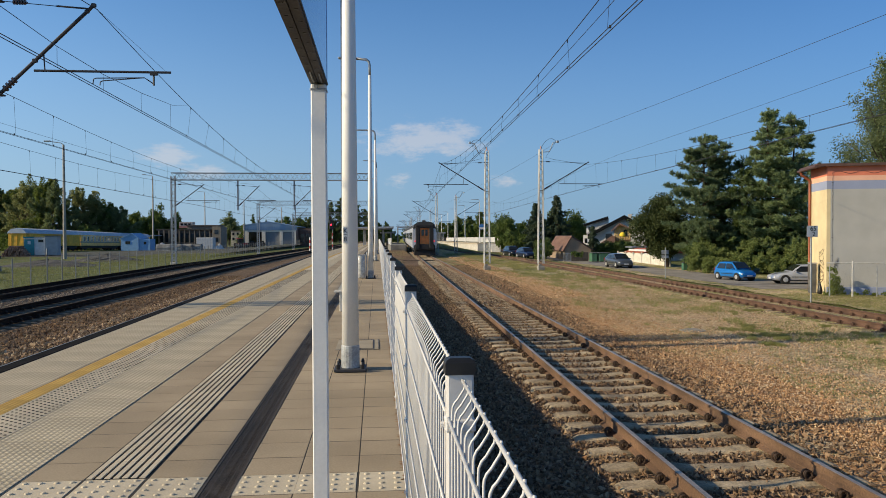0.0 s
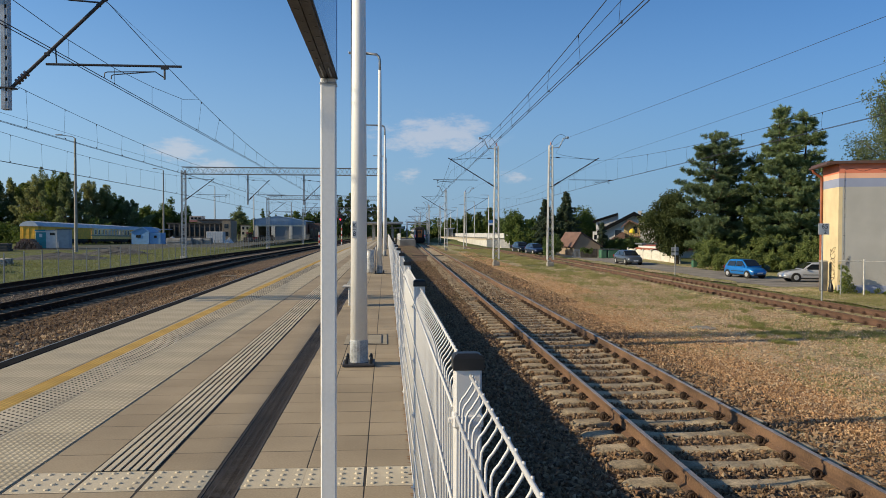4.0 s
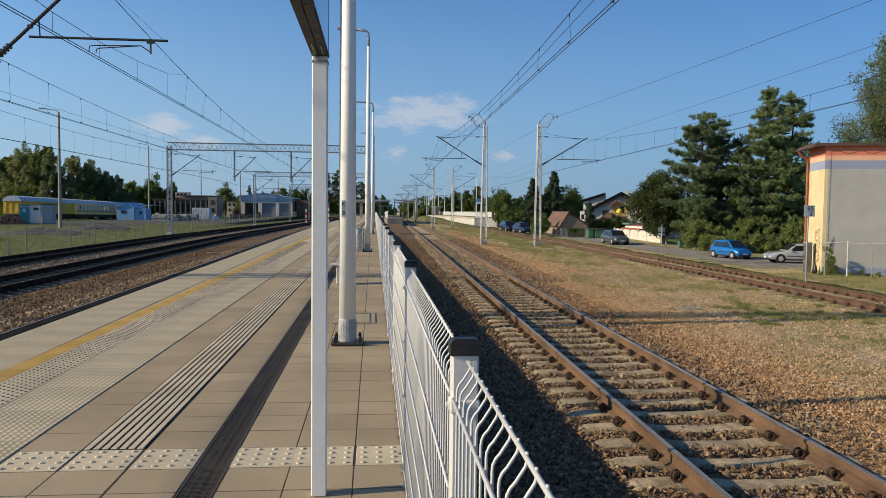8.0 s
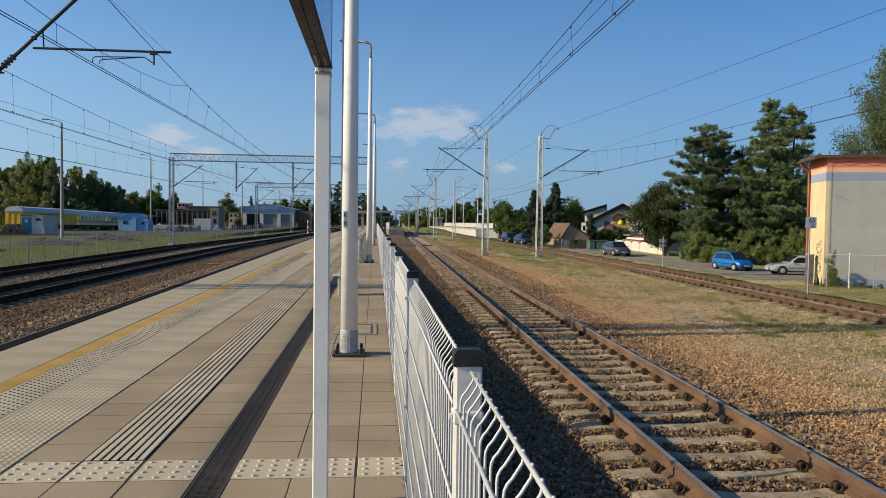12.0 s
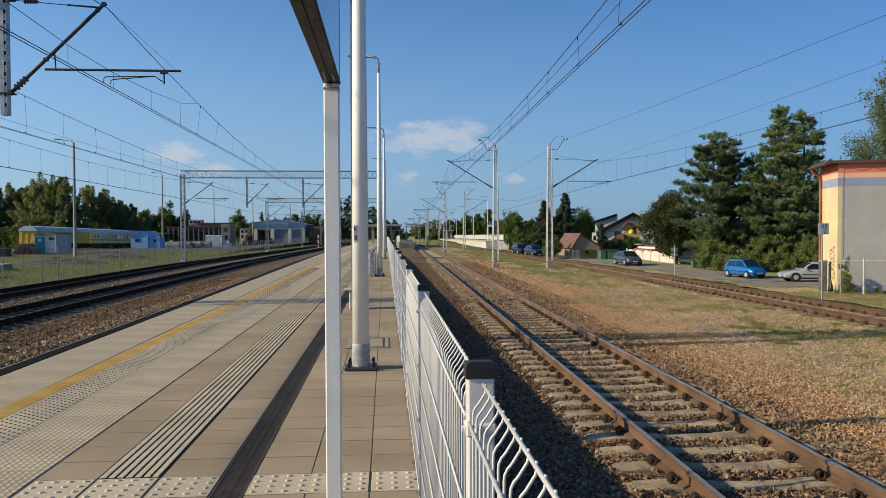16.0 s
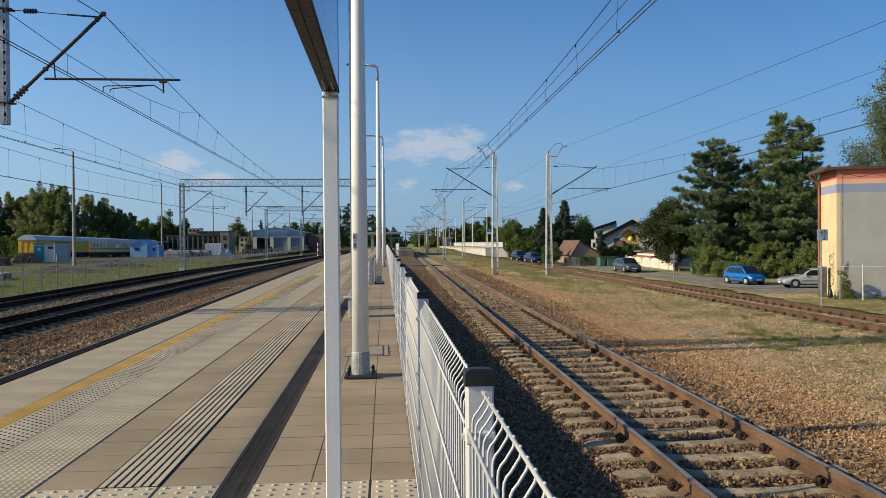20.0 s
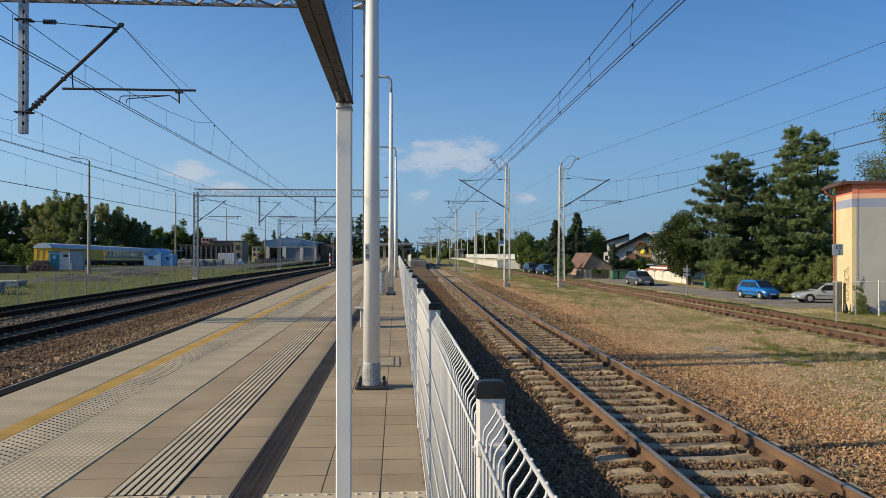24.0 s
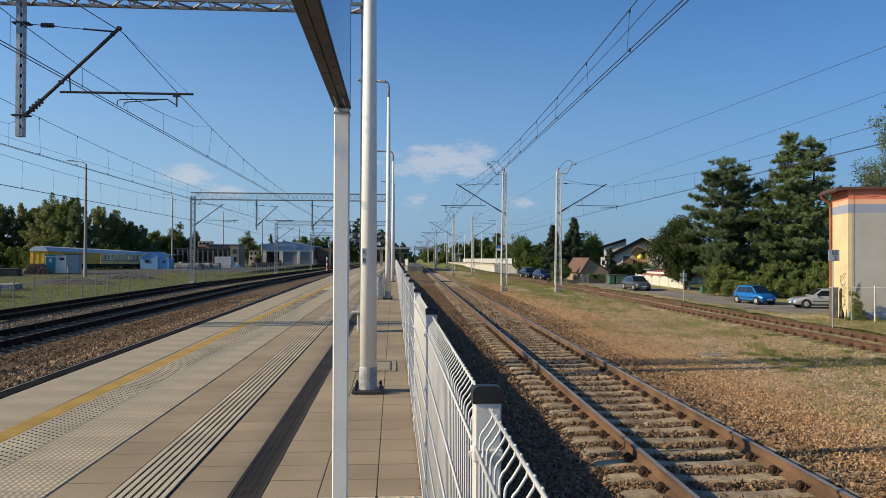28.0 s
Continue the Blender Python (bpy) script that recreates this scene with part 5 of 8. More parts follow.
def car(m, label, L, Wd, Hh, paint, prof, cabin, wheels, rw, group="parked cars", full=True):
    """prof: x and height of the lower body's upper line; cabin: x of screen foot, roof front, roof back, rear glass foot. The nose is at +x."""
    t = thing("car", m, label, "car", group)
    body = Shape()
    rings = []
    for x, top, low, wd in prof:
        w = wd * Wd / 2
        rings.append([(x, -w * 0.86, low), (x, -w * 0.97, low + 0.10), (x, -w, (low + top) * 0.5), (x, -w * 0.985, top - 0.12), (x, -w * 0.90, top - 0.02), (x, -w * 0.6, top + 0.015), (x, 0, top + 0.025),
                      (x, w * 0.6, top + 0.015), (x, w * 0.90, top - 0.02), (x, w * 0.985, top - 0.12), (x, w, (low + top) * 0.5), (x, w * 0.97, low + 0.10), (x, w * 0.86, low)])
    body.loft(rings)
    part("body", body, paint, t, smooth=True)
    a, b, c, d = cabin
    belt = [p[1] for p in prof][len(prof) // 2] - 0.03
    wb, wt = Wd * 0.455, Wd * 0.36
    zr = Hh
    mid = (a + d) / 2 - 0.03

    def wide(z):
        return wb + (wt - wb) * (z - belt) / (zr - belt)

    line = [(a, belt), (a + (b - a) * 0.5, belt + (zr - belt) * 0.56), (b + 0.06, zr - 0.075), (b - 0.14, zr - 0.03), ((b + c) / 2, zr - 0.004), (c + 0.12, zr - 0.035), (c - 0.04, zr - 0.10), (c + (d - c) * 0.6, belt + (zr - belt) * 0.45), (d, belt)]
    shell = Shape().loft([[(x, sy * q * wide(z), z + dz) for sy, q, dz in ((-1, 1.0, -0.10), (-1, 1.0, -0.01), (-1, 0.93, 0.012), (-1, 0.55, 0.026), (1, 0.0, 0.032), (1, 0.55, 0.026), (1, 0.93, 0.012), (1, 1.0, -0.01), (1, 1.0, -0.10))] if i in (0, 8)
                          else [(x, sy * q * (wb if k else 1) * 1.0 if k else sy * q * wide(z), zz) for sy, q, zz, k in ((-1, 1.0, belt - 0.10, 1), (-1, 1.0, z - 0.03, 0), (-1, 0.93, z + 0.006, 0), (-1, 0.55, z + 0.026, 0), (1, 0.0, z + 0.032, 0), (1, 0.55, z + 0.026, 0), (1, 0.93, z + 0.006, 0), (1, 1.0, z - 0.03, 0), (1, 1.0, belt - 0.10, 1))]
                          for i, (x, z) in enumerate(line)], closed=False, caps=False)
    part("roof", shell, paint, t, smooth=True)

    def pane(name, corners, push):
        near = [Vector(p) + Vector(push) for p in corners]
        far = [p - Vector(push) * 1.6 for p in near]
        part(name, Shape().loft([near, far]), glass_car, t, "dark tinted glass")

    zl, zu = belt + 0.05, zr - 0.13
    fa = lambda z: a + (b - a) * (z - belt) / (zr - 0.03 - belt)
    fd = lambda z: d + (c - d) * (z - belt) / (zr - 0.06 - belt)
    pane("windscreen", [(fa(zl), -wide(zl) + 0.07, zl + 0.03), (fa(zl), wide(zl) - 0.07, zl + 0.03), (fa(zu + 0.05), wide(zu) - 0.05, zu + 0.07), (fa(zu + 0.05), -wide(zu) + 0.05, zu + 0.07)], (0.035, 0, 0.035))
    pane("rear_window", [(fd(zl + 0.08), -wide(zl) + 0.10, zl + 0.10), (fd(zl + 0.08), wide(zl) - 0.10, zl + 0.10), (fd(zu), wide(zu) - 0.08, zu + 0.02), (fd(zu), -wide(zu) + 0.08, zu + 0.02)], (-0.045, 0, 0.03))
    for sy in (-1, 1):
        def side(x, z):
            return (x, sy * (wide(z) + 0.004), z)
        pane("front_window", [side(fa(zl) - 0.13, zl), side(mid + 0.05, zl), side(mid + 0.05, zu), side(fa(zu) - 0.10, zu)], (0, sy * 0.012, 0))
        pane("back_window", [side(mid - 0.05, zl), side(fd(zl) + 0.24, zl), side(fd(zu) + 0.16, zu - 0.02), side(mid - 0.05, zu)], (0, sy * 0.012, 0))
        mr = Shape().box((a - 0.28, sy * (Wd / 2 + 0.05), belt + 0.07), (0.12, 0.16, 0.11), b=0.03)
        part("mirror", mr, paint, t)
        part("headlight", Shape().box((L / 2 - 0.22, sy * Wd * 0.36, prof[-2][1] - 0.13), (0.34, Wd * 0.16, 0.14), b=0.04), lamp_clear, t)
        part("tail_light", Shape().box((-L / 2 + 0.05, sy * Wd * 0.41, belt - 0.06), (0.12, Wd * 0.1, 0.26), b=0.03), lamp_red, t)
        for dx in ((a + d) / 2 + 0.05, (a + d) / 2 - 0.85):
            part("door_handle", Shape().box((dx, sy * (Wd / 2 - 0.005), belt - 0.09), (0.16, 0.025, 0.03), b=0.006), paint, t)
        part("sill", Shape().box((0, sy * (Wd / 2 - 0.05), 0.24), (L * 0.5, 0.10, 0.10), b=0.02), black_trim, t)
        part("side_strip", Shape().box((0.0, sy * (Wd / 2 - 0.002), 0.52), (L * 0.42, 0.02, 0.05), b=0.006), black_trim, t)
        for wx in wheels:
            ar = Shape().wheel((wx, sy * (Wd / 2 - 0.13), rw), rw + 0.055, 0.27)
            part("wheel_arch", ar, black_trim, t)
            w = part("wheel", Shape().wheel((wx, sy * (Wd / 2 - 0.095), rw), rw, 0.21), tyre_m, t)
            rim = Shape().wheel((wx, sy * (Wd / 2 + 0.012), rw), rw * 0.60, 0.02, 16)
            for q in range(5):
                an = 2 * math.pi * q / 5
                rim.bar((wx, sy * (Wd / 2 + 0.022), rw), (wx + rw * 0.56 * math.cos(an), sy * (Wd / 2 + 0.022), rw + rw * 0.56 * math.sin(an)), 0.05)
            part("rim", rim, rim_m, w)
    part("grille", Shape().box((L / 2 - 0.06, 0, 0.46), (0.10, Wd * 0.55, 0.20), b=0.03), black_trim, t)
    part("lower_grille", Shape().box((L / 2 - 0.05, 0, 0.28), (0.10, Wd * 0.7, 0.12), b=0.03), black_trim, t)
    part("plate", Shape().box((L / 2 + 0.012, 0, 0.40), (0.02, 0.52, 0.11), b=0.003), plate_m, t)
    part("wiper", Shape().bar((a - 0.02, -0.35, belt + 0.03), (a - 0.12, 0.25, belt + 0.10), 0.02), black_trim, t)
    return t


def paint(name, c, metal=0.35):
    return mat(name, c, 0.28, metal, var=0.06, scale=2, fine=200, bump=0.0, coat=0.8)


small = [(-1.75, 0.62, 0.35, 0.82), (-1.70, 0.86, 0.26, 0.92), (-1.35, 0.95, 0.20, 0.98), (-0.4, 0.92, 0.18, 1.0), (0.5, 0.90, 0.18, 1.0), (0.95, 0.88, 0.20, 0.98), (1.35, 0.80, 0.22, 0.95), (1.66, 0.66, 0.26, 0.86), (1.75, 0.50, 0.32, 0.76)]
hatch = [(-2.2, 0.66, 0.36, 0.82), (-2.12, 0.92, 0.27, 0.92), (-1.7, 0.98, 0.21, 0.98), (-0.5, 0.95, 0.19, 1.0), (0.6, 0.92, 0.19, 1.0), (1.1, 0.90, 0.20, 0.98), (1.7, 0.82, 0.22, 0.95), (2.08, 0.70, 0.26, 0.86), (2.2, 0.52, 0.32, 0.76)]
sedan = [(-2.25, 0.70, 0.36, 0.82), (-2.17, 0.92, 0.27, 0.92), (-1.7, 0.96, 0.21, 0.98), (-0.5, 0.92, 0.19, 1.0), (0.6, 0.90, 0.19, 1.0), (1.0, 0.87, 0.20, 0.98), (1.7, 0.78, 0.22, 0.95), (2.13, 0.66, 0.26, 0.86), (2.25, 0.50, 0.32, 0.76)]


CZ = -0.935


def parked(x, y, rz):
    return pose(*sunk(x, y, CZ), 0, 0, rz)


car(parked(19.36, 39.65, -77), "small bright blue five-door hatchback parked beside the road", 3.5, 1.6, 1.47, paint("paint_blue", (0.012, 0.18, 0.55), 0.2), small, (1.05, 0.35, -1.25, -1.62), (1.12, -1.2), 0.285)
car(parked(21.12, 36.3, 171), "silver saloon car parked beside the yellow building", 4.5, 1.76, 1.43, paint("paint_silver", (0.62, 0.63, 0.65), 0.35), sedan, (0.95, 0.2, -1.0, -1.65), (1.4, -1.35), 0.31)
car(parked(18.2, 56.0, -86), "dark grey hatchback standing on the road edge", 4.37, 1.81, 1.48, paint("paint_grey", (0.095, 0.108, 0.125), 0.3), hatch, (1.15, 0.35, -1.2, -2.0), (1.38, -1.32), 0.32)
car(parked(15.9, 80.0, -80), "dark blue hatchback parked by the hedge", 4.1, 1.75, 1.46, paint("paint_navy", (0.02, 0.035, 0.09), 0.3), hatch, (1.15, 0.35, -1.2, -2.0), (1.3, -1.3), 0.31)
car(parked(15.55, 86.5, -82), "black estate car parked behind a blue one", 4.3, 1.75, 1.52, paint("paint_black", (0.012, 0.014, 0.02), 0.3), hatch, (1.15, 0.35, -1.4, -2.1), (1.35, -1.3), 0.31)


def motions():
    """The train runs straight on, away from the platform, and gathers speed."""
    rows = []
    for i in range(0, 29):
        y = 90.0 + 23.7 * i + 0.45 * i * i
        rows.append((float(i), pose(float(r1(y)) + 0.80, y, RAIL + dip(y), 0, 0, -math.degrees(math.atan(0.0257)))))
    walk(train, rows)


# ---- plants ----
LEAF = {}
for nm, a, b_ in (("oak", (0.062, 0.106, 0.020), (0.144, 0.194, 0.043)), ("dark", (0.065, 0.105, 0.03), (0.14, 0.19, 0.055)), ("pine", (0.100, 0.157, 0.079), (0.21, 0.268, 0.132)),
                  ("spruce", (0.048, 0.076, 0.048), (0.095, 0.128, 0.072)), ("willow", (0.125, 0.165, 0.072), (0.235, 0.28, 0.125)), ("poplar", (0.090, 0.138, 0.026), (0.180, 0.222, 0.054)), ("wood", (0.19, 0.222, 0.085), (0.345, 0.36, 0.15)), ("pine_fresh", (0.145, 0.215, 0.100), (0.29, 0.36, 0.165)), ("olive", (0.040, 0.060, 0.018), (0.088, 0.112, 0.036)), ("shrub", (0.12, 0.175, 0.046), (0.255, 0.30, 0.095)), ("weed", (0.125, 0.185, 0.04), (0.26, 0.30, 0.075))):
    LEAF[nm] = leaf_mat("leaf_" + nm, a, b_, 0.5 if nm in ("wood", "poplar", "willow") else 0.38)
bark = mat("bark", (0.10, 0.075, 0.055), 0.95, var=0.4, scale=6, fine=30, bump=0.6)
bark_pine = mat("bark_pine", (0.085, 0.055, 0.038), 0.95, var=0.4, scale=6, fine=30, bump=0.6)
LEAF_V = [(-0.5, 0, -0.06), (0.0, -0.3, 0.03), (0.5, 0, -0.06), (0.0, 0.3, 0.03)]
LEAF_F = [(0, 1, 2), (0, 2, 3)]


def leaves(name, centres, radii, count, size, material, parent, seed, flat=1.0, shape=None):
    """Leaves in tufts round the twig ends."""
    rng = np.random.default_rng(seed)
    c = np.asarray(centres, float)
    r = np.asarray(radii, float)
    w = r ** 2 / (r ** 2).sum()
    k = rng.choice(len(c), size=count, p=w)
    d = rng.normal(size=(count, 3))
    d /= np.linalg.norm(d, axis=1, keepdims=True)
    rad = r[k] * rng.uniform(0.1, 1.25, count) ** 0.8
    pos = c[k] + d * rad[:, None] * np.array([1, 1, flat])
    sc = size * rng.uniform(0.6, 1.4, count)
    return part(name, scatter_mesh(name, shape or LEAF_V, LEAF_F, pos, sc, material, seed), material, parent)


def sprays(name, centres, ways, lengths, radii, count, size, material, parent, seed, needle=False):
    """Leaves or needles set along shoots; every shoot grows from a centre in its own way."""
    rng = np.random.default_rng(seed)
    c, d = np.array([tuple(p) for p in centres]), np.array([tuple(p) for p in ways])
    d /= np.linalg.norm(d, axis=1, keepdims=True) + 1e-9
    l, r = np.asarray(lengths, float), np.asarray(radii, float)
    k = rng.choice(len(c), size=count, p=l / l.sum())
    q = rng.normal(size=(count, 3))
    q -= d[k] * (q * d[k]).sum(1, keepdims=True)
    q /= np.linalg.norm(q, axis=1, keepdims=True) + 1e-9
    u = rng.uniform(0, 1, count)
    rad = r[k] * np.sqrt(rng.uniform(0, 1, count)) * (1.15 - 0.8 * u)
    foot = c[k] + d[k] * (l[k] * u)[:, None] + q * rad[:, None]
    lean = q * (0.75 if needle else 0.5) + d[k] * 0.7 + rng.normal(size=(count, 3)) * (0.2 if needle else 0.6)
    lean /= np.linalg.norm(lean, axis=1, keepdims=True)
    flat = np.cross(lean, rng.normal(size=(count, 3)))
    flat /= np.linalg.norm(flat, axis=1, keepdims=True) + 1e-9
    h = (size * rng.uniform(0.6, 1.4, count))[:, None]
    w = h * (0.10 if needle else 0.32)
    v = np.stack([foot - flat * w, foot + flat * w, foot + lean * h], 1)
    me = scatter_mesh(name, LEAF_V[:3], [(0, 1, 2)], np.zeros((count, 3)), np.ones(count), material, seed)
    me.vertices.foreach_set("co", v.reshape(-1))
    me.update()
    return part(name, me, material, parent)


def broadleaf(m, label, height, spread, trunk_h, leaf, count, size, seed, name="tree", trunk_r=0.16, low=0.25, n=22, fill=1.0, lean=0.0, spray=0.0, full=0.85):
    """A forked trunk with limbs, and tufts of leaves on an uneven crown."""
    rng = random.Random(seed)
    t = thing(name, m, label, "tree")
    tr = Shape()
    bend = [rng.uniform(-0.15, 0.15) for _ in range(2)]
    top = Vector((bend[0] + lean, bend[1], height * 0.72))
    tr.tube([(0, 0, -0.1), (bend[0] * 0.3, bend[1] * 0.3, trunk_h), top], [trunk_r * 1.25, trunk_r, trunk_r * 0.25], 8)
    cs, rs = [], []
    for i in range(n):
        a = 2 * math.pi * (i * 0.618 + rng.uniform(-0.05, 0.05))
        zz = trunk_h * 0.9 + (height - trunk_h * 0.9) * (i + 0.5) / n
        u = (zz - trunk_h * 0.9) / (height - trunk_h * 0.9)
        reach = spread * math.sin(math.pi * (low + (1 - low) * u) ** full) * rng.uniform(0.7, 1.1)
        reach = max(reach, spread * 0.15)
        tip = Vector((math.cos(a) * reach + lean, math.sin(a) * reach, zz))
        root = Vector((0, 0, trunk_h)).lerp(top, max(0.0, u - 0.25))
        tr.tube([root, root.lerp(tip, 0.5) + Vector((0, 0, 0.15 * reach)), tip], [trunk_r * 0.4, trunk_r * 0.22, 0.012], 5)
        for q in range(5):
            f = rng.uniform(0.35, 1.05)
            p = root.lerp(tip, f) + Vector((rng.gauss(0, 0.16), rng.gauss(0, 0.16), rng.gauss(0.1, 0.16))) * spread * 0.8
            cs.append(p); rs.append(spread * fill * rng.uniform(0.13, 0.27))
    part("trunk", tr, bark, t)
    if spray:
        out = [(Vector(c) - Vector((lean, 0, height * 0.5))).normalized() + Vector((0, 0, spray)) for c in cs]
        sprays("crown", cs, out, [2.0 * r for r in rs], [0.75 * r for r in rs], count, size, leaf, t, seed)
    else:
        leaves("crown", cs, rs, count, size, leaf, t, seed)
    return t


def conifer(m, label, height, spread, leaf, count, size, seed, bare=0.5, whorls=16, droop=0.1, power=0.8, name="conifer_tree", gaps=0.8, r=0.16):
    """A straight stem with whorls of boughs that carry the needles."""
    rng = random.Random(seed)
    t = thing(name, m, label, "tree")
    tr = Shape().tube([(0, 0, -0.1), (0.05, 0.03, height * 0.5), (0, 0, height * 0.98)], [r, r * 0.7, 0.02], 8)
    cs, rs = [], []
    for i in range(whorls):
        u = (i + 0.4) / whorls
        z = bare + (height - bare) * u
        reach = spread * max(0.06, (1 - u) ** power)
        for q in range(6):
            if rng.random() > gaps:
                continue
            a = 2 * math.pi * (q / 6 + i * 0.37) + rng.uniform(-0.3, 0.3)
            L = reach * rng.uniform(0.6, 1.15)
            tip = Vector((math.cos(a) * L, math.sin(a) * L, z - droop * L + rng.uniform(-0.1, 0.2)))
            tr.tube([(0, 0, z), Vector((0, 0, z)).lerp(tip, 0.6) + Vector((0, 0, 0.03)), tip], [0.045, 0.03, 0.008], 4)
            k = max(2, int(L / 0.35))
            for j in range(k):
                f = 0.25 + 0.75 * (j + 0.5) / k
                cs.append(Vector((0, 0, z)).lerp(tip, f) + Vector((rng.gauss(0, 0.08), rng.gauss(0, 0.08), rng.gauss(0.04, 0.06))))
                rs.append((0.20 + 0.10 * rng.random()) * (0.6 + 0.5 * spread / 2.5) * (1.1 - 0.5 * f))
    cs.append(Vector((0, 0, height))); rs.append(0.12)
    part("trunk", tr, bark_pine, t)
    leaves("crown", cs, rs, count, size, leaf, t, seed, 0.7)
    return t


def pine(m, label, height, spread, leaf, count, size, seed, bare=1.0, top=0.5, name="pine_tree"):
    """A pine: boughs at odd heights that turn up at the ends and carry shoots set all round with needles."""
    rng = random.Random(seed)
    t = thing(name, m, label, "tree")
    tr = Shape().tube([(0, 0, -0.1), (0.06, 0.04, height * 0.5), (rng.uniform(-0.2, 0.2), 0, height * 0.97)], [0.17, 0.11, 0.02], 8)
    cs, ds, ls = [], [], []
    n = int((height - bare) / 0.36)
    for i in range(n):
        u = (i + 0.5) / n
        prof = (1 - u) ** top * (0.65 + 0.35 * min(1.0, u * 5)) * (1.0 + 0.14 * math.sin(2.3 * i + seed))
        for q in range(6):
            if rng.random() < 0.24:
                continue
            z = bare + (height - bare) * u + rng.uniform(-0.26, 0.26)
            a = 2 * math.pi * (q + 0.5 * rng.random()) / 6 + 0.7 * i
            L = max(0.22, spread * prof * rng.uniform(0.45, 1.3))
            tip = Vector((math.cos(a) * L, math.sin(a) * L, z + rng.uniform(-0.12, 0.38) * L))
            mid = Vector((0, 0, z)).lerp(tip, 0.6) - Vector((0, 0, 0.10 * L))
            tr.tube([(0, 0, z), mid, tip], [0.04, 0.025, 0.008], 4)
            way = (tip - mid).normalized()
            for j in range(max(6, int(L / 0.075))):
                f = 0.16 + 0.86 * rng.random() ** 0.8
                p = Vector((0, 0, z)).lerp(mid, f / 0.6) if f < 0.6 else mid.lerp(tip, (f - 0.6) / 0.4)
                out = Vector((rng.gauss(0, 1), rng.gauss(0, 1), rng.gauss(0.15, 0.4)))
                cs.append(p + Vector((out.x * 0.15, out.y * 0.15, out.z * 0.045)) * (1.5 - f)); ds.append(way * 1.0 + out * 0.55 + Vector((0, 0, 0.5))); ls.append(rng.uniform(0.18, 0.40))
    for k in range(5):
        cs.append(Vector((0, 0, height - 0.22 * k))); ds.append(Vector((rng.gauss(0, 0.3), rng.gauss(0, 0.3), 1))); ls.append(0.4)
    part("trunk", tr, bark_pine, t)
    sprays("crown", cs, ds, ls, [0.06] * len(cs), count, size, leaf, t, seed, needle=True)
    return t


def thicket(name, m, label, blobs, leaf, count, size, seed, kind="stuff", category="shrubs"):
    """Shrubs or far woods: blobs are (x, y, z, radius)."""
    rng = random.Random(seed)
    cs, rs = [], []
    for x, y, z, r in blobs:
        for _ in range(9):
            d = Vector((rng.gauss(0, 1), rng.gauss(0, 1), rng.gauss(0, 0.8))).normalized() * r * rng.uniform(0.3, 1.0)
            cs.append((x + d.x, y + d.y, max(-0.3, z + d.z))); rs.append(r * rng.uniform(0.25, 0.5))
    ob = leaves(name, cs, rs, count, size, leaf, None, seed)
    ob.matrix_basis = m
    return tagged(ob, label, category, kind=kind)


# ---- right side: road, building, gardens ----
def sunk_sheet(name, x0, x1, y0, y1, z, material, label, skew, ny, wob):
    ob = sheet(name, x0, x1, y0, y1, z, material, label, skew=skew, ny=ny, wob=wob, nx=4)
    for v in ob.data.vertices:
        v.co = sunk(*v.co)
    return ob


sunk_sheet("road", 17.1, 20.5, 33.0, 150, -0.955, M["asphalt"], "worn grey asphalt lane below the railway bank", 0.006, 120, 0.2)
sunk_sheet("road_yard", 18.2, 27.5, 33.6, 39.6, -0.958, M["asphalt"], "worn asphalt parking place beside the building", 0.0, 12, 0.3)
sunk_sheet("road_verge", 20.2, 23.0, 39.5, 150, -0.966, M["field"], "dusty verge with dry grass beside the road", 0.006, 100, 0.4)
sunk_sheet("road_verge_near", 16.15, 17.4, 30.0, 150, -0.966, M["field"], "dusty stony verge between the bank and the road", 0.006, 100, 0.25)
sunk_sheet("ground_yard", 16.15, 27.5, 10.0, 33.4, -0.967, M["field"], "dusty ground with dry grass before the building", 0.0, 30, 0.2)

bw = {k: mat("render_" + k, c, 0.9, var=v, scale=1.2, fine=45, bump=0.12) for k, c, v in (("grey", (0.44, 0.43, 0.40), 0.07), ("yellow", (0.72, 0.585, 0.345), 0.10), ("red", (0.72, 0.22, 0.13), 0.08), ("peach", (0.84, 0.47, 0.32), 0.08), ("blue", (0.30, 0.34, 0.47), 0.06))}
roof_tin = mat("roof_tin", (0.13, 0.07, 0.05), 0.5, 0.2, var=0.2, scale=4)
bld = thing("painted_building", pose(*sunk(18.46, 29.8, -0.97), 0, 0, -15.5) @ Matrix.Scale(low(30), 4), "rendered building with yellow side, grey front and coloured bands", "building")
BL, BD = 9.0, 2.25
for nm, z0, z1, cf, cs_ in (("lower_wall", 0.0, 4.33, "grey", "yellow"), ("blue_band", 4.33, 4.68, "blue", "blue"), ("peach_band", 4.68, 4.88, "peach", "peach"), ("red_band", 4.88, 5.28, "red", "red")):
    part(nm, Shape().box((BL / 2 + 0.075, BD / 2, (z0 + z1) / 2), (BL - 0.15, BD, z1 - z0)), bw[cf], bld)
    part(nm + "_side", Shape().box((0.075, BD / 2, (z0 + z1) / 2), (0.15, BD + 0.004, z1 - z0)), bw[cs_], bld)
rf = Shape().box((BL / 2 - 0.05, BD / 2, 5.33), (BL + 0.7, BD + 0.3, 0.08), b=0.02)
rp = part("roof", rf, roof_tin, bld, "flat brown tin roof with overhang")
part("fascia", Shape().box((BL / 2 - 0.05, -0.16, 5.32), (BL + 0.74, 0.03, 0.12), b=0.005), roof_tin, rp)
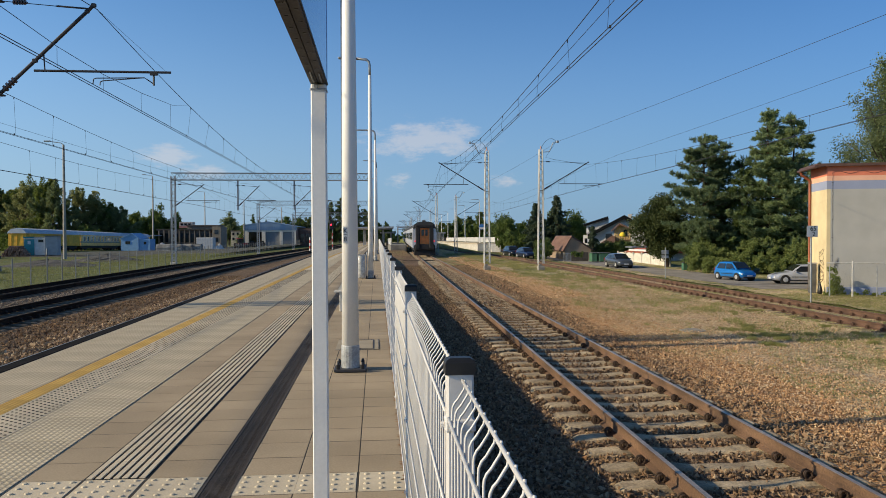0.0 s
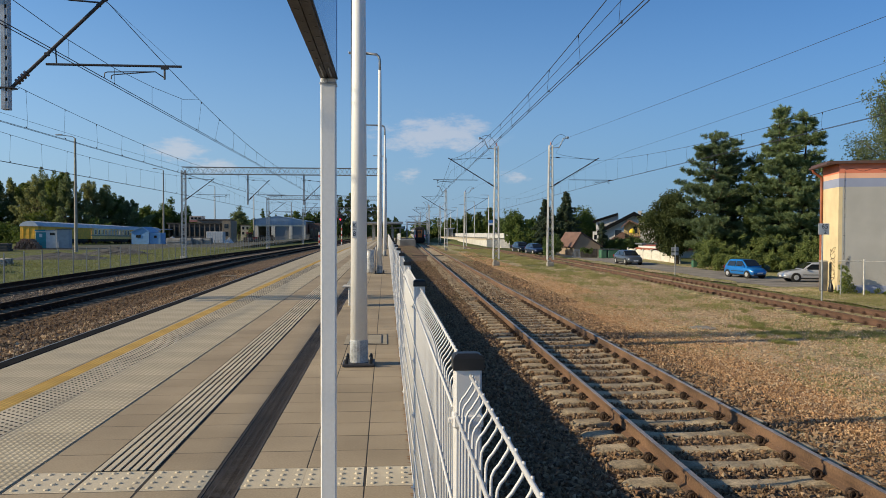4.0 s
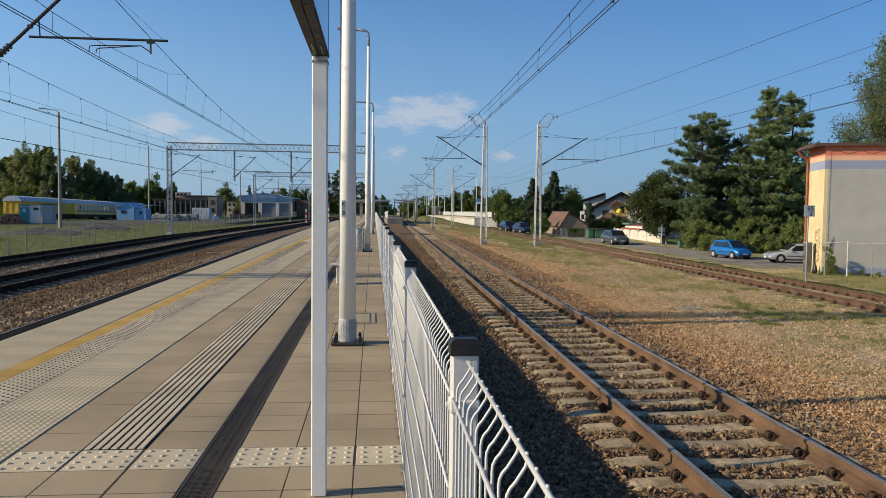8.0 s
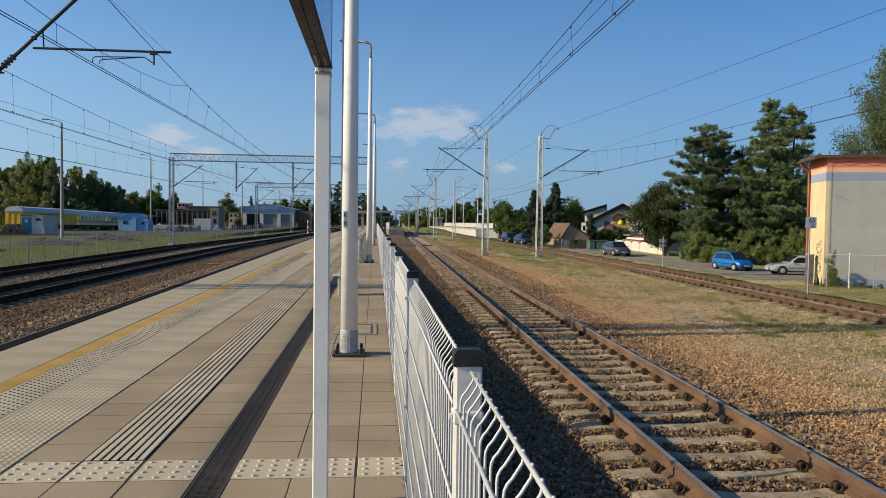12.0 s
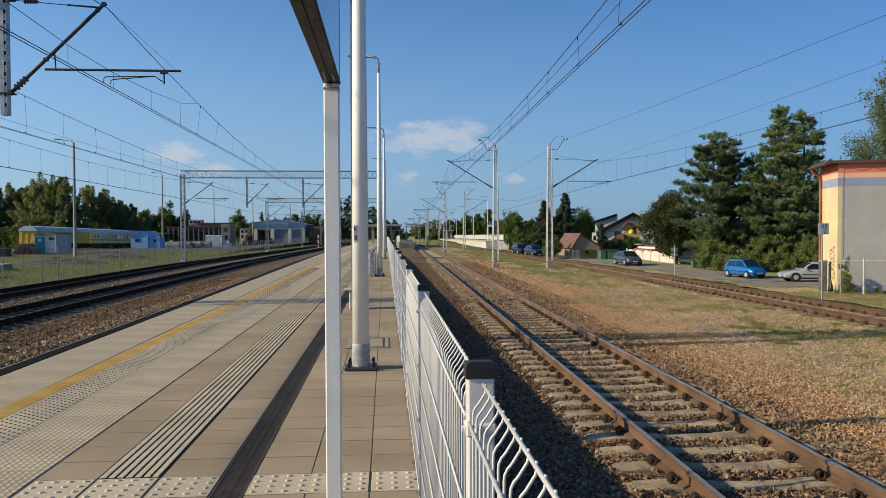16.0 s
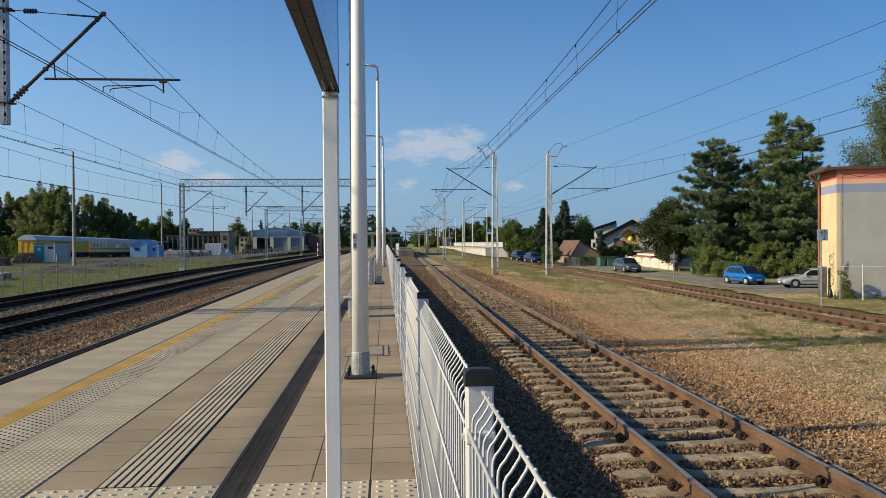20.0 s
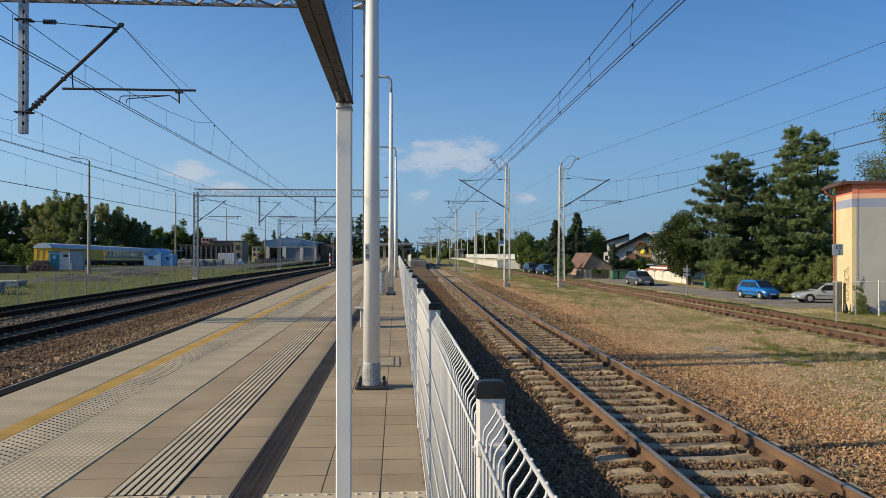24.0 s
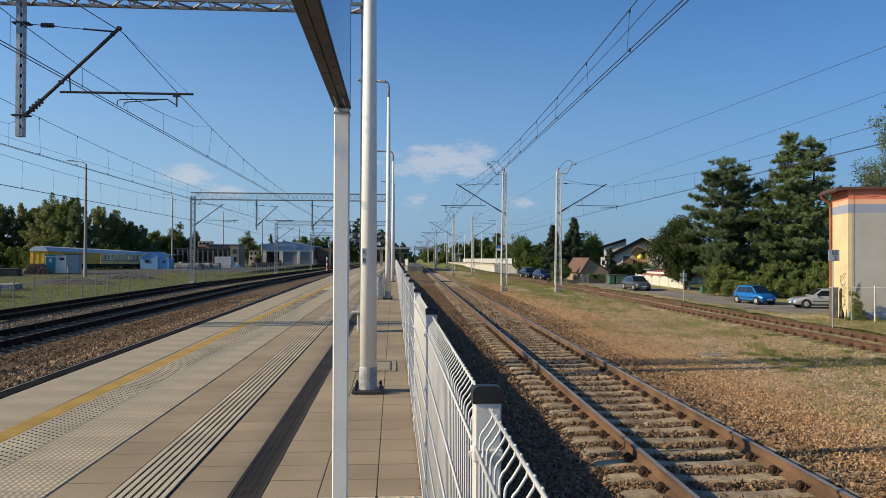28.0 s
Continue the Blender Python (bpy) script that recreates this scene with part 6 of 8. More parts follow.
part("fascia", Shape().box((-0.42, BD / 2, 5.32), (0.03, BD + 0.34, 0.12), b=0.005), roof_tin, rp)
part("gutter", Shape().tube([(-0.47, -0.2, 5.26), (-0.47, BD + 0.2, 5.24)], 0.06, 8), roof_tin, rp)
dp = Shape().tube([(-0.47, BD - 0.15, 5.22), (-0.42, BD - 0.15, 5.08), (-0.1, BD - 0.12, 4.85), (-0.07, BD - 0.1, 4.7), (-0.07, BD - 0.1, 0.1)], 0.055, 8)
part("downpipe", dp, mat("copper_pipe", (0.30, 0.10, 0.05), 0.5, 0.3, var=0.2), bld, "brown metal downpipe")
rng = random.Random(8)
cab = Shape().tube([(0.22 + rng.uniform(-0.012, 0.012), -0.012, 5.0 - 0.14 * i) for i in range(27)], 0.004, 5)
for i in range(5):
    cab.box((0.22, -0.008, 4.6 - 0.75 * i), (0.06, 0.012, 0.010))
cab.tube([(0.22 + 0.10 * i + 0.02 * math.sin(3 * i), -0.012, 5.02 + 0.05 * math.sin(0.7 * i)) for i in range(30)], 0.006, 5)
for k in range(3):
    cab.tube([(0.36 + 0.13 * math.sin(a * 0.63 + k) * (0.4 + 0.12 * k), -0.02, 1.15 + 0.20 * math.cos(a * 0.63) + 0.09 * k) for a in range(11)], 0.004, 5)
part("cable", cab, M["wire"], bld, "loose black cable hanging in loops")
spray = mat("spray_paint", (0.13, 0.10, 0.07), 0.8)
for k in range(9):
    z = 0.5 + 0.16 * k
    gr = Shape().tube([(-0.006, 0.65 + 0.35 * math.sin(1.7 * k + a * 0.9), z + 0.10 * math.cos(a * 1.3 + k)) for a in range(6)], 0.010, 4)
    part("scrawl", gr, spray, bld, "dark spray-paint scrawl")
part("plinth", Shape().box((BL / 2, -0.03, 0.12), (BL, 0.05, 0.4), b=0.01), bw["blue"], bld)

ubox = thing("utility_box", sunk_at(18.43, 30.7, -0.97, -15.5), "weathered grey concrete utility box by the wall", "utility box")
part("housing", Shape().box((-0.03, 0, 0.62), (0.27, 0.30, 1.24), b=0.02), mat("box_grey", (0.115, 0.112, 0.108), 0.9, var=0.25, scale=4), ubox)
part("lid", Shape().box((-0.03, 0, 1.26), (0.31, 0.34, 0.05), b=0.012), M["concrete"], ubox)
part("hatch", Shape().box((-0.03, -0.155, 0.7), (0.2, 0.02, 0.7), b=0.006), mat("box_hatch", (0.12, 0.12, 0.115), 0.8, var=0.3), ubox)
bag = thing("rubbish_bag", sunk_at(18.28, 29.95, -0.97) @ Matrix.Scale(0.62, 4), "black rubbish bag leaning on the yellow wall", "bag")
part("sack", Shape().loft([[(r_ * math.cos(a) * 0.8, r_ * math.sin(a), z) for a in (2 * math.pi * q / 12 for q in range(12))] for r_, z in ((0.14, 0.0), (0.20, 0.1), (0.19, 0.3), (0.12, 0.55), (0.05, 0.7), (0.08, 0.78))]), M["cap_black"], bag, smooth=True)

rail_f = thing("pipe_fence", Matrix.Translation((0, 0, EYE_H)) @ Matrix.Scale(low(30), 4) @ Matrix.Translation((0, 0, -EYE_H)), "white pipe railing with wire mesh before the building", "fence")
wr = mat("old_white", (0.62, 0.60, 0.55), 0.7, var=0.2, scale=5)
fp0, fdir = Vector((17.75, 28.6, -0.95)), Vector((0.975, -0.22, 0))
part("rail", Shape().tube([fp0 + Vector((0, 0, 1.33)), fp0 + fdir * 8 + Vector((0, 0, 1.30))], 0.02, 8), wr, rail_f)
for k in range(5):
    p = fp0 + fdir * (0.95 + 1.75 * k)
    part("post", Shape().box((p.x, p.y, -0.25), (0.05, 0.05, 1.42), b=0.006), wr, rail_f)
    q = fp0 + fdir * (0.1 + 1.75 * k)
    part("thin_post", Shape().tube([(q.x, q.y, -0.95), (q.x, q.y, 0.25)], 0.02, 6), M["galv"], rail_f)
ms = Shape()
for k in range(70):
    p = fp0 + fdir * (0.1 * k)
    ms.tube([p + Vector((0, 0, 0.15)), p + fdir * 0.55 + Vector((0, 0, 1.25))], 0.0022, 3)
    ms.tube([p + fdir * 0.55 + Vector((0, 0, 0.15)), p + Vector((0, 0, 1.25))], 0.0022, 3)
tagged(part("wire_mesh", ms, M["galv"], rail_f), kind="stuff")

km = thing("distance_sign", pose(15.62, 26.1, -0.95, 0, 0, -2), "grey kilometre sign reading 65 over 2 on a thin post", "sign post")
part("post", Shape().tube([(0, 0.03, 0), (0, 0.03, 2.7)], 0.028, 8), M["galv_light"], km)
part("plate", Shape().box((0.03, 0, 2.57), (0.40, 0.012, 0.40), b=0.004), mat("sign_white", (0.52, 0.54, 0.56), 0.6, var=0.1), km)
letters("65", 0.24, pose(0.06, -0.008, 2.585, 90, 0, 0), M["cap_black"], km)
letters("2", 0.22, pose(0.08, -0.008, 2.395, 90, 0, 0), M["cap_black"], km)
part("bracket", Shape().box((0, 0.015, 2.57), (0.1, 0.03, 0.06), b=0.004), M["galv"], km)

rs_ = thing("road_sign", sunk_at(16.35, 41.9, -0.97), "small road sign seen from behind on a thin grey post", "sign post")
part("post", Shape().tube([(0, 0, 0), (0, 0, 1.75)], 0.026, 8), M["galv_light"], rs_)
part("plate", Shape().box((0.0, 0.04, 1.48), (0.42, 0.012, 0.24), b=0.004), M["galv_light"], rs_)
part("plate", Shape().box((0.0, 0.04, 1.22), (0.42, 0.012, 0.16), b=0.004), M["galv_light"], rs_)

# concrete garden fence with arched panels
gf = thing("garden_fence", sunk_at(22.6, 57.0, -1.0, 91) @ Matrix.Scale(0.82, 4, (0, 0, 1)), "pale concrete garden fence with arched ornamental panels", "fence")
pale = mat("pale_concrete", (0.64, 0.615, 0.54), 0.9, var=0.15, scale=3)
pan = Shape().box((1.0, 0, 0.45), (1.86, 0.05, 0.86), b=0.01)
pan.prism([(0.07 + 0.133 * i, 0.88 + 0.26 * abs(math.cos(math.pi * (i - 7) / 14)) ** 0.6 * (1 if 0 < i < 14 else 0.2)) for i in range(15)] + [(1.93, 0.86), (0.07, 0.86)], "y", -0.025, 0.025)
pan_me = pan.mesh("fence_panel", pale)
post_me = Shape().box((0, 0, 0.6), (0.13, 0.13, 1.22), b=0.02).mesh("fence_post", pale)
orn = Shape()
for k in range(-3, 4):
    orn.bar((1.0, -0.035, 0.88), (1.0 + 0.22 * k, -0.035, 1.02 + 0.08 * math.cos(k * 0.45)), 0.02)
# darker copy of the panel concrete: shade in the relief put into colour
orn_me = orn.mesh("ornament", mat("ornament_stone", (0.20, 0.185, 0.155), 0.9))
for k in range(6):
    q = piece("fence_panel", pan_me, gf, (2.0 * k, 0, 0))
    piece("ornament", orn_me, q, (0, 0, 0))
    piece("fence_post", post_me, gf, (2.0 * k, 0, 0))
piece("fence_post", post_me, gf, (12.0, 0, 0))

wood_dark = mat("fence_wood", (0.10, 0.085, 0.07), 0.9, var=0.3)
green_m = mat("green_tin", (0.06, 0.17, 0.10), 0.6, var=0.2, scale=2)
hedge_f = thing("board_fence", Matrix.Translation((0, 0, EYE_H)) @ Matrix.Scale(low(69), 4) @ Matrix.Translation((0, 0, -EYE_H)), "dark board fence at the garden edge", "fence")
for k in range(8):
    part("board", Shape().box((18.15 + 0.2 * k, 69.4, -0.55), (0.19, 0.04, 0.86), b=0.008), wood_dark, hedge_f)
gate = thing("garden_gate", Matrix.Translation((0, 0, EYE_H)) @ Matrix.Scale(low(69), 4) @ Matrix.Translation((0, 0, -EYE_H)), "grey steel garden gate", "gate")
for k in range(7):
    part("slat", Shape().box((17.35 + 0.12 * k, 69.4, -0.55), (0.05, 0.03, 0.80)), M["galv"], gate)
for z in (-0.85, -0.25):
    part("crossbar", Shape().box((17.71, 69.43, z), (0.84, 0.03, 0.05)), M["galv"], gate)
bins = thing("waste_container", sunk_at(20.35, 68.4, -1.0), "green metal waste containers beside the road", "container")
for k, w in ((0, 0.55), (0.93, 1.05)):
    b_ = part("tub", Shape().box((k - 0.5, 0, 0.42), (w, 0.8, 0.78), b=0.06), green_m, bins)
    part("lid", Shape().box((k - 0.5, 0, 0.85), (w + 0.05, 0.86, 0.08), b=0.03), mat("bin_lid", (0.10, 0.11, 0.10), 0.6) if k == 0 else bpy.data.materials["bin_lid"], b_)
dust = thing("litter_bin", sunk_at(21.3, 51.1, -0.97), "small green litter bin on the verge", "bin")
part("tub", Shape().box((0, 0, 0.25), (0.32, 0.3, 0.5), b=0.04), green_m, dust)
part("rim", Shape().box((0, 0, 0.52), (0.36, 0.34, 0.05), b=0.02), M["dark_steel"], dust)

# garage with a steep tiled roof
tile_roof = mat("tile_roof", (0.175, 0.098, 0.07), 0.8, var=0.25, scale=2, fine=12, bump=0.4)
gar = thing("garage", Matrix.Translation((0, 0, EYE_H)) @ Matrix.Scale(low(78), 4) @ Matrix.Translation((0, 0, -EYE_H)), "low brown garage with a reddish pitched roof", "garage")
gw = Shape().prism([(18.82, -1.0), (21.5, -1.0), (21.5, 0.05), (19.54, 1.26), (18.82, 0.0)], "y", 75.0, 81.5)
part("wall", gw, mat("garage_wall", (0.30, 0.23, 0.165), 0.9, var=0.1, scale=2), gar)
gr_ = Shape()
gr_.prism([(18.66, -0.17), (18.58, -0.10), (19.54, 1.41), (19.59, 1.31)], "y", 74.85, 81.7)
part("roof_slope", gr_, tile_roof, gar)
gr_ = Shape()
gr_.prism([(19.52, 1.33), (19.54, 1.43), (21.72, 0.06), (21.64, -0.03)], "y", 74.85, 81.7)
part("roof_slope", gr_, mat("roof_edge_dark", (0.05, 0.04, 0.04), 0.7), gar)

# house with a dark roof and a balcony
hs_grey = mat("house_grey", (0.50, 0.485, 0.465), 0.9, var=0.08)
hs_white = mat("house_white", (0.72, 0.70, 0.66), 0.9, var=0.06)
roof_dark = mat("roof_dark", (0.009, 0.010, 0.012), 0.95, var=0.25, fine=15, bump=0.3, spec=0.1)
hou = thing("house", pose(44, 140, 0, 0, 0, -17) @ pose(-44, 0, 0), "two-storey grey and white house with a dark pitched roof", "house")
part("gable_wall", Shape().prism([(40.3, -1.9), (50.2, -1.9), (50.2, 2.6), (46.43, 4.75), (40.3, 1.55)], "y", 0.0, 9.0), hs_grey, hou)
part("roof_slope", Shape().prism([(39.75, 0.85), (39.7, 1.55), (46.43, 5.13), (46.43, 4.4)], "y", -0.8, 9.6), roof_dark, hou)
part("roof_slope", Shape().prism([(46.43, 4.4), (46.43, 5.13), (51.4, 2.4), (51.3, 1.75)], "y", -0.8, 9.6), roof_dark, hou)
dorm = part("dormer", Shape().prism([(39.5, 1.2), (43.6, 3.3), (43.6, 4.7), (39.5, 3.35)], "y", 1.2, 7.4), hs_grey, hou)
part("dormer_roof", Shape().prism([(38.95, 3.05), (38.9, 3.5), (43.5, 4.98), (43.5, 4.5)], "y", 0.7, 7.9), roof_dark, dorm)
part("dormer_front", Shape().prism([(39.45, 1.75), (40.75, 2.42), (40.75, 3.62), (39.45, 3.2)], "y", 1.12, 1.2), hs_white, dorm)
part("dormer_window", Shape().box((40.1, 1.09, 2.65), (0.55, 0.05, 0.6), b=0.01), glass_dark, dorm)
bay = part("bay", Shape().box((39.9, 0.6, -0.2), (2.0, 2.2, 3.2), b=0.03), hs_white, hou)
for x in (39.4, 40.3):
    part("window", Shape().box((x, -0.52, 0.35), (0.5, 0.05, 0.9), b=0.01), glass_dark, bay)
win = part("window", Shape().box((43.6, -0.02, 1.1), (1.2, 0.06, 1.2), b=0.01), glass_dark, hou)
part("window_frame", Shape().box((43.6, -0.01, 1.1), (1.4, 0.04, 1.4), b=0.01), hs_white, win)
part("roof_window", Shape().prism([(41.8, 2.72), (41.8, 2.80), (42.8, 3.33), (42.8, 3.25)], "y", -0.4, 0.6), glass_dark, hou)
part("chimney", Shape().box((47.6, 4.0, 4.9), (0.7, 0.7, 1.0), b=0.03), hs_grey, hou)
h2 = thing("house", pose(42, 128, 0, 0, 0, -17) @ pose(-42, 0, 0), "yellow house with a brown tiled roof and a balcony", "house")
part("wall", Shape().prism([(40.95, -1.9), (43.6, -1.9), (43.6, 2.35), (41.8, 3.2), (40.95, 2.4)], "y", 0, 6), mat("house_wood", (0.52, 0.37, 0.17), 0.9), h2)
part("roof_slope", Shape().prism([(40.45, 2.05), (40.4, 2.28), (41.74, 3.5), (41.74, 3.22)], "y", -0.8, 6.5), tile_roof, h2)
part("roof_slope", Shape().prism([(41.74, 3.22), (41.74, 3.5), (44.2, 2.3), (44.1, 2.05)], "y", -0.8, 6.5), tile_roof, h2)
bal = part("balcony", Shape().box((42.3, -0.75, 0.55), (2.7, 1.5, 0.16), b=0.02), tile_roof, h2)
for k in range(10):
    part("baluster", Shape().box((41.05 + 0.28 * k, -1.45, 0.98), (0.06, 0.05, 0.75)), wood_dark, bal)
part("handrail", Shape().box((42.3, -1.45, 1.38), (2.7, 0.08, 0.07), b=0.01), wood_dark, bal)
part("window", Shape().box((42.75, -0.03, 1.75), (0.6, 0.06, 1.1), b=0.01), glass_dark, h2)
part("lower_roof", Shape().prism([(38.3, -0.1), (40.6, 1.35), (41.0, 1.2), (41.0, 0.1)], "y", -2.0, 1.0), tile_roof, h2)
part("lower_wall", Shape().box((39.9, -0.4, -0.95), (2.2, 2.6, 1.7)), hs_grey, h2)
um = thing("parasol", pose(41.75, 126.9, 0.63, 14, 8, 0), "yellow parasol open on the balcony", "parasol")
part("canopy", Shape().loft([[(r_ * math.cos(a), r_ * math.sin(a), z) for a in (2 * math.pi * q / 12 for q in range(12))] for r_, z in ((0.55, 0.62), (0.53, 0.80), (0.36, 1.18), (0.03, 1.38))]), mat("parasol_yellow", (0.85, 0.58, 0.04), 0.8, var=0.05), um, smooth=True)
part("pole", Shape().tube([(0, 0, 0), (0, 0, 1.38)], 0.03, 6), M["galv"], um)
h3 = thing("bungalow", Matrix.Translation((0, 0, EYE_H)) @ Matrix.Scale(low(72), 4) @ Matrix.Translation((0, 0, -EYE_H)), "low house with an orange-red roof behind the fence", "house")
part("wall", Shape().box((28.1, 73, -0.75), (5.0, 5.0, 1.6)), hs_white, h3)
part("roof", Shape().prism([(25.3, -0.3), (25.3, -0.2), (28.1, 0.55), (30.9, -0.2), (30.9, -0.3)], "y", 70, 76), mat("roof_orange", (0.36, 0.10, 0.05), 0.8, var=0.2, fine=15), h3)
part("shed_roof", Shape().box((25.7, 69.3, 0.35), (4.4, 2.0, 0.12), m=None), mat("tin_grey", (0.16, 0.18, 0.21), 0.6, var=0.15), h3)
part("chimney", Shape().box((27.9, 71.0, 0.7), (0.4, 0.4, 0.6)), hs_white, h3)

# trees on the right
G = -0.98
broadleaf(sunk_at(22.15, 56.5), "broad dark-leaved tree with a leaning trunk", 5.15, 2.05, 1.3, LEAF["olive"], 56000, 0.15, 11, trunk_r=0.15, low=0.12, n=40, fill=1.15, lean=-0.35, full=1.35)
pine(sunk_at(22.4, 50.5), "tall ragged pine with an open crown", 9.0, 2.45, LEAF["pine"], 125000, 0.17, 12, 0.8, 0.30)
pine(sunk_at(23.9, 51.5), "shorter bushy pine behind a tall one", 7.4, 2.3, LEAF["dark"], 40000, 0.2, 13, 0.3, 0.5)
pine(sunk_at(25.85, 48.2), "tall dense pine with a spire top", 10.4, 2.5, LEAF["pine_fresh"], 125000, 0.17, 14, 0.6, 0.80)
pine(sunk_at(26.95, 47.4), "tall dense pine with a rounded head", 10.0, 2.3, LEAF["pine_fresh"], 125000, 0.17, 15, 0.6, 0.5)
pine(sunk_at(24.7, 49.6), "slender dark pine between two tall ones", 7.4, 2.2, LEAF["dark"], 40000, 0.2, 16, 0.4, 0.5)
broadleaf(sunk_at(31.9, 44.5), "tall pale-leaved willow behind the building", 13.2, 3.4, 3.0, LEAF["willow"], 60000, 0.13, 17, trunk_r=0.3, n=60, fill=1.0)
bank = [(20.5 + 0.30 * i, 47.8 - 0.175 * i + 0.45 * math.sin(i * 2.1), 0.40 + 0.30 * abs(math.sin(i * 1.3)), 0.50 + 0.20 * math.sin(i * 2.9)) for i in range(28)]
bank += [(20.7 + 0.26 * i, 48.3 - 0.155 * i + 0.4 * math.sin(i * 3.3), 1.05 + 0.35 * math.sin(i * 1.7) + 0.2 * math.sin(i * 0.6), 0.42 + 0.2 * math.sin(i * 2.3)) for i in range(32)]
bank += [(21.2 + 0.36 * i, 48.6 - 0.21 * i, 1.75 + 0.40 * math.sin(i * 2.7), 0.30 + 0.12 * math.sin(i * 1.9)) for i in range(22)]
thicket("shrubs", Matrix.Translation((0, 0, EYE_H)) @ Matrix.Scale(low(48), 4) @ Matrix.Translation((0, 0, -EYE_H)) @ pose(0, 0, G), "dense green shrubs under the pines", bank, LEAF["shrub"], 62000, 0.10, 21)
thicket("shrubs", Matrix.Translation((0, 0, EYE_H)) @ Matrix.Scale(low(48), 4) @ Matrix.Translation((0, 0, -EYE_H)) @ pose(0, 0, G), "dark undergrowth behind the shrubs", [(22.3 + 0.75 * i, 49.8 - 0.3 * i, 1.5 + 0.4 * math.sin(i * 2.3), 1.3) for i in range(9)], LEAF["dark"], 16000, 0.16, 22)
for i, (x, y, h, w, sd) in enumerate(((20.6, 100, 6.6, 2.3, 31), (23.3, 100, 7.6, 2.6, 32))):
    conifer(sunk_at(x * 1.03, y), "dense dark spruce beside the gardens", h, w * 1.3, LEAF["spruce"], 14000, 0.26, sd, bare=0.3, whorls=17, droop=0.25, power=0.8, name="spruce_tree", gaps=0.95)
conifer(sunk_at(24.3, 84), "small conical thuja beside the house", 3.4, 0.9, LEAF["spruce"], 5000, 0.16, 33, bare=0.1, whorls=10, droop=0.1, power=0.8, name="thuja")
thicket("hedge", Matrix.Translation((0, 0, EYE_H)) @ Matrix.Scale(low(84), 4) @ Matrix.Translation((0, 0, -EYE_H)) @ pose(0, 0, -1.1), "clipped green hedge before the houses", [(24.9 + 0.48 * i, 84.5, 0.9 + 0.1 * (i % 2), 0.95) for i in range(9)], LEAF["dark"], 16000, 0.15, 34)
thicket("hedge", Matrix.Translation((0, 0, EYE_H)) @ Matrix.Scale(low(84), 4) @ Matrix.Translation((0, 0, -EYE_H)) @ pose(0, 0, -1.1), "leafy shrubs beside the garage", [(16.6 + 0.3 * i, 74 + 1.8 * i, 0.8 + 0.3 * (i % 3), 1.0) for i in range(4)] + [(18.55, 70.2, 0.7, 0.42), (19.1, 70.2, 0.75, 0.42)], LEAF["dark"], 11000, 0.15, 35)
for i, (x, y, h, w) in enumerate(((17.9, 100, 1.8, 1.2), (18.6, 108, 2.1, 1.4), (19.4, 110, 2.5, 1.7), (21.5, 106, 2.9, 1.9), (28.0, 118, 5.6, 2.8), (31.5, 120, 5.9, 2.8), (33.5, 125, 5.0, 2.6), (21.0, 122, 4.8, 2.4))):
    broadleaf(sunk_at(x, y), "round-headed garden tree with full green crown", h, w, 0.9, LEAF["oak" if i % 2 else "poplar"], 6000, 0.28, 40 + i)
broadleaf(sunk_at(22.0, 134), "garden tree behind the hedge", 5.5, 3.0, 1.0, LEAF["dark"], 5000, 0.3, 52)

# second platform beyond the rusty track
p2 = thing("far_platform", pose(0, 0, -0.9), "pale concrete platform with a white fence", "platform", kind="structure")
def p2_top(y):
    return 0.82 - 0.0042 * (y - 142.0)


def p2_run(x0, x1, d0, d1):
    return Shape().loft([[(x0, y, p2_top(y) + d0), (x1, y, p2_top(y) + d0), (x1, y, p2_top(y) + d1), (x0, y, p2_top(y) + d1)] for y in (142.0, 330.0)])


part("platform_wall", p2_run(19.0, 22.6, -1.9, -0.16), M["concrete_light"], p2)
part("platform_top", p2_run(18.86, 22.7, -0.16, 0.0), M["tile_pale"], p2)
wf_m = mat("white_panel", (0.66, 0.66, 0.64), 0.7, var=0.06)
rail_m = mat("rail_panel", (0.50, 0.51, 0.50), 0.7, var=0.06)
for k in range(45):
    y = 145.5 + 4.0 * k
    fp_ = part("fence_panel", Shape().box((22.5, y, p2_top(y) + 0.62), (0.05, 3.8, 0.9)), rail_m, p2)
    part("panel_rail", Shape().box((22.5, y, p2_top(y) + 1.13), (0.07, 4.0, 0.07)), wf_m, fp_)
    part("panel_post", Shape().box((22.5, y - 1.97, p2_top(y) + 0.58), (0.08, 0.08, 1.16)), wf_m, fp_)
part("ramp", Shape().prism([(138.6, -0.75), (142, -0.75), (142, 0.75)], "x", 21.2, 22.7), M["concrete_light"], p2)
for k in range(6):
    part("rail_post", Shape().tube([(22.75, 141.9 - 0.65 * k, -0.7), (22.75, 141.9 - 0.65 * k, 1.75 - 0.27 * k)], 0.03, 5), wf_m, p2)
part("rail", Shape().tube([(22.75, 141.9, 1.75), (22.75, 138.65, 0.4)], 0.03, 5), wf_m, p2)
part("rail", Shape().tube([(22.75, 141.9, 1.3), (22.75, 138.65, -0.05)], 0.03, 5), wf_m, p2)
for k in range(7):
    part("rail_post", Shape().tube([(19.1 + 0.33 * k, 142.1, 0.8), (19.1 + 0.33 * k, 142.1, 1.85)], 0.025, 5), wf_m, p2)
part("rail", Shape().tube([(19.1, 142.1, 1.85), (21.1, 142.1, 1.85)], 0.03, 5), wf_m, p2)
far_lamp = thing("street_lamp", pose(22.2, 190, p2_top(190) - 0.9), "slim white lamp post with a bent arm", "lamp post", "far platform lamps")
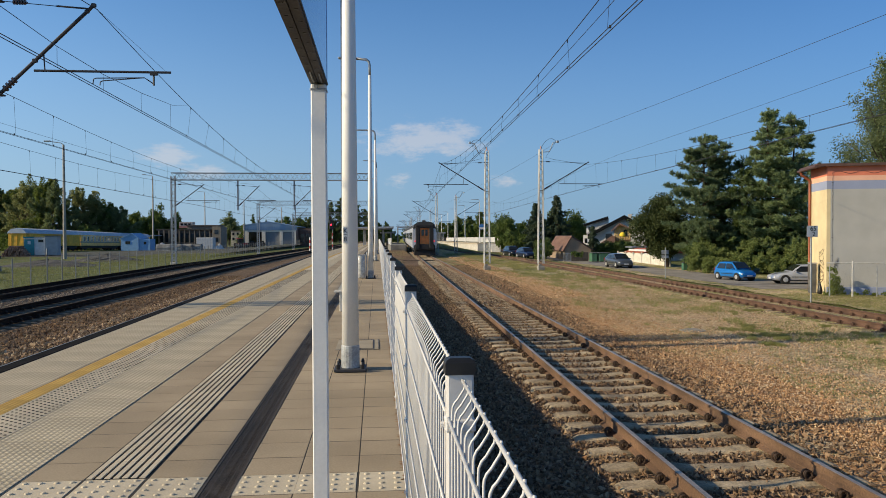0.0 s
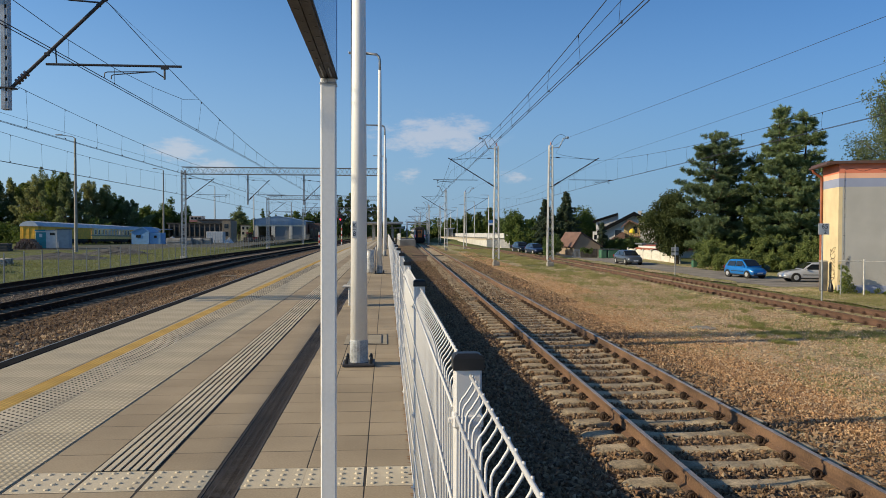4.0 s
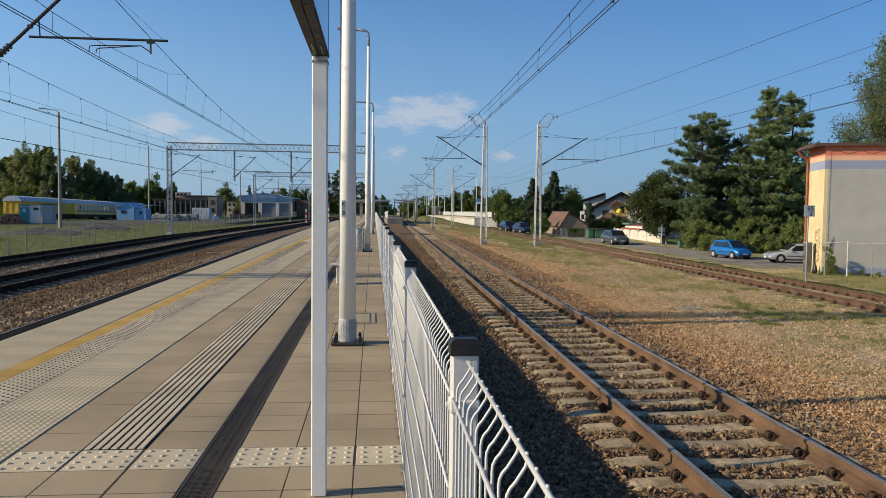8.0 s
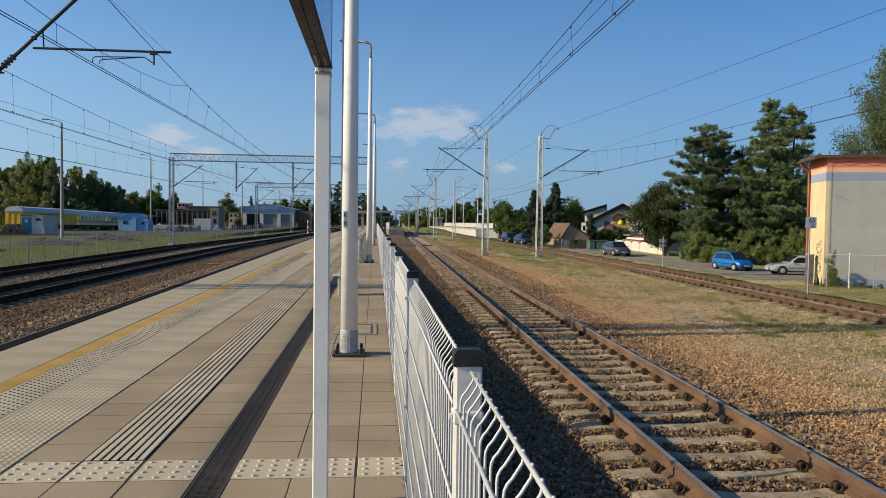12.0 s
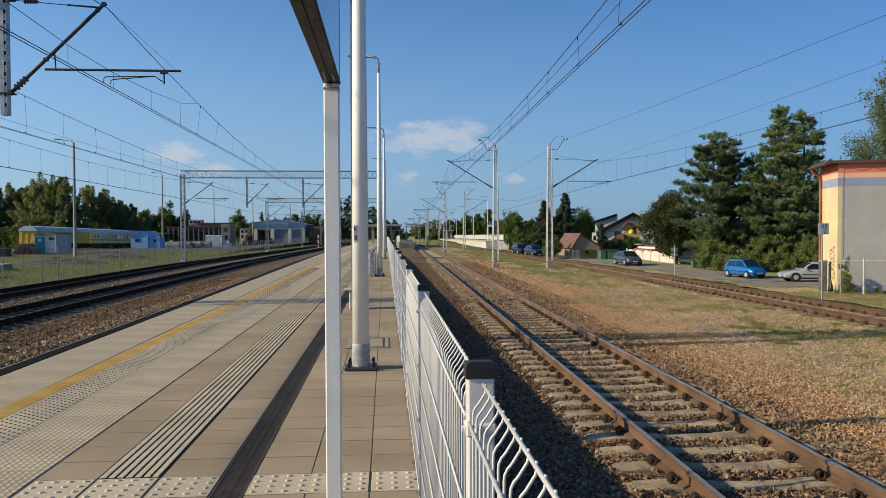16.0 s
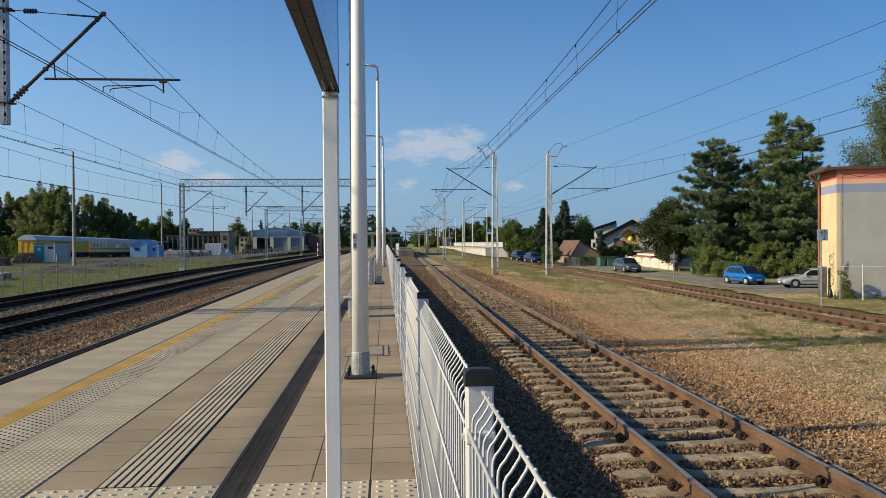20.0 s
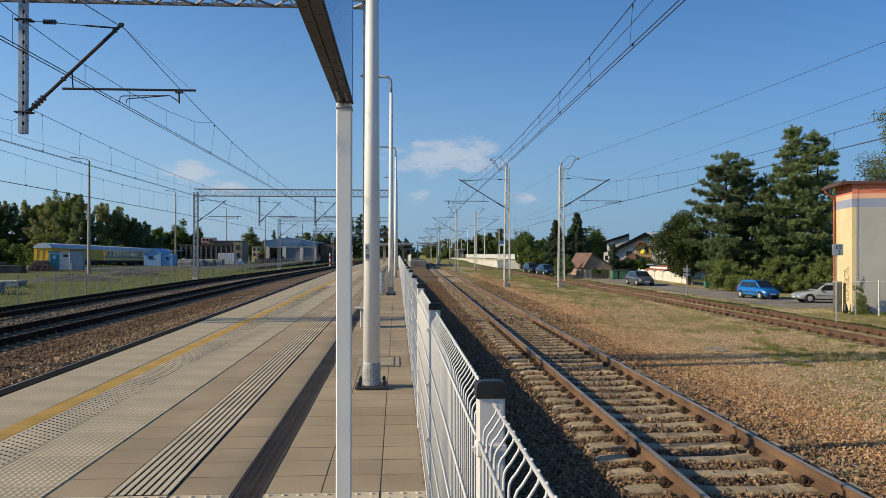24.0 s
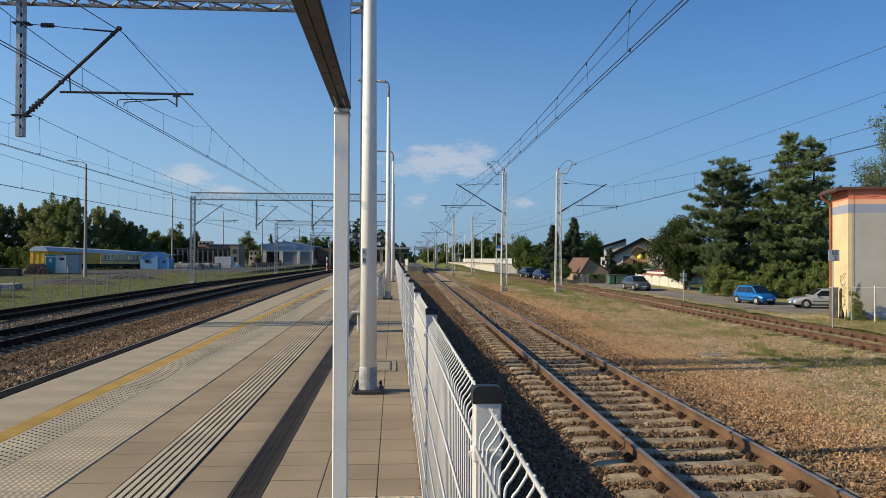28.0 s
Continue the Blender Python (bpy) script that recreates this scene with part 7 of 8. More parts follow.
part("pole", Shape().tube([(0, 0, 0), (0, 0, 8.9)], [0.09, 0.06], 8), M["pole_white"], far_lamp)
part("arm", Shape().tube([(0, 0, 8.9), (-0.1, 0, 9.1), (-0.4, 0, 9.2), (-1.1, 0, 9.2)], 0.05, 6), M["galv"], far_lamp)
part("lamp_head", Shape().box((-1.4, 0, 9.2), (0.7, 0.25, 0.07), b=0.02), M["galv"], far_lamp)
for k in range(1, 7):
    copy_thing(far_lamp, pose(22.2, 190 + 23 * k, p2_top(190 + 23 * k) - 0.9))
copy_thing(far_lamp, pose(21.75, 160, p2_top(160) - 0.9))


def shelter(m, w, d, h, label):
    t = thing("platform_shelter", m, label, "shelter")
    part("roof", Shape().prism([(-w / 2, h + 0.15), (w / 2, h + 0.15), (w / 2, h + 0.55), (-w / 2, h + 0.45)], "y", -d / 2, d / 2), M["galv"], t)
    for i in range(2):
        for j in range(4):
            part("post", Shape().box((-w * 0.25 + w * 0.5 * i, -d * 0.4 + d * 0.27 * j, h / 2), (0.18, 0.18, h + 0.3)), M["galv"], t)
    for j in range(3):
        part("glass_wall", Shape().box((0, -d * 0.27 + d * 0.27 * j, 1.2), (0.05, d * 0.24, 2.0)), glass_dark, t)
    return t


shelter(pose(-0.6, 178, dip(178)), 8.4, 40, 3.55, "grey platform canopy on steel posts")
shelter(pose(2.9, 200, dip(200)), 3.6, 16, 2.75, "low dark waiting shelter")
shelter(pose(20.9, 250, p2_top(250) - 0.9), 2.6, 12, 2.4, "small platform shelter with dark walls")
wide = thing("platform_extension", pose(0, 0, -0.6), "wider concrete part of the platform with railings", "platform", kind="structure")
part("deck", Shape().loft([[(2.4, y, -0.6 - 0.0065 * (y - 127)), (5.0 + 0.0287 * (y - 127), y, -0.6 - 0.0065 * (y - 127)), (5.0 + 0.0287 * (y - 127), y, 0.5 - 0.0065 * (y - 127)), (2.4, y, 0.5 - 0.0065 * (y - 127))] for y in (127.0, 223.0)]), mat("deck_concrete", (0.24, 0.23, 0.205), 0.95, var=0.25, scale=0.8), wide)
for k in range(22):
    part("rail_post", Shape().tube([(2.5, 128 + 2.0 * k, 0.45 - 0.013 * k), (2.5, 128 + 2.0 * k, 1.6 - 0.013 * k)], 0.03, 5), wf_m, wide)
part("rail", Shape().tube([(2.5, 128, 1.6), (2.5, 172, 1.32)], 0.03, 5), wf_m, wide)
part("rail", Shape().tube([(2.5, 128, 1.1), (2.5, 172, 0.82)], 0.025, 5), wf_m, wide)

gate_p = thing("steel_portal", pose(0, 200, -0.9), "grey steel portal over the far track", "portal")
for x in (5.6, 11.2):
    part("leg", Shape().box((x, 0, 1.75), (0.32, 0.32, 5.5), b=0.02), M["galv_light"], gate_p)
part("beam", Shape().box((8.4, 0, 4.5), (6.0, 0.3, 0.36), b=0.02), M["galv_light"], gate_p)
part("lower_beam", Shape().box((8.4, 0, 3.95), (5.6, 0.15, 0.15)), M["galv_light"], gate_p)
sg = thing("railway_signal", pose(15.45, 355, -2.95), "railway signal with a lit red lamp", "railway signal")
part("mast", Shape().tube([(0, 0, 0), (0, 0, 6.9)], 0.12, 8), M["galv_light"], sg)
part("head", Shape().box((0, -0.1, 6.7), (1.0, 0.25, 2.6), b=0.08), M["cap_black"], sg)
part("lens", Shape().tube([(0, -0.24, 6.85), (0, -0.27, 6.85)], 0.26, 12), glow("signal_red", (1.0, 0.02, 0.04), 6.0), sg, "lit red lens")
red_m = mat("red_paint", (0.45, 0.05, 0.05), 0.7)
for x, y in ((-12.9, 150),):
    st = thing("striped_post", pose(x, y, -1.0 + dip(y)), "red and white striped signal post", "post", "striped posts")
    for k in range(5):
        part("band", Shape().tube([(0, 0, 0.55 * k), (0, 0, 0.55 * (k + 1))], 0.14, 8), red_m if k % 2 else wf_m, st)
sg2 = thing("railway_signal", pose(-9.95, 170, -1.0 + dip(170)), "signal on a red and white mast with a lit red lamp", "railway signal")
for k in range(6):
    part("mast_band", Shape().tube([(0.25, 0, 0.62 * k), (0.25, 0, 0.62 * (k + 1))], 0.13, 8), red_m if k % 2 else wf_m, sg2)
part("upper_mast", Shape().tube([(0.25, 0, 3.7), (0.25, 0, 6.6)], 0.07, 8), M["galv"], sg2)
part("head", Shape().box((0.0, -0.1, 5.6), (0.8, 0.25, 2.2), b=0.1), M["cap_black"], sg2)
part("lens", Shape().tube([(-0.05, -0.24, 5.6), (-0.05, -0.27, 5.6)], 0.17, 12), bpy.data.materials["signal_red"], sg2, "lit red lens")
pb = thing("platform_sign", pose(20.9, 150, p2_top(150) - 0.9), "blue and white board on posts on the far platform", "sign board")
part("board", Shape().box((0, 0, 3.2), (1.1, 0.08, 1.0), b=0.02), mat("sign_blue", (0.06, 0.22, 0.55), 0.4), pb)
part("white_field", Shape().box((0, -0.05, 2.95), (1.0, 0.03, 0.4), b=0.01), wf_m, pb)
for k in (-0.4, 0.4):
    part("post", Shape().tube([(k, 0.02, 0), (k, 0.02, 2.75)], 0.04, 6), M["galv"], pb)
bar_s = thing("track_crossing_beam", pose(4.35, 76.5, -1.03), "dark timber laid across the track", "beam")
part("timber", Shape().box((0.0, 0, 0), (3.4, 0.35, 0.12), b=0.02), wood_dark, bar_s)

bagt = thing("litter_bag_stand", pose(-0.52, 26.8, 0), "clear plastic litter bag hanging in a wire stand", "litter bin")
part("bag", Shape().loft([[(r_ * math.cos(a), r_ * math.sin(a), z) for a in (2 * math.pi * q / 14 for q in range(14))] for r_, z in ((0.10, 0.02), (0.155, 0.08), (0.16, 0.3), (0.14, 0.6), (0.155, 0.82))]), mat("clear_bag", (0.55, 0.55, 0.52), 0.35, var=0.3, scale=9), bagt, smooth=True)
part("hoop", Shape().tube([(0.17 * math.cos(2 * math.pi * q / 14), 0.17 * math.sin(2 * math.pi * q / 14), 0.84) for q in range(15)], 0.012, 5), M["galv"], bagt)
part("stand_pole", Shape().tube([(0.2, 0.05, 0), (0.2, 0.05, 0.95)], 0.02, 6), M["galv"], bagt)


# ---- left side: fence, yard, sidings ----
def yard(y):
    return GROUND - 0.9 * step((y - 115) / 95)


lf = thing("trackside_fence", pose(0, 0, 0), "grey wire fence on thin posts along the tracks", "fence")
grey_f = mat("fence_grey", (0.24, 0.25, 0.25), 0.6, 0.2, var=0.1)
lp_me = Shape().box((0, 0, 0.7), (0.048, 0.048, 1.5), b=0.006).mesh("fence_post", grey_f)
pw = Shape()
for i in range(8):
    pw.tube([(0, 0.25 * i + 0.1, 0.08), (0, 0.25 * i + 0.1, 1.36)], 0.0009, 3)
for z in (0.12, 0.45, 0.78, 1.10, 1.34):
    pw.box((0, 1.0, z), (0.006, 2.0, 0.006))
pw_me = pw.mesh("mesh_panel", grey_f)
for k in range(90):
    y = 24.0 + 2.02 * k
    x = -16.75 - 0.017 * y
    q = piece("fence_post", lp_me, lf, (x, y, -0.99), 0.017)
    piece("mesh_panel", pw_me, lf, (x, y, -0.99), 0.017)

for (x, y, h) in ((-35.1, 89.4, 12.9), (-45.7, 161, 15.2), (-51.5, 235, 16.5), (-39.4, 232, 14.0), (-28.7, 235, 12.0)):
    t = thing("yard_lamp", pose(x, y, yard(y)), "tall grey concrete yard lamp post", "lamp post", "yard lamps")
    part("pole", Shape().tube([(0, 0, 0), (0, 0, h)], [0.20, 0.11], 10), mat("old_concrete_pole", (0.36, 0.33, 0.28), 0.9, var=0.15) if "old_concrete_pole" not in bpy.data.materials else bpy.data.materials["old_concrete_pole"], t)
    part("arm", Shape().tube([(0, 0, h), (-0.3, 0, h + 0.2), (-1.5, 0, h + 0.35)], 0.045, 6), M["galv"], t)
    part("lamp_head", Shape().box((-1.75, 0, h + 0.38), (0.75, 0.3, 0.14), b=0.04), M["galv"], t)


frame_pale = mat("frame_pale", (0.62, 0.58, 0.48), 0.8, var=0.1)


def siding_coach(y, x, label, wall, roof, windows, low_band):
    """An old coach or van: y is its near end."""
    slope = math.degrees(math.atan2(yard(y + 24) - yard(y), 24))
    t = thing("railway_coach", pose(x, y, yard(y) + 0.05, slope, 0, 0.5), label, "railway coach", "standing coaches")
    part("body", Shape().prism([(-1.4, 1.0), (-1.42, 3.1), (1.42, 3.1), (1.4, 1.0)], "y", 0, 23.4), wall, t)
    r = part("roof", Shape().prism([(-1.5, 3.1), (-1.45, 3.3), (-0.9, 3.8), (0, 3.98), (0.9, 3.8), (1.45, 3.3), (1.5, 3.1)], "y", -0.15, 23.55), roof, t, "pale grey sheet roof")
    for k in range(15):
        part("roof_rib", Shape().prism([(-1.52, 3.12), (-0.92, 3.83), (0, 4.01), (0.92, 3.83), (1.52, 3.12), (0, 3.9)], "y", 0.8 + 1.55 * k, 0.9 + 1.55 * k), roof, r)
    if windows:
        for k in range(11):
            wn = part("window", Shape().box((1.44, 1.8 + 2.0 * k, 2.4), (0.04, 1.0, 0.8), b=0.01), glass_dark, t)
            part("window_frame", Shape().box((1.43, 1.8 + 2.0 * k, 2.4), (0.03, 1.35, 1.1), b=0.01), frame_pale, wn)
            part("curtain", Shape().box((1.462, 1.5 + 2.0 * k, 2.45), (0.01, 0.4, 0.7)), frame_pale, wn)
    else:
        for k in range(6):
            part("batten", Shape().box((1.44, 1.0 + 4.2 * k, 2.05), (0.06, 0.14, 2.1)), wall, t)
        for k in range(3):
            part("batten", Shape().box((-0.9 + 0.9 * k, -0.03, 2.05), (0.10, 0.05, 2.1)), wall, t)
    part("lower_band", Shape().box((0.0, 11.7, 1.72 if windows else 1.35), (2.87, 23.42, 0.30 if windows else 0.5)), low_band, t)
    part("underframe", Shape().box((0, 11.7, 0.75), (2.2, 22.5, 0.5), b=0.05), coach_dark, t)
    for bz in (3.0, 20.4):
        b_ = part("bogie", Shape().box((0, bz, 0.5), (2.1, 3.0, 0.4), b=0.05), coach_dark, t)
        for dy in (-1.0, 1.0):
            w = Shape()
            for sx in (-0.75, 0.75):
                w.loft([[(sx + dx, bz + dy + 0.45 * math.cos(a), 0.45 + 0.45 * math.sin(a)) for a in (2 * math.pi * q / 16 for q in range(16))] for dx in (-0.06, 0.06)])
            part("wheelset", w, coach_dark, b_)
    return t


yel = mat("old_yellow", (0.78, 0.43, 0.04), 0.7, var=0.2, scale=1.5)
yel2 = mat("old_cream", (0.86, 0.55, 0.18), 0.7, var=0.2, scale=1.5)
roof_pale = mat("roof_pale", (0.50, 0.55, 0.61), 0.7, var=0.12, scale=1.0)
siding_coach(131.0, -59.0, "yellow goods van with a pale grey roof on a siding", yel, roof_pale, False, yel)
siding_coach(155.05, -59.25, "yellow and cream coach with dark windows on a siding", yel2, roof_pale, True, mat("band_grey", (0.30, 0.27, 0.18), 0.7))
siding_coach(179.1, -59.5, "yellow old coach on a siding behind the shed", yel2, roof_pale, True, yel2)

cabin_w = mat("cabin_white", (0.60, 0.62, 0.63), 0.7, var=0.08)
teal = mat("cabin_teal", (0.04, 0.26, 0.29), 0.6, var=0.1)
cab_ = thing("site_cabin", pose(-44.6, 104.5, -1.03, 0, 0, 12), "white site cabin with a teal door in the yard", "cabin")
part("wall", Shape().box((0.2, 0, 1.2), (2.9, 2.4, 2.3), b=0.03), cabin_w, cab_)
part("door", Shape().box((-0.62, -1.23, 1.12), (1.2, 0.06, 2.1), b=0.01), teal, cab_, "teal door with a pale notice")
part("notice", Shape().box((-0.62, -1.27, 1.75), (0.35, 0.02, 0.45)), cabin_w, cab_)
part("roof", Shape().box((0.2, 0, 2.42), (3.1, 2.6, 0.14), b=0.03), M["galv"], cab_)
part("roof_edge", Shape().box((-0.7, -1.3, 2.42), (1.25, 0.06, 0.18)), teal, cab_)
part("window", Shape().box((0.75, -1.22, 1.95), (0.6, 0.05, 0.35)), glass_dark, cab_)
cb2 = thing("site_cabin", pose(-42.45, 104.0, -1.03, 0, 0, 12), "grey site cabin standing beside a white one", "cabin")
part("wall", Shape().box((0.05, 0.4, 1.3), (1.5, 2.4, 2.5), b=0.03), mat("cabin_grey", (0.36, 0.38, 0.39), 0.7, var=0.1), cb2)
part("roof", Shape().box((0.05, 0.4, 2.6), (1.75, 2.6, 0.10), b=0.03), M["dark_steel"], cb2)
part("pipe", Shape().tube([(-0.45, -0.85, 0.1), (-0.45, -0.85, 1.0)], 0.06, 6), M["galv"], cb2)

sb = thing("blue_shed", pose(-48.7, 156.5, yard(156)), "pale blue shed with a pitched roof", "shed")
bshed = mat("shed_blue", (0.22, 0.42, 0.66), 0.7, var=0.08)
part("wall", Shape().prism([(-2.0, 0), (1.4, 0), (1.4, 2.5), (0.1, 3.35), (-2.0, 2.4)], "y", 0, 6), bshed, sb)
part("roof_slope", Shape().prism([(-2.2, 2.3), (-2.2, 2.42), (0.1, 3.5), (0.1, 3.38)], "y", -0.2, 6.2), bshed, sb)
part("roof_slope", Shape().prism([(0.1, 3.38), (0.1, 3.5), (1.7, 2.45), (1.7, 2.33)], "y", -0.2, 6.2), bshed, sb)
part("annex", Shape().box((2.5, 2, 1.15), (2.2, 3.5, 2.3), b=0.03), bshed, sb)
part("window", Shape().box((-0.65, -0.03, 1.6), (0.9, 0.06, 0.55)), glass_dark, sb)
part("window", Shape().box((2.6, 0.22, 1.5), (0.5, 0.06, 0.5)), glass_dark, sb)

# stacks of sleepers, timber and rubble
def stack(m, label, nx, ny, nz, size, material, seed, name="sleeper_stack", item="beam"):
    rng = random.Random(seed)
    t = thing(name, m, label, "stack")
    me = Shape().box((0, 0, size[2] / 2), size, b=min(size) * 0.12).mesh(item, material)
    for k in range(nz):
        for i in range(nx):
            for j in range(ny):
                if k == nz - 1 and rng.random() < 0.35:
                    continue
                piece(item, me, t, ((i - (nx - 1) / 2) * size[0] * 1.06 + rng.uniform(-0.06, 0.06), (j - ny / 2) * size[1] * 1.1 + rng.uniform(-0.05, 0.05), k * size[2] * 1.04), rng.uniform(-0.05, 0.05))
    return t


conc_old = mat("old_concrete", (0.36, 0.34, 0.30), 0.95, var=0.3, scale=2, random_by=0.2)
log_m = mat("log_wood", (0.30, 0.18, 0.12), 0.9, var=0.3, scale=2, random_by=0.25)
stack(pose(-24.9, 47.0, -1.05, 0, 0, 20), "stack of old grey concrete sleepers behind the fence", 1, 6, 3, (2.6, 0.3, 0.24), conc_old, 3)
stack(pose(-27.95, 56.0, -1.05, 0, 0, 10), "stack of old grey concrete sleepers in the yard", 1, 6, 2, (2.6, 0.3, 0.24), conc_old, 4)
stack(pose(-46.3, 92.0, -1.05, 0, 0, 10), "dark heap of scrap timber", 2, 5, 3, (2.6, 0.35, 0.3), wood_dark, 5)
stack(pose(-49.4, 94.0, -1.05, 0, 0, 25), "dark heap of old timber beams", 2, 5, 4, (2.6, 0.4, 0.3), wood_dark, 6)
logs = thing("log_pile", pose(-45.6, 101.0, -1.05, 0, 0, 5), "pile of reddish round logs stacked in the yard", "log pile")
rng = random.Random(7)
log_me = [Shape().tube([(0.02, -0.8, 0), (0, 0, 0.01), (-0.01, 0.8, 0)], [r_, r_ * 0.97, r_ * 0.93], 10).mesh("log", log_m) for r_ in (0.10, 0.125, 0.145)]
for row in range(6):
    n = 11 - row - (row > 3)
    for i in range(n):
        lg = piece("log", log_me[rng.randrange(3)], logs, ((i - (n - 1) / 2) * 0.275 + rng.uniform(-0.03, 0.03), rng.uniform(-0.15, 0.15), 0.13 + row * 0.225), rng.uniform(-0.04, 0.04))
for k in range(4):
    stack(pose(-37.9 + 1.45 * k, 140.5 + 1.5 * k, yard(141)), "stack of grey concrete slabs beside the yard road", 1, 6, 5, (2.5, 0.3, 0.24), conc_old, 10 + k)


def mound(m, label, rx, ry, h, material, seed, name="gravel_mound"):
    rng = random.Random(seed)
    s = Shape()
    rings = []
    for i in range(7):
        u = i / 6
        rings.append([(rx * (1 - u) ** 0.8 * math.cos(a) * rng.uniform(0.9, 1.1), ry * (1 - u) ** 0.8 * math.sin(a) * rng.uniform(0.9, 1.1), h * u * rng.uniform(0.9, 1.05)) for a in (2 * math.pi * q / 28 for q in range(28))])
    s.loft(rings)
    ob = part(name, s, material)
    ob.matrix_basis = m
    return tagged(ob, label, "heap")


mound(pose(-28.2, 68.5, -1.06), "low heap of dark grey gravel on the grass", 4.2, 2.8, 0.6, M["heap"], 1)
mound(pose(-27.6, 81, -1.06), "flat heap of dark grey gravel", 3.8, 2.6, 0.75, M["heap"], 2)
sheet("yard_road", -48, -22, 98, 240, -0.0, mat("yard_dirt", (0.062, 0.060, 0.036), 0.95, var=0.25, scale=0.6, fine=20), "dark dirt yard beside the sidings", nx=4, ny=40)
for v in bpy.data.objects["yard_road"].data.vertices:
    v.co.z = yard(v.co.y) * 1.0 + 0.03 + 0.9 * step((v.co.y - 115) / 95) * (1 - step((-24 - v.co.x) / 14))

wc = thing("storage_container", pose(-46.6, 206, yard(206)), "white storage container in the yard", "container")
part("box", Shape().box((1.7, 0, 1.5), (4.3, 3.0, 3.0), b=0.04), mat("container_white", (0.68, 0.68, 0.66), 0.7, var=0.1), wc)
for k in range(7):
    part("rib", Shape().box((-0.25 + 0.65 * k, -1.515, 1.5), (0.07, 0.03, 2.8)), bpy.data.materials["container_white"], wc)

tra = thing("tractor", pose(-35.4, 204, -1.72, 0, 0, 30), "small red tractor parked before the depot hall", "tractor")
red_p = mat("tractor_red", (0.42, 0.035, 0.03), 0.45, var=0.12)
part("bonnet", Shape().box((1.0, 0, 1.0), (1.5, 0.75, 0.7), b=0.08), red_p, tra)
part("cab", Shape().box((-0.45, 0, 1.55), (1.2, 1.3, 1.7), b=0.08), glass_dark, tra)
part("roof", Shape().box((-0.45, 0, 2.45), (1.4, 1.45, 0.14), b=0.04), red_p, tra)
part("mudguard", Shape().box((-0.6, -0.8, 1.15), (1.3, 0.3, 0.12), b=0.03), red_p, tra)
for wx, wy, wr in ((-0.6, -0.8, 0.72), (-0.6, 0.8, 0.72), (1.35, -0.65, 0.45), (1.35, 0.65, 0.45)):
    part("wheel", Shape().tube([(wx, wy - 0.18, wr), (wx, wy - 0.14, wr), (wx, wy + 0.14, wr), (wx, wy + 0.18, wr)], [wr * 0.8, wr, wr, wr * 0.8], 16), M["dark_steel"], tra)
pale_sheet = mat("pale_sheet", (0.55, 0.57, 0.58), 0.6, var=0.25, scale=1.2, fine=6, bump=0.5)
mound(pose(-46.4, 170, -1.9), "heap of scrap under pale plastic sheeting", 2.0, 1.5, 2.0, pale_sheet, 11, "covered_heap")
mound(pose(-48.0, 166, -1.9), "dark heap of scrap beside a covered heap", 2.4, 1.6, 1.5, M["heap"], 12, "scrap_heap")
mound(pose(-39.5, 196, -1.9), "low heap of scrap under pale sheeting near the hall", 1.3, 1.2, 1.5, pale_sheet, 13, "covered_heap")

# long low building behind the yard
lb = thing("depot_building", pose(-6.4, 0, 0), "long low dark concrete depot building", "building")
brown_r = mat("brown_render", (0.215, 0.18, 0.145), 0.9, var=0.15)
conc_dark = mat("dark_render", (0.115, 0.10, 0.09), 0.9, var=0.2, scale=0.6)
part("wall", Shape().box((-46.7, 222, 0.6), (14.4, 10, 5.0)), conc_dark, lb)
part("upper_storey", Shape().box((-42.9, 226, 2.2), (8.4, 9, 4.4)), brown_r, lb)
part("upper_roof", Shape().box((-42.9, 226, 4.45), (9.0, 9.8, 0.25)), conc_dark, lb)
part("roof", Shape().box((-46.7, 222, 3.25), (15.2, 11, 0.4)), mat("depot_roof", (0.06, 0.055, 0.05), 0.8), lb)
for k in range(11):
    part("pier", Shape().box((-53.6 + 1.38 * k, 216.8, 0.6), (0.3, 0.5, 5.0)), brown_r, lb)
    part("window", Shape().box((-52.9 + 1.38 * k, 216.98, 1.0), (0.8, 0.06, 2.4)), glass_dark, lb)
part("end_block", Shape().box((-38.0, 221, 1.0), (2.4, 9, 6.2)), mat("tan_render", (0.30, 0.245, 0.18), 0.9, var=0.15), lb)
for z in (0.4, 2.6):
    part("end_window", Shape().box((-38.0, 216.48, z), (1.0, 0.06, 1.2)), glass_dark, lb)
part("tower", Shape().box((-49.6, 232, 4.7), (3.6, 4, 1.8)), mat("tower_cream", (0.50, 0.44, 0.40), 0.9), lb)
for k in range(3):
    part("tower_window", Shape().box((-50.7 + 1.1 * k, 229.97, 4.9), (0.7, 0.06, 0.6)), glass_dark, lb)
part("tower_band", Shape().box((-49.6, 229.96, 4.1), (3.64, 0.1, 0.5)), mat("band_rose", (0.42, 0.20, 0.18), 0.9), lb)
part("canopy", Shape().box((-56.0, 214, 1.6), (6.5, 6, 0.25)), mat("tin_blue", (0.25, 0.36, 0.48), 0.6), lb)
fb_ = thing("distant_house", pose(0, 0, 0), "distant pale building beyond the yard", "building")
part("wall", Shape().box((-46.5, 264, 0.5), (4.4, 6, 4.9)), mat("pale_house", (0.50, 0.46, 0.38), 0.9), fb_)
part("roof", Shape().box((-46.5, 264, 3.05), (4.8, 6.4, 0.25), b=0.03), mat("flat_roof", (0.20, 0.17, 0.15), 0.9), fb_)
for i in range(3):
    for j in range(2):
        part("window", Shape().box((-47.9 + 1.4 * i, 260.97, 0.4 + 1.7 * j), (0.7, 0.06, 0.9)), glass_dark, fb_)

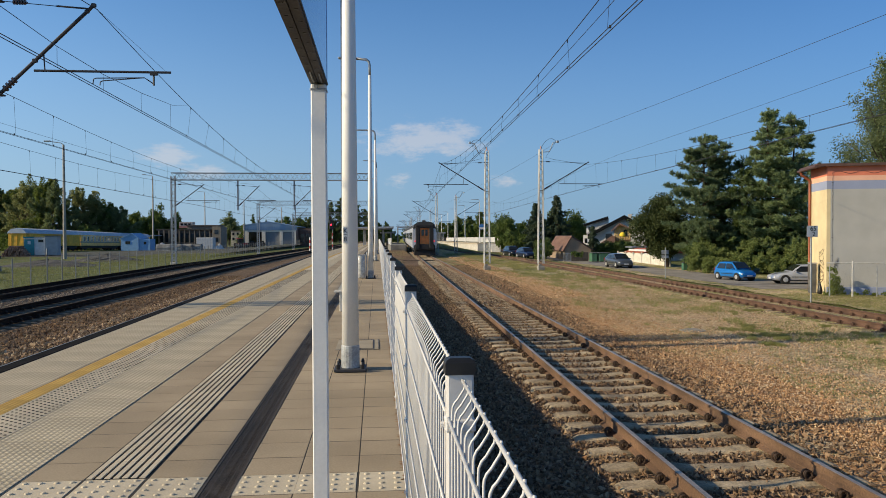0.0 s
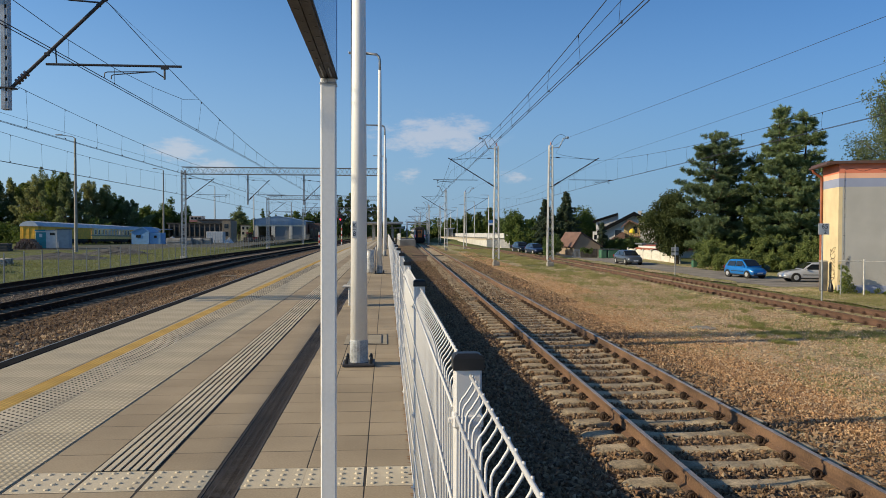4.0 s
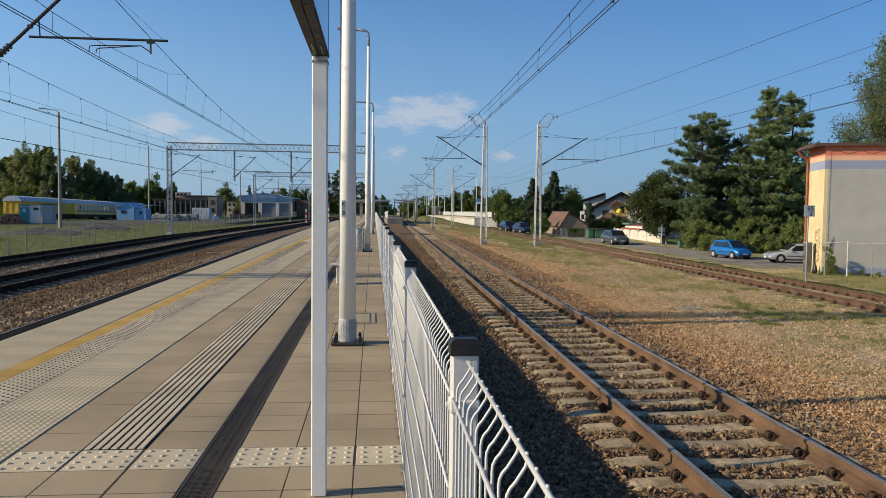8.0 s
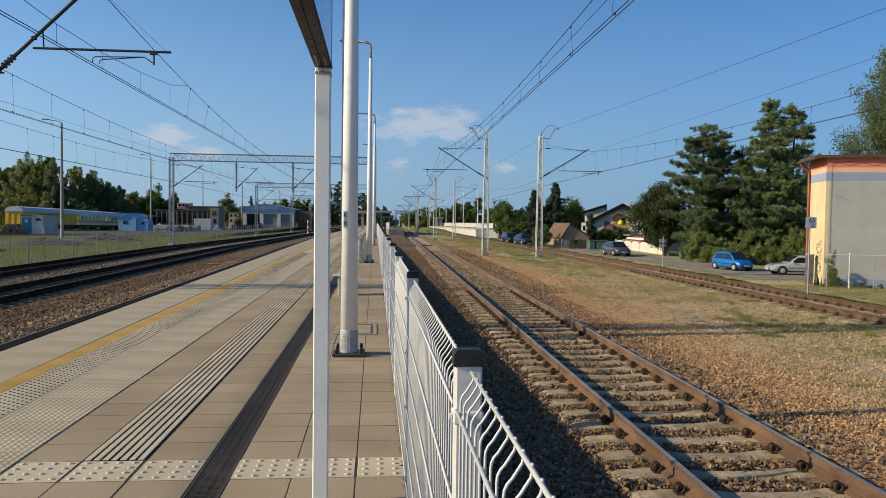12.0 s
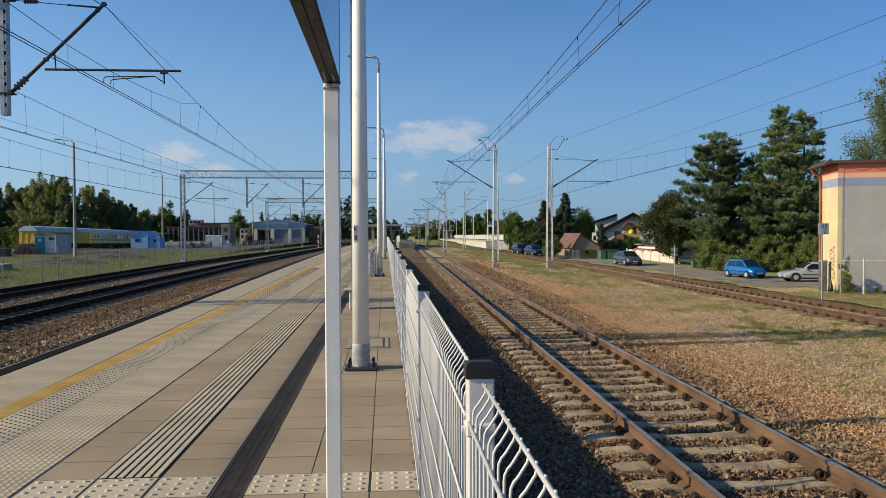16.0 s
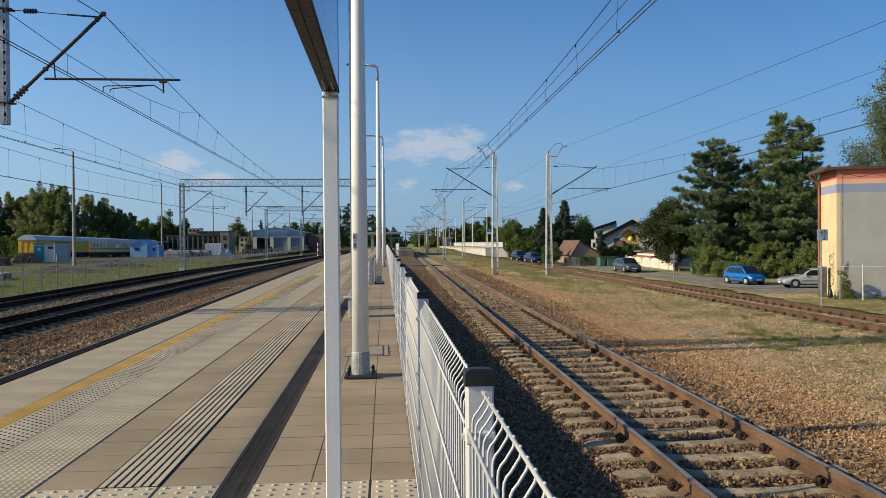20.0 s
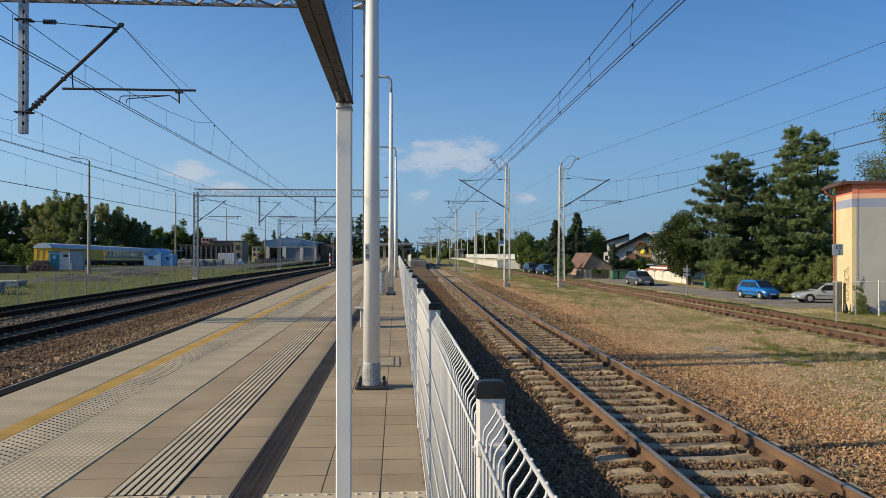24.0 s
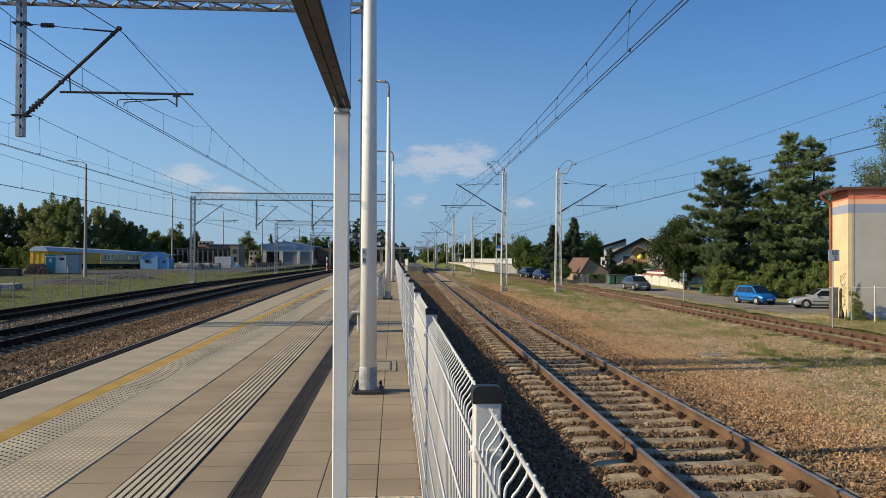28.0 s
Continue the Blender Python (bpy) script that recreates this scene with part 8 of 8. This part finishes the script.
# workshop hall with three bays
hl = thing("workshop_hall", pose(0, 0, 0), "pale workshop hall with roller doors and blue-grey metal fascia", "building")
hall_w = mat("hall_wall", (0.74, 0.68, 0.57), 0.9, var=0.08)
tin = mat("hall_tin", (0.24, 0.34, 0.46), 0.5, 0.3, var=0.1, scale=0.5)
shut = mat("roller_door", (0.20, 0.22, 0.24), 0.6, var=0.05)
X0, X1, Z0, ZW = -39.6, -24.3, -1.9, 3.1
for a_, b_ in ((X0, -38.4), (-34.5, -33.4), (-29.2, -28.2), (-24.9, X1)):
    part("pier", Shape().box(((a_ + b_) / 2, 234, (Z0 + ZW) / 2), (b_ - a_, 0.6, ZW - Z0)), hall_w, hl)
part("lintel", Shape().box(((X0 + X1) / 2, 234.02, 2.87), (X1 - X0, 0.56, 0.5)), hall_w, hl)
for a_, b_ in ((-33.4, -29.2), (-28.2, -24.9)):
    part("roller_door", Shape().box(((a_ + b_) / 2, 234.15, 0.35), (b_ - a_, 0.1, 4.6)), shut, hl)
fa = part("fascia", Shape().prism([(X0 - 0.4, ZW), (X1 + 0.2, ZW), (X1 + 0.2, 4.3), (-32.6, 5.75), (X0 - 0.4, 4.75)], "y", 233.6, 233.75), tin, hl, "ribbed blue-grey metal fascia")
for k in range(20):
    part("fascia_rib", Shape().box((X0 + 0.78 * k, 233.56, 3.75), (0.10, 0.06, 1.25)), tin, fa)
part("roof", Shape().prism([(X0 - 0.5, 4.75), (-32.6, 5.8), (X1 + 0.3, 4.3), (X1 + 0.3, 4.1), (-32.6, 5.6), (X0 - 0.5, 4.55)], "y", 233.5, 262), tin, hl)
part("back_wall", Shape().box(((X0 + X1) / 2, 258, 0.6), (X1 - X0, 0.3, 5.2)), conc_dark, hl)
part("side_wall", Shape().box((X0 + 0.15, 246, 0.8), (0.3, 24, 5.4)), hall_w, hl)
part("side_wall", Shape().box((X1 - 0.15, 246, 1.0), (0.3, 24, 5.8)), mat("hall_brick", (0.24, 0.15, 0.11), 0.9, var=0.2), hl)
part("annex", Shape().box((-20.5, 250, 0.9), (7.0, 18, 5.6)), mat("annex_brown", (0.20, 0.13, 0.10), 0.9, var=0.2), hl)
for k in range(4):
    part("annex_window", Shape().box((-23.2 + 1.7 * k, 240.96, 0.6), (1.0, 0.06, 2.6)), glass_dark, hl)
for k, (x, y) in enumerate(((-36.6, 226), (-38.0, 215), (-33.5, 224))):
    eq = thing("yard_machine", pose(x, y, yard(y)), "dark machine parked before the hall doors", "machine")
    part("body", Shape().box((0, 0, 0.9), (2.6, 1.6, 1.0), b=0.12), coach_dark, eq)
    part("hood", Shape().box((0.4, 0, 1.6), (1.1, 1.3, 0.7), b=0.12), coach_dark, eq)
    for wx in (-0.9, 0.9):
        part("wheel", Shape().wheel((wx, -0.8, 0.4), 0.4, 0.3), tyre_m, eq)

# woods on the left
rng = random.Random(77)
for i in range(17):
    x = -104 + 2.55 * i + rng.uniform(-0.6, 0.6)
    y = 188 + rng.uniform(-8, 8)
    top = (13.2, 12.4, 13.0, 12.0, 12.6, 12.9, 11.4, 11.6, 13.8, 12.3, 14.0, 12.9, 11.6, 12.0, 10.6, 8.2, 6.4)[i]
    broadleaf(pose(x, y, yard(y)), "tall leafy tree at the wood's edge", top + 1.9, 4.6, 1.5, LEAF[("willow", "wood", "wood", "poplar")[i % 4]], 21000, 0.33, 100 + i, trunk_r=0.22, low=0.1, spray=0.35)
thicket("undergrowth", pose(0, 0, -1.9), "dark dense undergrowth below the wood", [(-112 + 3.0 * i, 178 + 3 * math.sin(i), 2.0 + 0.6 * math.sin(2.2 * i), 3.4) for i in range(17)], LEAF["oak"], 26000, 0.55, 130)
for i, (x, y, h, w) in enumerate(((-72.9, 237, 9.8, 4.2), (-67.3, 240, 10.8, 4.9), (-62.6, 242, 9.3, 3.7))):
    broadleaf(pose(x, y, yard(y)), "round leafy tree behind the depot", h, w, 1.0, LEAF["oak"], 16000, 0.48, 140 + i, trunk_r=0.2, low=0.1, full=1.1)
broadleaf(pose(-52.0, 275, -1.9), "round-crowned tree behind the yard", 9.6, 4.8, 2.0, LEAF["willow"], 6000, 0.6, 150, trunk_r=0.25)
broadleaf(pose(-44.0, 262, -1.9), "leafy tree beside the hall", 6.5, 3.0, 1.0, LEAF["oak"], 4000, 0.5, 151)
for i, x in enumerate((-43.6, -41.4, -39.2)):
    broadleaf(pose(x, 275, -1.9), "slim poplar behind the hall", 10.8 - 0.9 * i, 1.3, 1.0, LEAF["dark"], 3000, 0.5, 152 + i)
for i in range(8):
    broadleaf(pose(-37.0 + 2.7 * i, 290 + 4 * (i % 3), -1.5), "leafy tree behind the hall", 8.6 + 1.2 * math.sin(2.3 * i), 3.4, 1.5, LEAF["oak" if i % 2 else "dark"], 4000, 0.6, 160 + i)
for i, (x, h) in enumerate(((-15.5, 13.5), (-12.5, 14.3), (-9.6, 12.4), (-6.6, 12.2), (-3.8, 11.0), (0.5, 5.5), (3.5, 5.0))):
    broadleaf(pose(x * 1.08, 282, -1.2), "tall tree beyond the platform end", h + 1.6, 2.6, 1.0, LEAF["dark"], 4000, 0.6, 180 + i, low=0.15)
for i in range(26):
    x = 12.0 + 2.1 * i
    h = (7.0, 7.4, 5.6, 6.6, 5.2)[i % 5] + 1.0 * math.sin(1.9 * i) + (2.4 if 8 <= i <= 11 else 0) - (2.6 if i < 5 else 0)
    broadleaf(pose(x * 1.02, 268 + 7 * math.sin(2.7 * i), -1.2), "leafy tree in the far row", h, 2.7, 1.0, LEAF[("oak", "dark", "poplar")[i % 3]], 3200, 0.6, 200 + i, low=0.1)
thicket("far_woods", pose(0, 0, -1.2), "distant dark line of woods", [(-260 + 11 * i, 520 + 10 * math.sin(i), 3.0 + 1.5 * math.sin(i * 1.7), 7.5) for i in range(52)], LEAF["dark"], 22000, 2.0, 240)


# ---- loose stones, grass tufts and weeds ----
def ico(seed):
    """A little angular stone."""
    r = random.Random(seed)
    v = [Vector(p) * r.uniform(0.34, 0.66) + Vector((r.uniform(-0.14, 0.14), r.uniform(-0.14, 0.14), r.uniform(-0.1, 0.1))) for p in ((1, 0, 0), (-1, 0, 0), (0, 1, 0), (0, -1, 0), (0.25, 0.15, 0.6), (-0.15, 0.2, -0.6))]
    f = [(0, 2, 4), (2, 1, 4), (1, 3, 4), (3, 0, 4), (2, 0, 5), (1, 2, 5), (3, 1, 5), (0, 3, 5)]
    return v, f


def stones(name, x_of, y0, y1, density, size, z0, dz, material, label, seed, keep=None, fall=None):
    """Crushed stone strewn over a strip; x_of gives the strip's two edges."""
    rng = np.random.default_rng(seed)
    y = rng.uniform(y0, y1, int(density * (y1 - y0) * 6))
    if fall:
        y = y0 + (y1 - y0) * rng.uniform(0, 1, len(y)) ** fall
    a, b_ = x_of(y)
    x = a + (b_ - a) * rng.uniform(0, 1, len(y))
    z = z0 + dz * rng.uniform(0, 1, len(y))
    ok = np.ones(len(y), bool) if keep is None else keep(x, y)
    pos = np.stack([x, y, z], -1)[ok]
    sc = size * rng.uniform(0.4, 1.45, (len(pos), 1)) * rng.uniform(0.4, 1.45, (len(pos), 3))
    for q in (0, 1, 2):
        v, f = ico(seed * 3 + q)
        me = scatter_mesh(name, v, f, pos[q::3], sc[q::3], material, seed * 3 + q)
        tagged(part(name, me, material), label, "stones", kind="stuff")


def not_on_sleeper(x, y):
    ph = np.mod(y - 6.05 - 0.5987 / 2 - 0.0212 * (x - (r1(y) + 0.7535)) * -1.0, 0.5987) - 0.5987 / 2
    on = (np.abs(ph) < 0.135) & (np.abs(x - r1(y) - 0.7535) < 1.28)
    rail = (np.abs(x - r1(y)) < 0.10) | (np.abs(x - r1(y) - 1.507) < 0.10)
    rng = np.random.default_rng(3)
    return ~((on | rail) & (rng.uniform(size=len(x)) > 0.03))


stones("ballast_stones", lambda y: (r1(y) - 1.30, r1(y) + 2.85), 4.2, 26, 330, 0.047, -0.992, 0.046, M["stones"], "brown crushed ballast stones between the sleepers", 1, not_on_sleeper, 1.5)
stones("ballast_stones", lambda y: (0.36 + 0 * y, r1(y) - 1.28), 3.6, 26, 230, 0.048, -1.0, 0.03, M["stones"], "brown crushed ballast stones beside the platform", 2, None, 1.5)
stones("ballast_stones", lambda y: (r1(y) - 1.9, r1(y) + 3.4), 26, 62, 105, 0.062, -0.985, 0.065, M["stones"], "brown crushed ballast stones farther along the track", 3, not_on_sleeper, 1.3)
stones("ballast_stones", lambda y: (12.0 + 0.011 * y, 14.7 + 0.011 * y), 14, 60, 45, 0.065, -0.985, 0.035, M["stones"], "rusty brown ballast stones in the side track", 9, None, 1.3)
orange_stones = island_mat("orange_stones", [(0.18, 0.105, 0.055), (0.48, 0.29, 0.145), (0.60, 0.40, 0.22), (0.27, 0.155, 0.08), (0.66, 0.50, 0.32), (0.46, 0.25, 0.12), (0.54, 0.36, 0.20)])
pale_stones = island_mat("pale_stones", [(0.17, 0.11, 0.065), (0.45, 0.32, 0.19), (0.55, 0.415, 0.265), (0.28, 0.18, 0.10), (0.62, 0.50, 0.345), (0.42, 0.26, 0.14), (0.48, 0.36, 0.225)])


def turf(x, y):
    """Where grass has closed over the stony field: above 0, thicker towards the rusty track and farther off."""
    v = np.array([0.8 * noise.noise((a * 0.5, c * 0.3, 3.1)) + 0.8 * noise.noise((a * 2.3, c * 1.5, 8.7)) for a, c in zip(x.tolist(), y.tolist())])
    return v - 0.40 + 0.055 * (np.asarray(x) - 10.0) + 0.005 * (np.asarray(y) - 20.0)


def bare(x, y):
    return turf(x, y) < 0.05


def thinning(x, y):
    """The orange gravel runs out from the track into the field."""
    return np.random.default_rng(12).uniform(0, 1, len(x)) > (x - r1(y) - 2.9) / 2.6
stones("gravel_stones", lambda y: (r1(y) + 2.6, r1(y) + 5.6), 7.5, 36, 300, 0.033, -0.972, 0.03, orange_stones, "orange-brown loose gravel stones", 4, thinning, 1.3)
stones("gravel_stones", lambda y: (r1(y) + 3.2, 12.2 + 0.011 * y), 9, 46, 270, 0.032, -0.981, 0.028, pale_stones, "pale loose gravel stones in the field", 5, bare, 1.2)
stones("ballast_stones", lambda y: (0.40 + 0 * y, r1(y) - 1.28), 26, 62, 75, 0.062, -1.0, 0.035, M["stones"], "brown ballast stones along the platform foot", 21, None, 1.3)
stones("ballast_stones", lambda y: (r1(y) + 3.3, r1(y) + 5.2), 30, 85, 50, 0.06, -0.985, 0.03, orange_stones, "orange-brown stones on the track's far shoulder", 22, None, 1.3)
brown_stones = island_mat("brown_stones", [(0.045, 0.029, 0.018), (0.15, 0.094, 0.053), (0.25, 0.158, 0.087), (0.09, 0.06, 0.04), (0.40, 0.28, 0.165), (0.20, 0.102, 0.05)])
stones("ballast_stones", lambda y: (-9.6 + 0 * y, -6.9 + 0 * y), 12, 48, 55, 0.060, -0.985, 0.03, brown_stones, "dark brown ballast stones beside the platform track", 6, None, 1.2)

stones("ballast_stones", lambda y: (-7.2 - 0.012 * y, -4.35 - 0.0115 * y), 8, 48, 70, 0.060, -0.945, 0.03, brown_stones, "brown ballast stones below the platform edge", 7, None, 1.3)
stones("ballast_stones", lambda y: (-7.85 - 0.002 * y, -7.05 - 0.002 * y), 12, 44, 13, 0.052, -0.935, 0.02, pale_stones, "loose tan stones spilled along the ballast shoulder", 17, None, 1.3)
grey_stones = island_mat("grey_stones", [(0.085, 0.068, 0.052), (0.18, 0.145, 0.11), (0.27, 0.22, 0.17), (0.13, 0.105, 0.085), (0.38, 0.32, 0.25)])
stones("ballast_stones", lambda y: (-13.75 - 0.004 * y, -12.25 - 0.004 * y), 18, 60, 35, 0.065, -0.972, 0.02, grey_stones, "grey gravel stones between two tracks", 8, None, 1.2)

GRASS_V = [(-0.06, 0, 0), (0.06, 0, 0), (0.02, 0.03, 0.6), (0.16, 0.10, 1.0)]
GRASS_F = [(0, 1, 2), (1, 3, 2)]


def tufts(name, spots, count, spread, h, material, label, seed, z):
    rng = np.random.default_rng(seed)
    sp = np.asarray(spots, float)
    k = rng.integers(0, len(sp), count)
    pos = np.stack([sp[k, 0] + rng.normal(0, 1, count) * spread * sp[k, 2], sp[k, 1] + rng.normal(0, 1, count) * spread * sp[k, 2] * 1.6, np.full(count, z)], -1)
    n = count
    ang_, lean, hh = rng.uniform(0, 2 * math.pi, n), rng.uniform(0.1, 0.6, n), h * rng.uniform(0.4, 1.3, n)
    c, s_ = np.cos(ang_), np.sin(ang_)
    bv = np.array(GRASS_V)
    w = 0.30
    lx = bv[None, :, 0] * w * h * 1.6 + bv[None, :, 2] * lean[:, None] * hh[:, None]
    lz = bv[None, :, 2] * hh[:, None]
    ly = bv[None, :, 1] * hh[:, None]
    v = np.stack([pos[:, None, 0] + lx * c[:, None] - ly * s_[:, None], pos[:, None, 1] + lx * s_[:, None] + ly * c[:, None], pos[:, None, 2] + lz], -1)
    me = scatter_mesh(name, GRASS_V, GRASS_F, np.zeros((n, 3)), np.ones(n), material, seed)
    me.vertices.foreach_set("co", v.reshape(-1))
    me.update()
    return tagged(part(name, me, material), label, "grass", kind="stuff")


g_dry = leaf_mat("grass_dry", (0.22, 0.19, 0.08), (0.34, 0.29, 0.14), 0.3)
g_green = leaf_mat("grass_green", (0.15, 0.172, 0.045), (0.30, 0.295, 0.105), 0.3)
patch = []
rng = random.Random(9)
for i in range(60):
    y = 13 + 60 * rng.random() ** 1.1
    patch.append((rng.uniform(9.0, 12.9) + 0.010 * y, y, rng.uniform(0.5, 1.3)))
tufts("grass_tufts", patch, 16000, 0.30, 0.11, g_green, "spreading green grass patches beside the rusty track", 16, -0.985)
g_far = leaf_mat("grass_far", (0.20, 0.20, 0.062), (0.37, 0.34, 0.135), 0.3)
weeds_at = [(6.8 + 0.02 * y + rng.uniform(0, 5.2), y, rng.uniform(0.5, 1.4)) for y in [9 + 45 * rng.random() ** 1.3 for _ in range(420)]]
tufts("grass_tufts", weeds_at, 15000, 0.07, 0.085, g_green, "small scattered weed tufts in the gravel", 61, -0.985)
g_meadow = leaf_mat("grass_meadow", (0.135, 0.165, 0.046), (0.285, 0.29, 0.11), 0.3)
rng = random.Random(4)
yy = 10 + 90 * np.random.default_rng(4).uniform(0, 1, 9000) ** 1.35
xx = 6.6 + 0.021 * yy + (5.6 - 0.010 * yy) * np.random.default_rng(5).uniform(0, 1, 9000)
g = turf(xx, yy)
spots = [(x, y, 0.35 + min(1.0, v)) for x, y, v in zip(xx, yy, g) if v > 0.05]
tufts("grass_tufts", [p for p in spots if p[1] < 24], 34000, 0.09, 0.075, g_green, "green grass patches in the stony field", 6, -0.985)
tufts("grass_tufts", [p for p in spots if p[1] >= 24], 46000, 0.17, 0.12, g_far, "thicker yellow-green grass patches farther along the field", 14, -0.985)
tufts("grass_tufts", [(x, y, 0.6) for x, y, v in zip(xx, yy, g) if -0.12 < v < 0.12], 40000, 0.22, 0.07, g_dry, "dry straw-coloured grass in the stony field", 7, -0.985)
tufts("grass_tufts", [(rng.uniform(14.9, 15.7) + 0.007 * y, y, 0.7) for y in [rng.uniform(16, 80) for _ in range(70)]], 9000, 0.3, 0.10, g_far, "patchy yellow-green grass on the bank beside the rusty track", 8, -1.0)
tufts("grass_tufts", [(-18.2 - 0.017 * y - 9 * rng.random(), y, 1.0) for y in [rng.uniform(30, 110) for _ in range(400)]], 22000, 0.8, 0.22, g_meadow, "green meadow grass behind the fence", 9, -1.06)
for i, yb in enumerate((21.0, 24.0, 27.0)):
    zb = sunk(17.0, yb + 1.5, -0.967)[2]
    near = [(*sunk(rng.uniform(16.0, 19.5), rng.uniform(yb, yb + 3), -0.967)[:2], rng.uniform(0.4, 1.2)) for _ in range(70)]
    tufts("grass_tufts", near[:45], 3000, 0.35, 0.12, g_green, "short green grass before the building", 30 + i, zb)
    tufts("grass_tufts", near[25:], 4500, 0.4, 0.09, g_dry, "dry straw grass before the building", 40 + i, zb)
k = low(30)
thicket("weeds", Matrix.Translation((0, 0, EYE_H)) @ Matrix.Scale(k, 4) @ Matrix.Translation((0, 0, -EYE_H)) @ pose(0, 0, -0.98), "tall weeds growing along the wall", [(18.1 + 0.35 * i, 29.25 - 0.10 * i, 0.10 + 0.06 * math.sin(2.1 * i), 0.13) for i in range(9)] + [(18.40, 29.2, 1.0, 0.20), (18.44, 29.2, 0.80, 0.20), (18.46, 29.2, 0.58, 0.25), (18.50, 29.2, 0.40, 0.28), (18.52, 29.2, 0.20, 0.33)], LEAF["weed"], 5000, 0.06, 60)

M["manhole"] = mat("manhole_concrete", (0.27, 0.25, 0.21), 0.95, var=0.3, scale=4)
mh = thing("manhole_cover", pose(8.2, 19.05, -0.985), "low grey concrete manhole slab in the gravel", "manhole")
part("slab", Shape().tube([(0, 0, -0.02), (0, 0, 0.025), (0, 0, 0.035)], [0.33, 0.33, 0.29], 20), M["manhole"], mh)
part("lid", Shape().tube([(0, 0, 0.03), (0, 0, 0.048)], 0.22, 16), M["manhole"], mh)

rod = thing("loose_plank", pose(-8.35, 41.4, -0.955, 0, 0, 34), "pale plank lying on the ballast", "plank")
part("plank", Shape().box((0, 0, 0.02), (0.85, 0.12, 0.04), b=0.006), mat("pale_wood", (0.55, 0.47, 0.33), 0.9, var=0.2), rod)


motions()
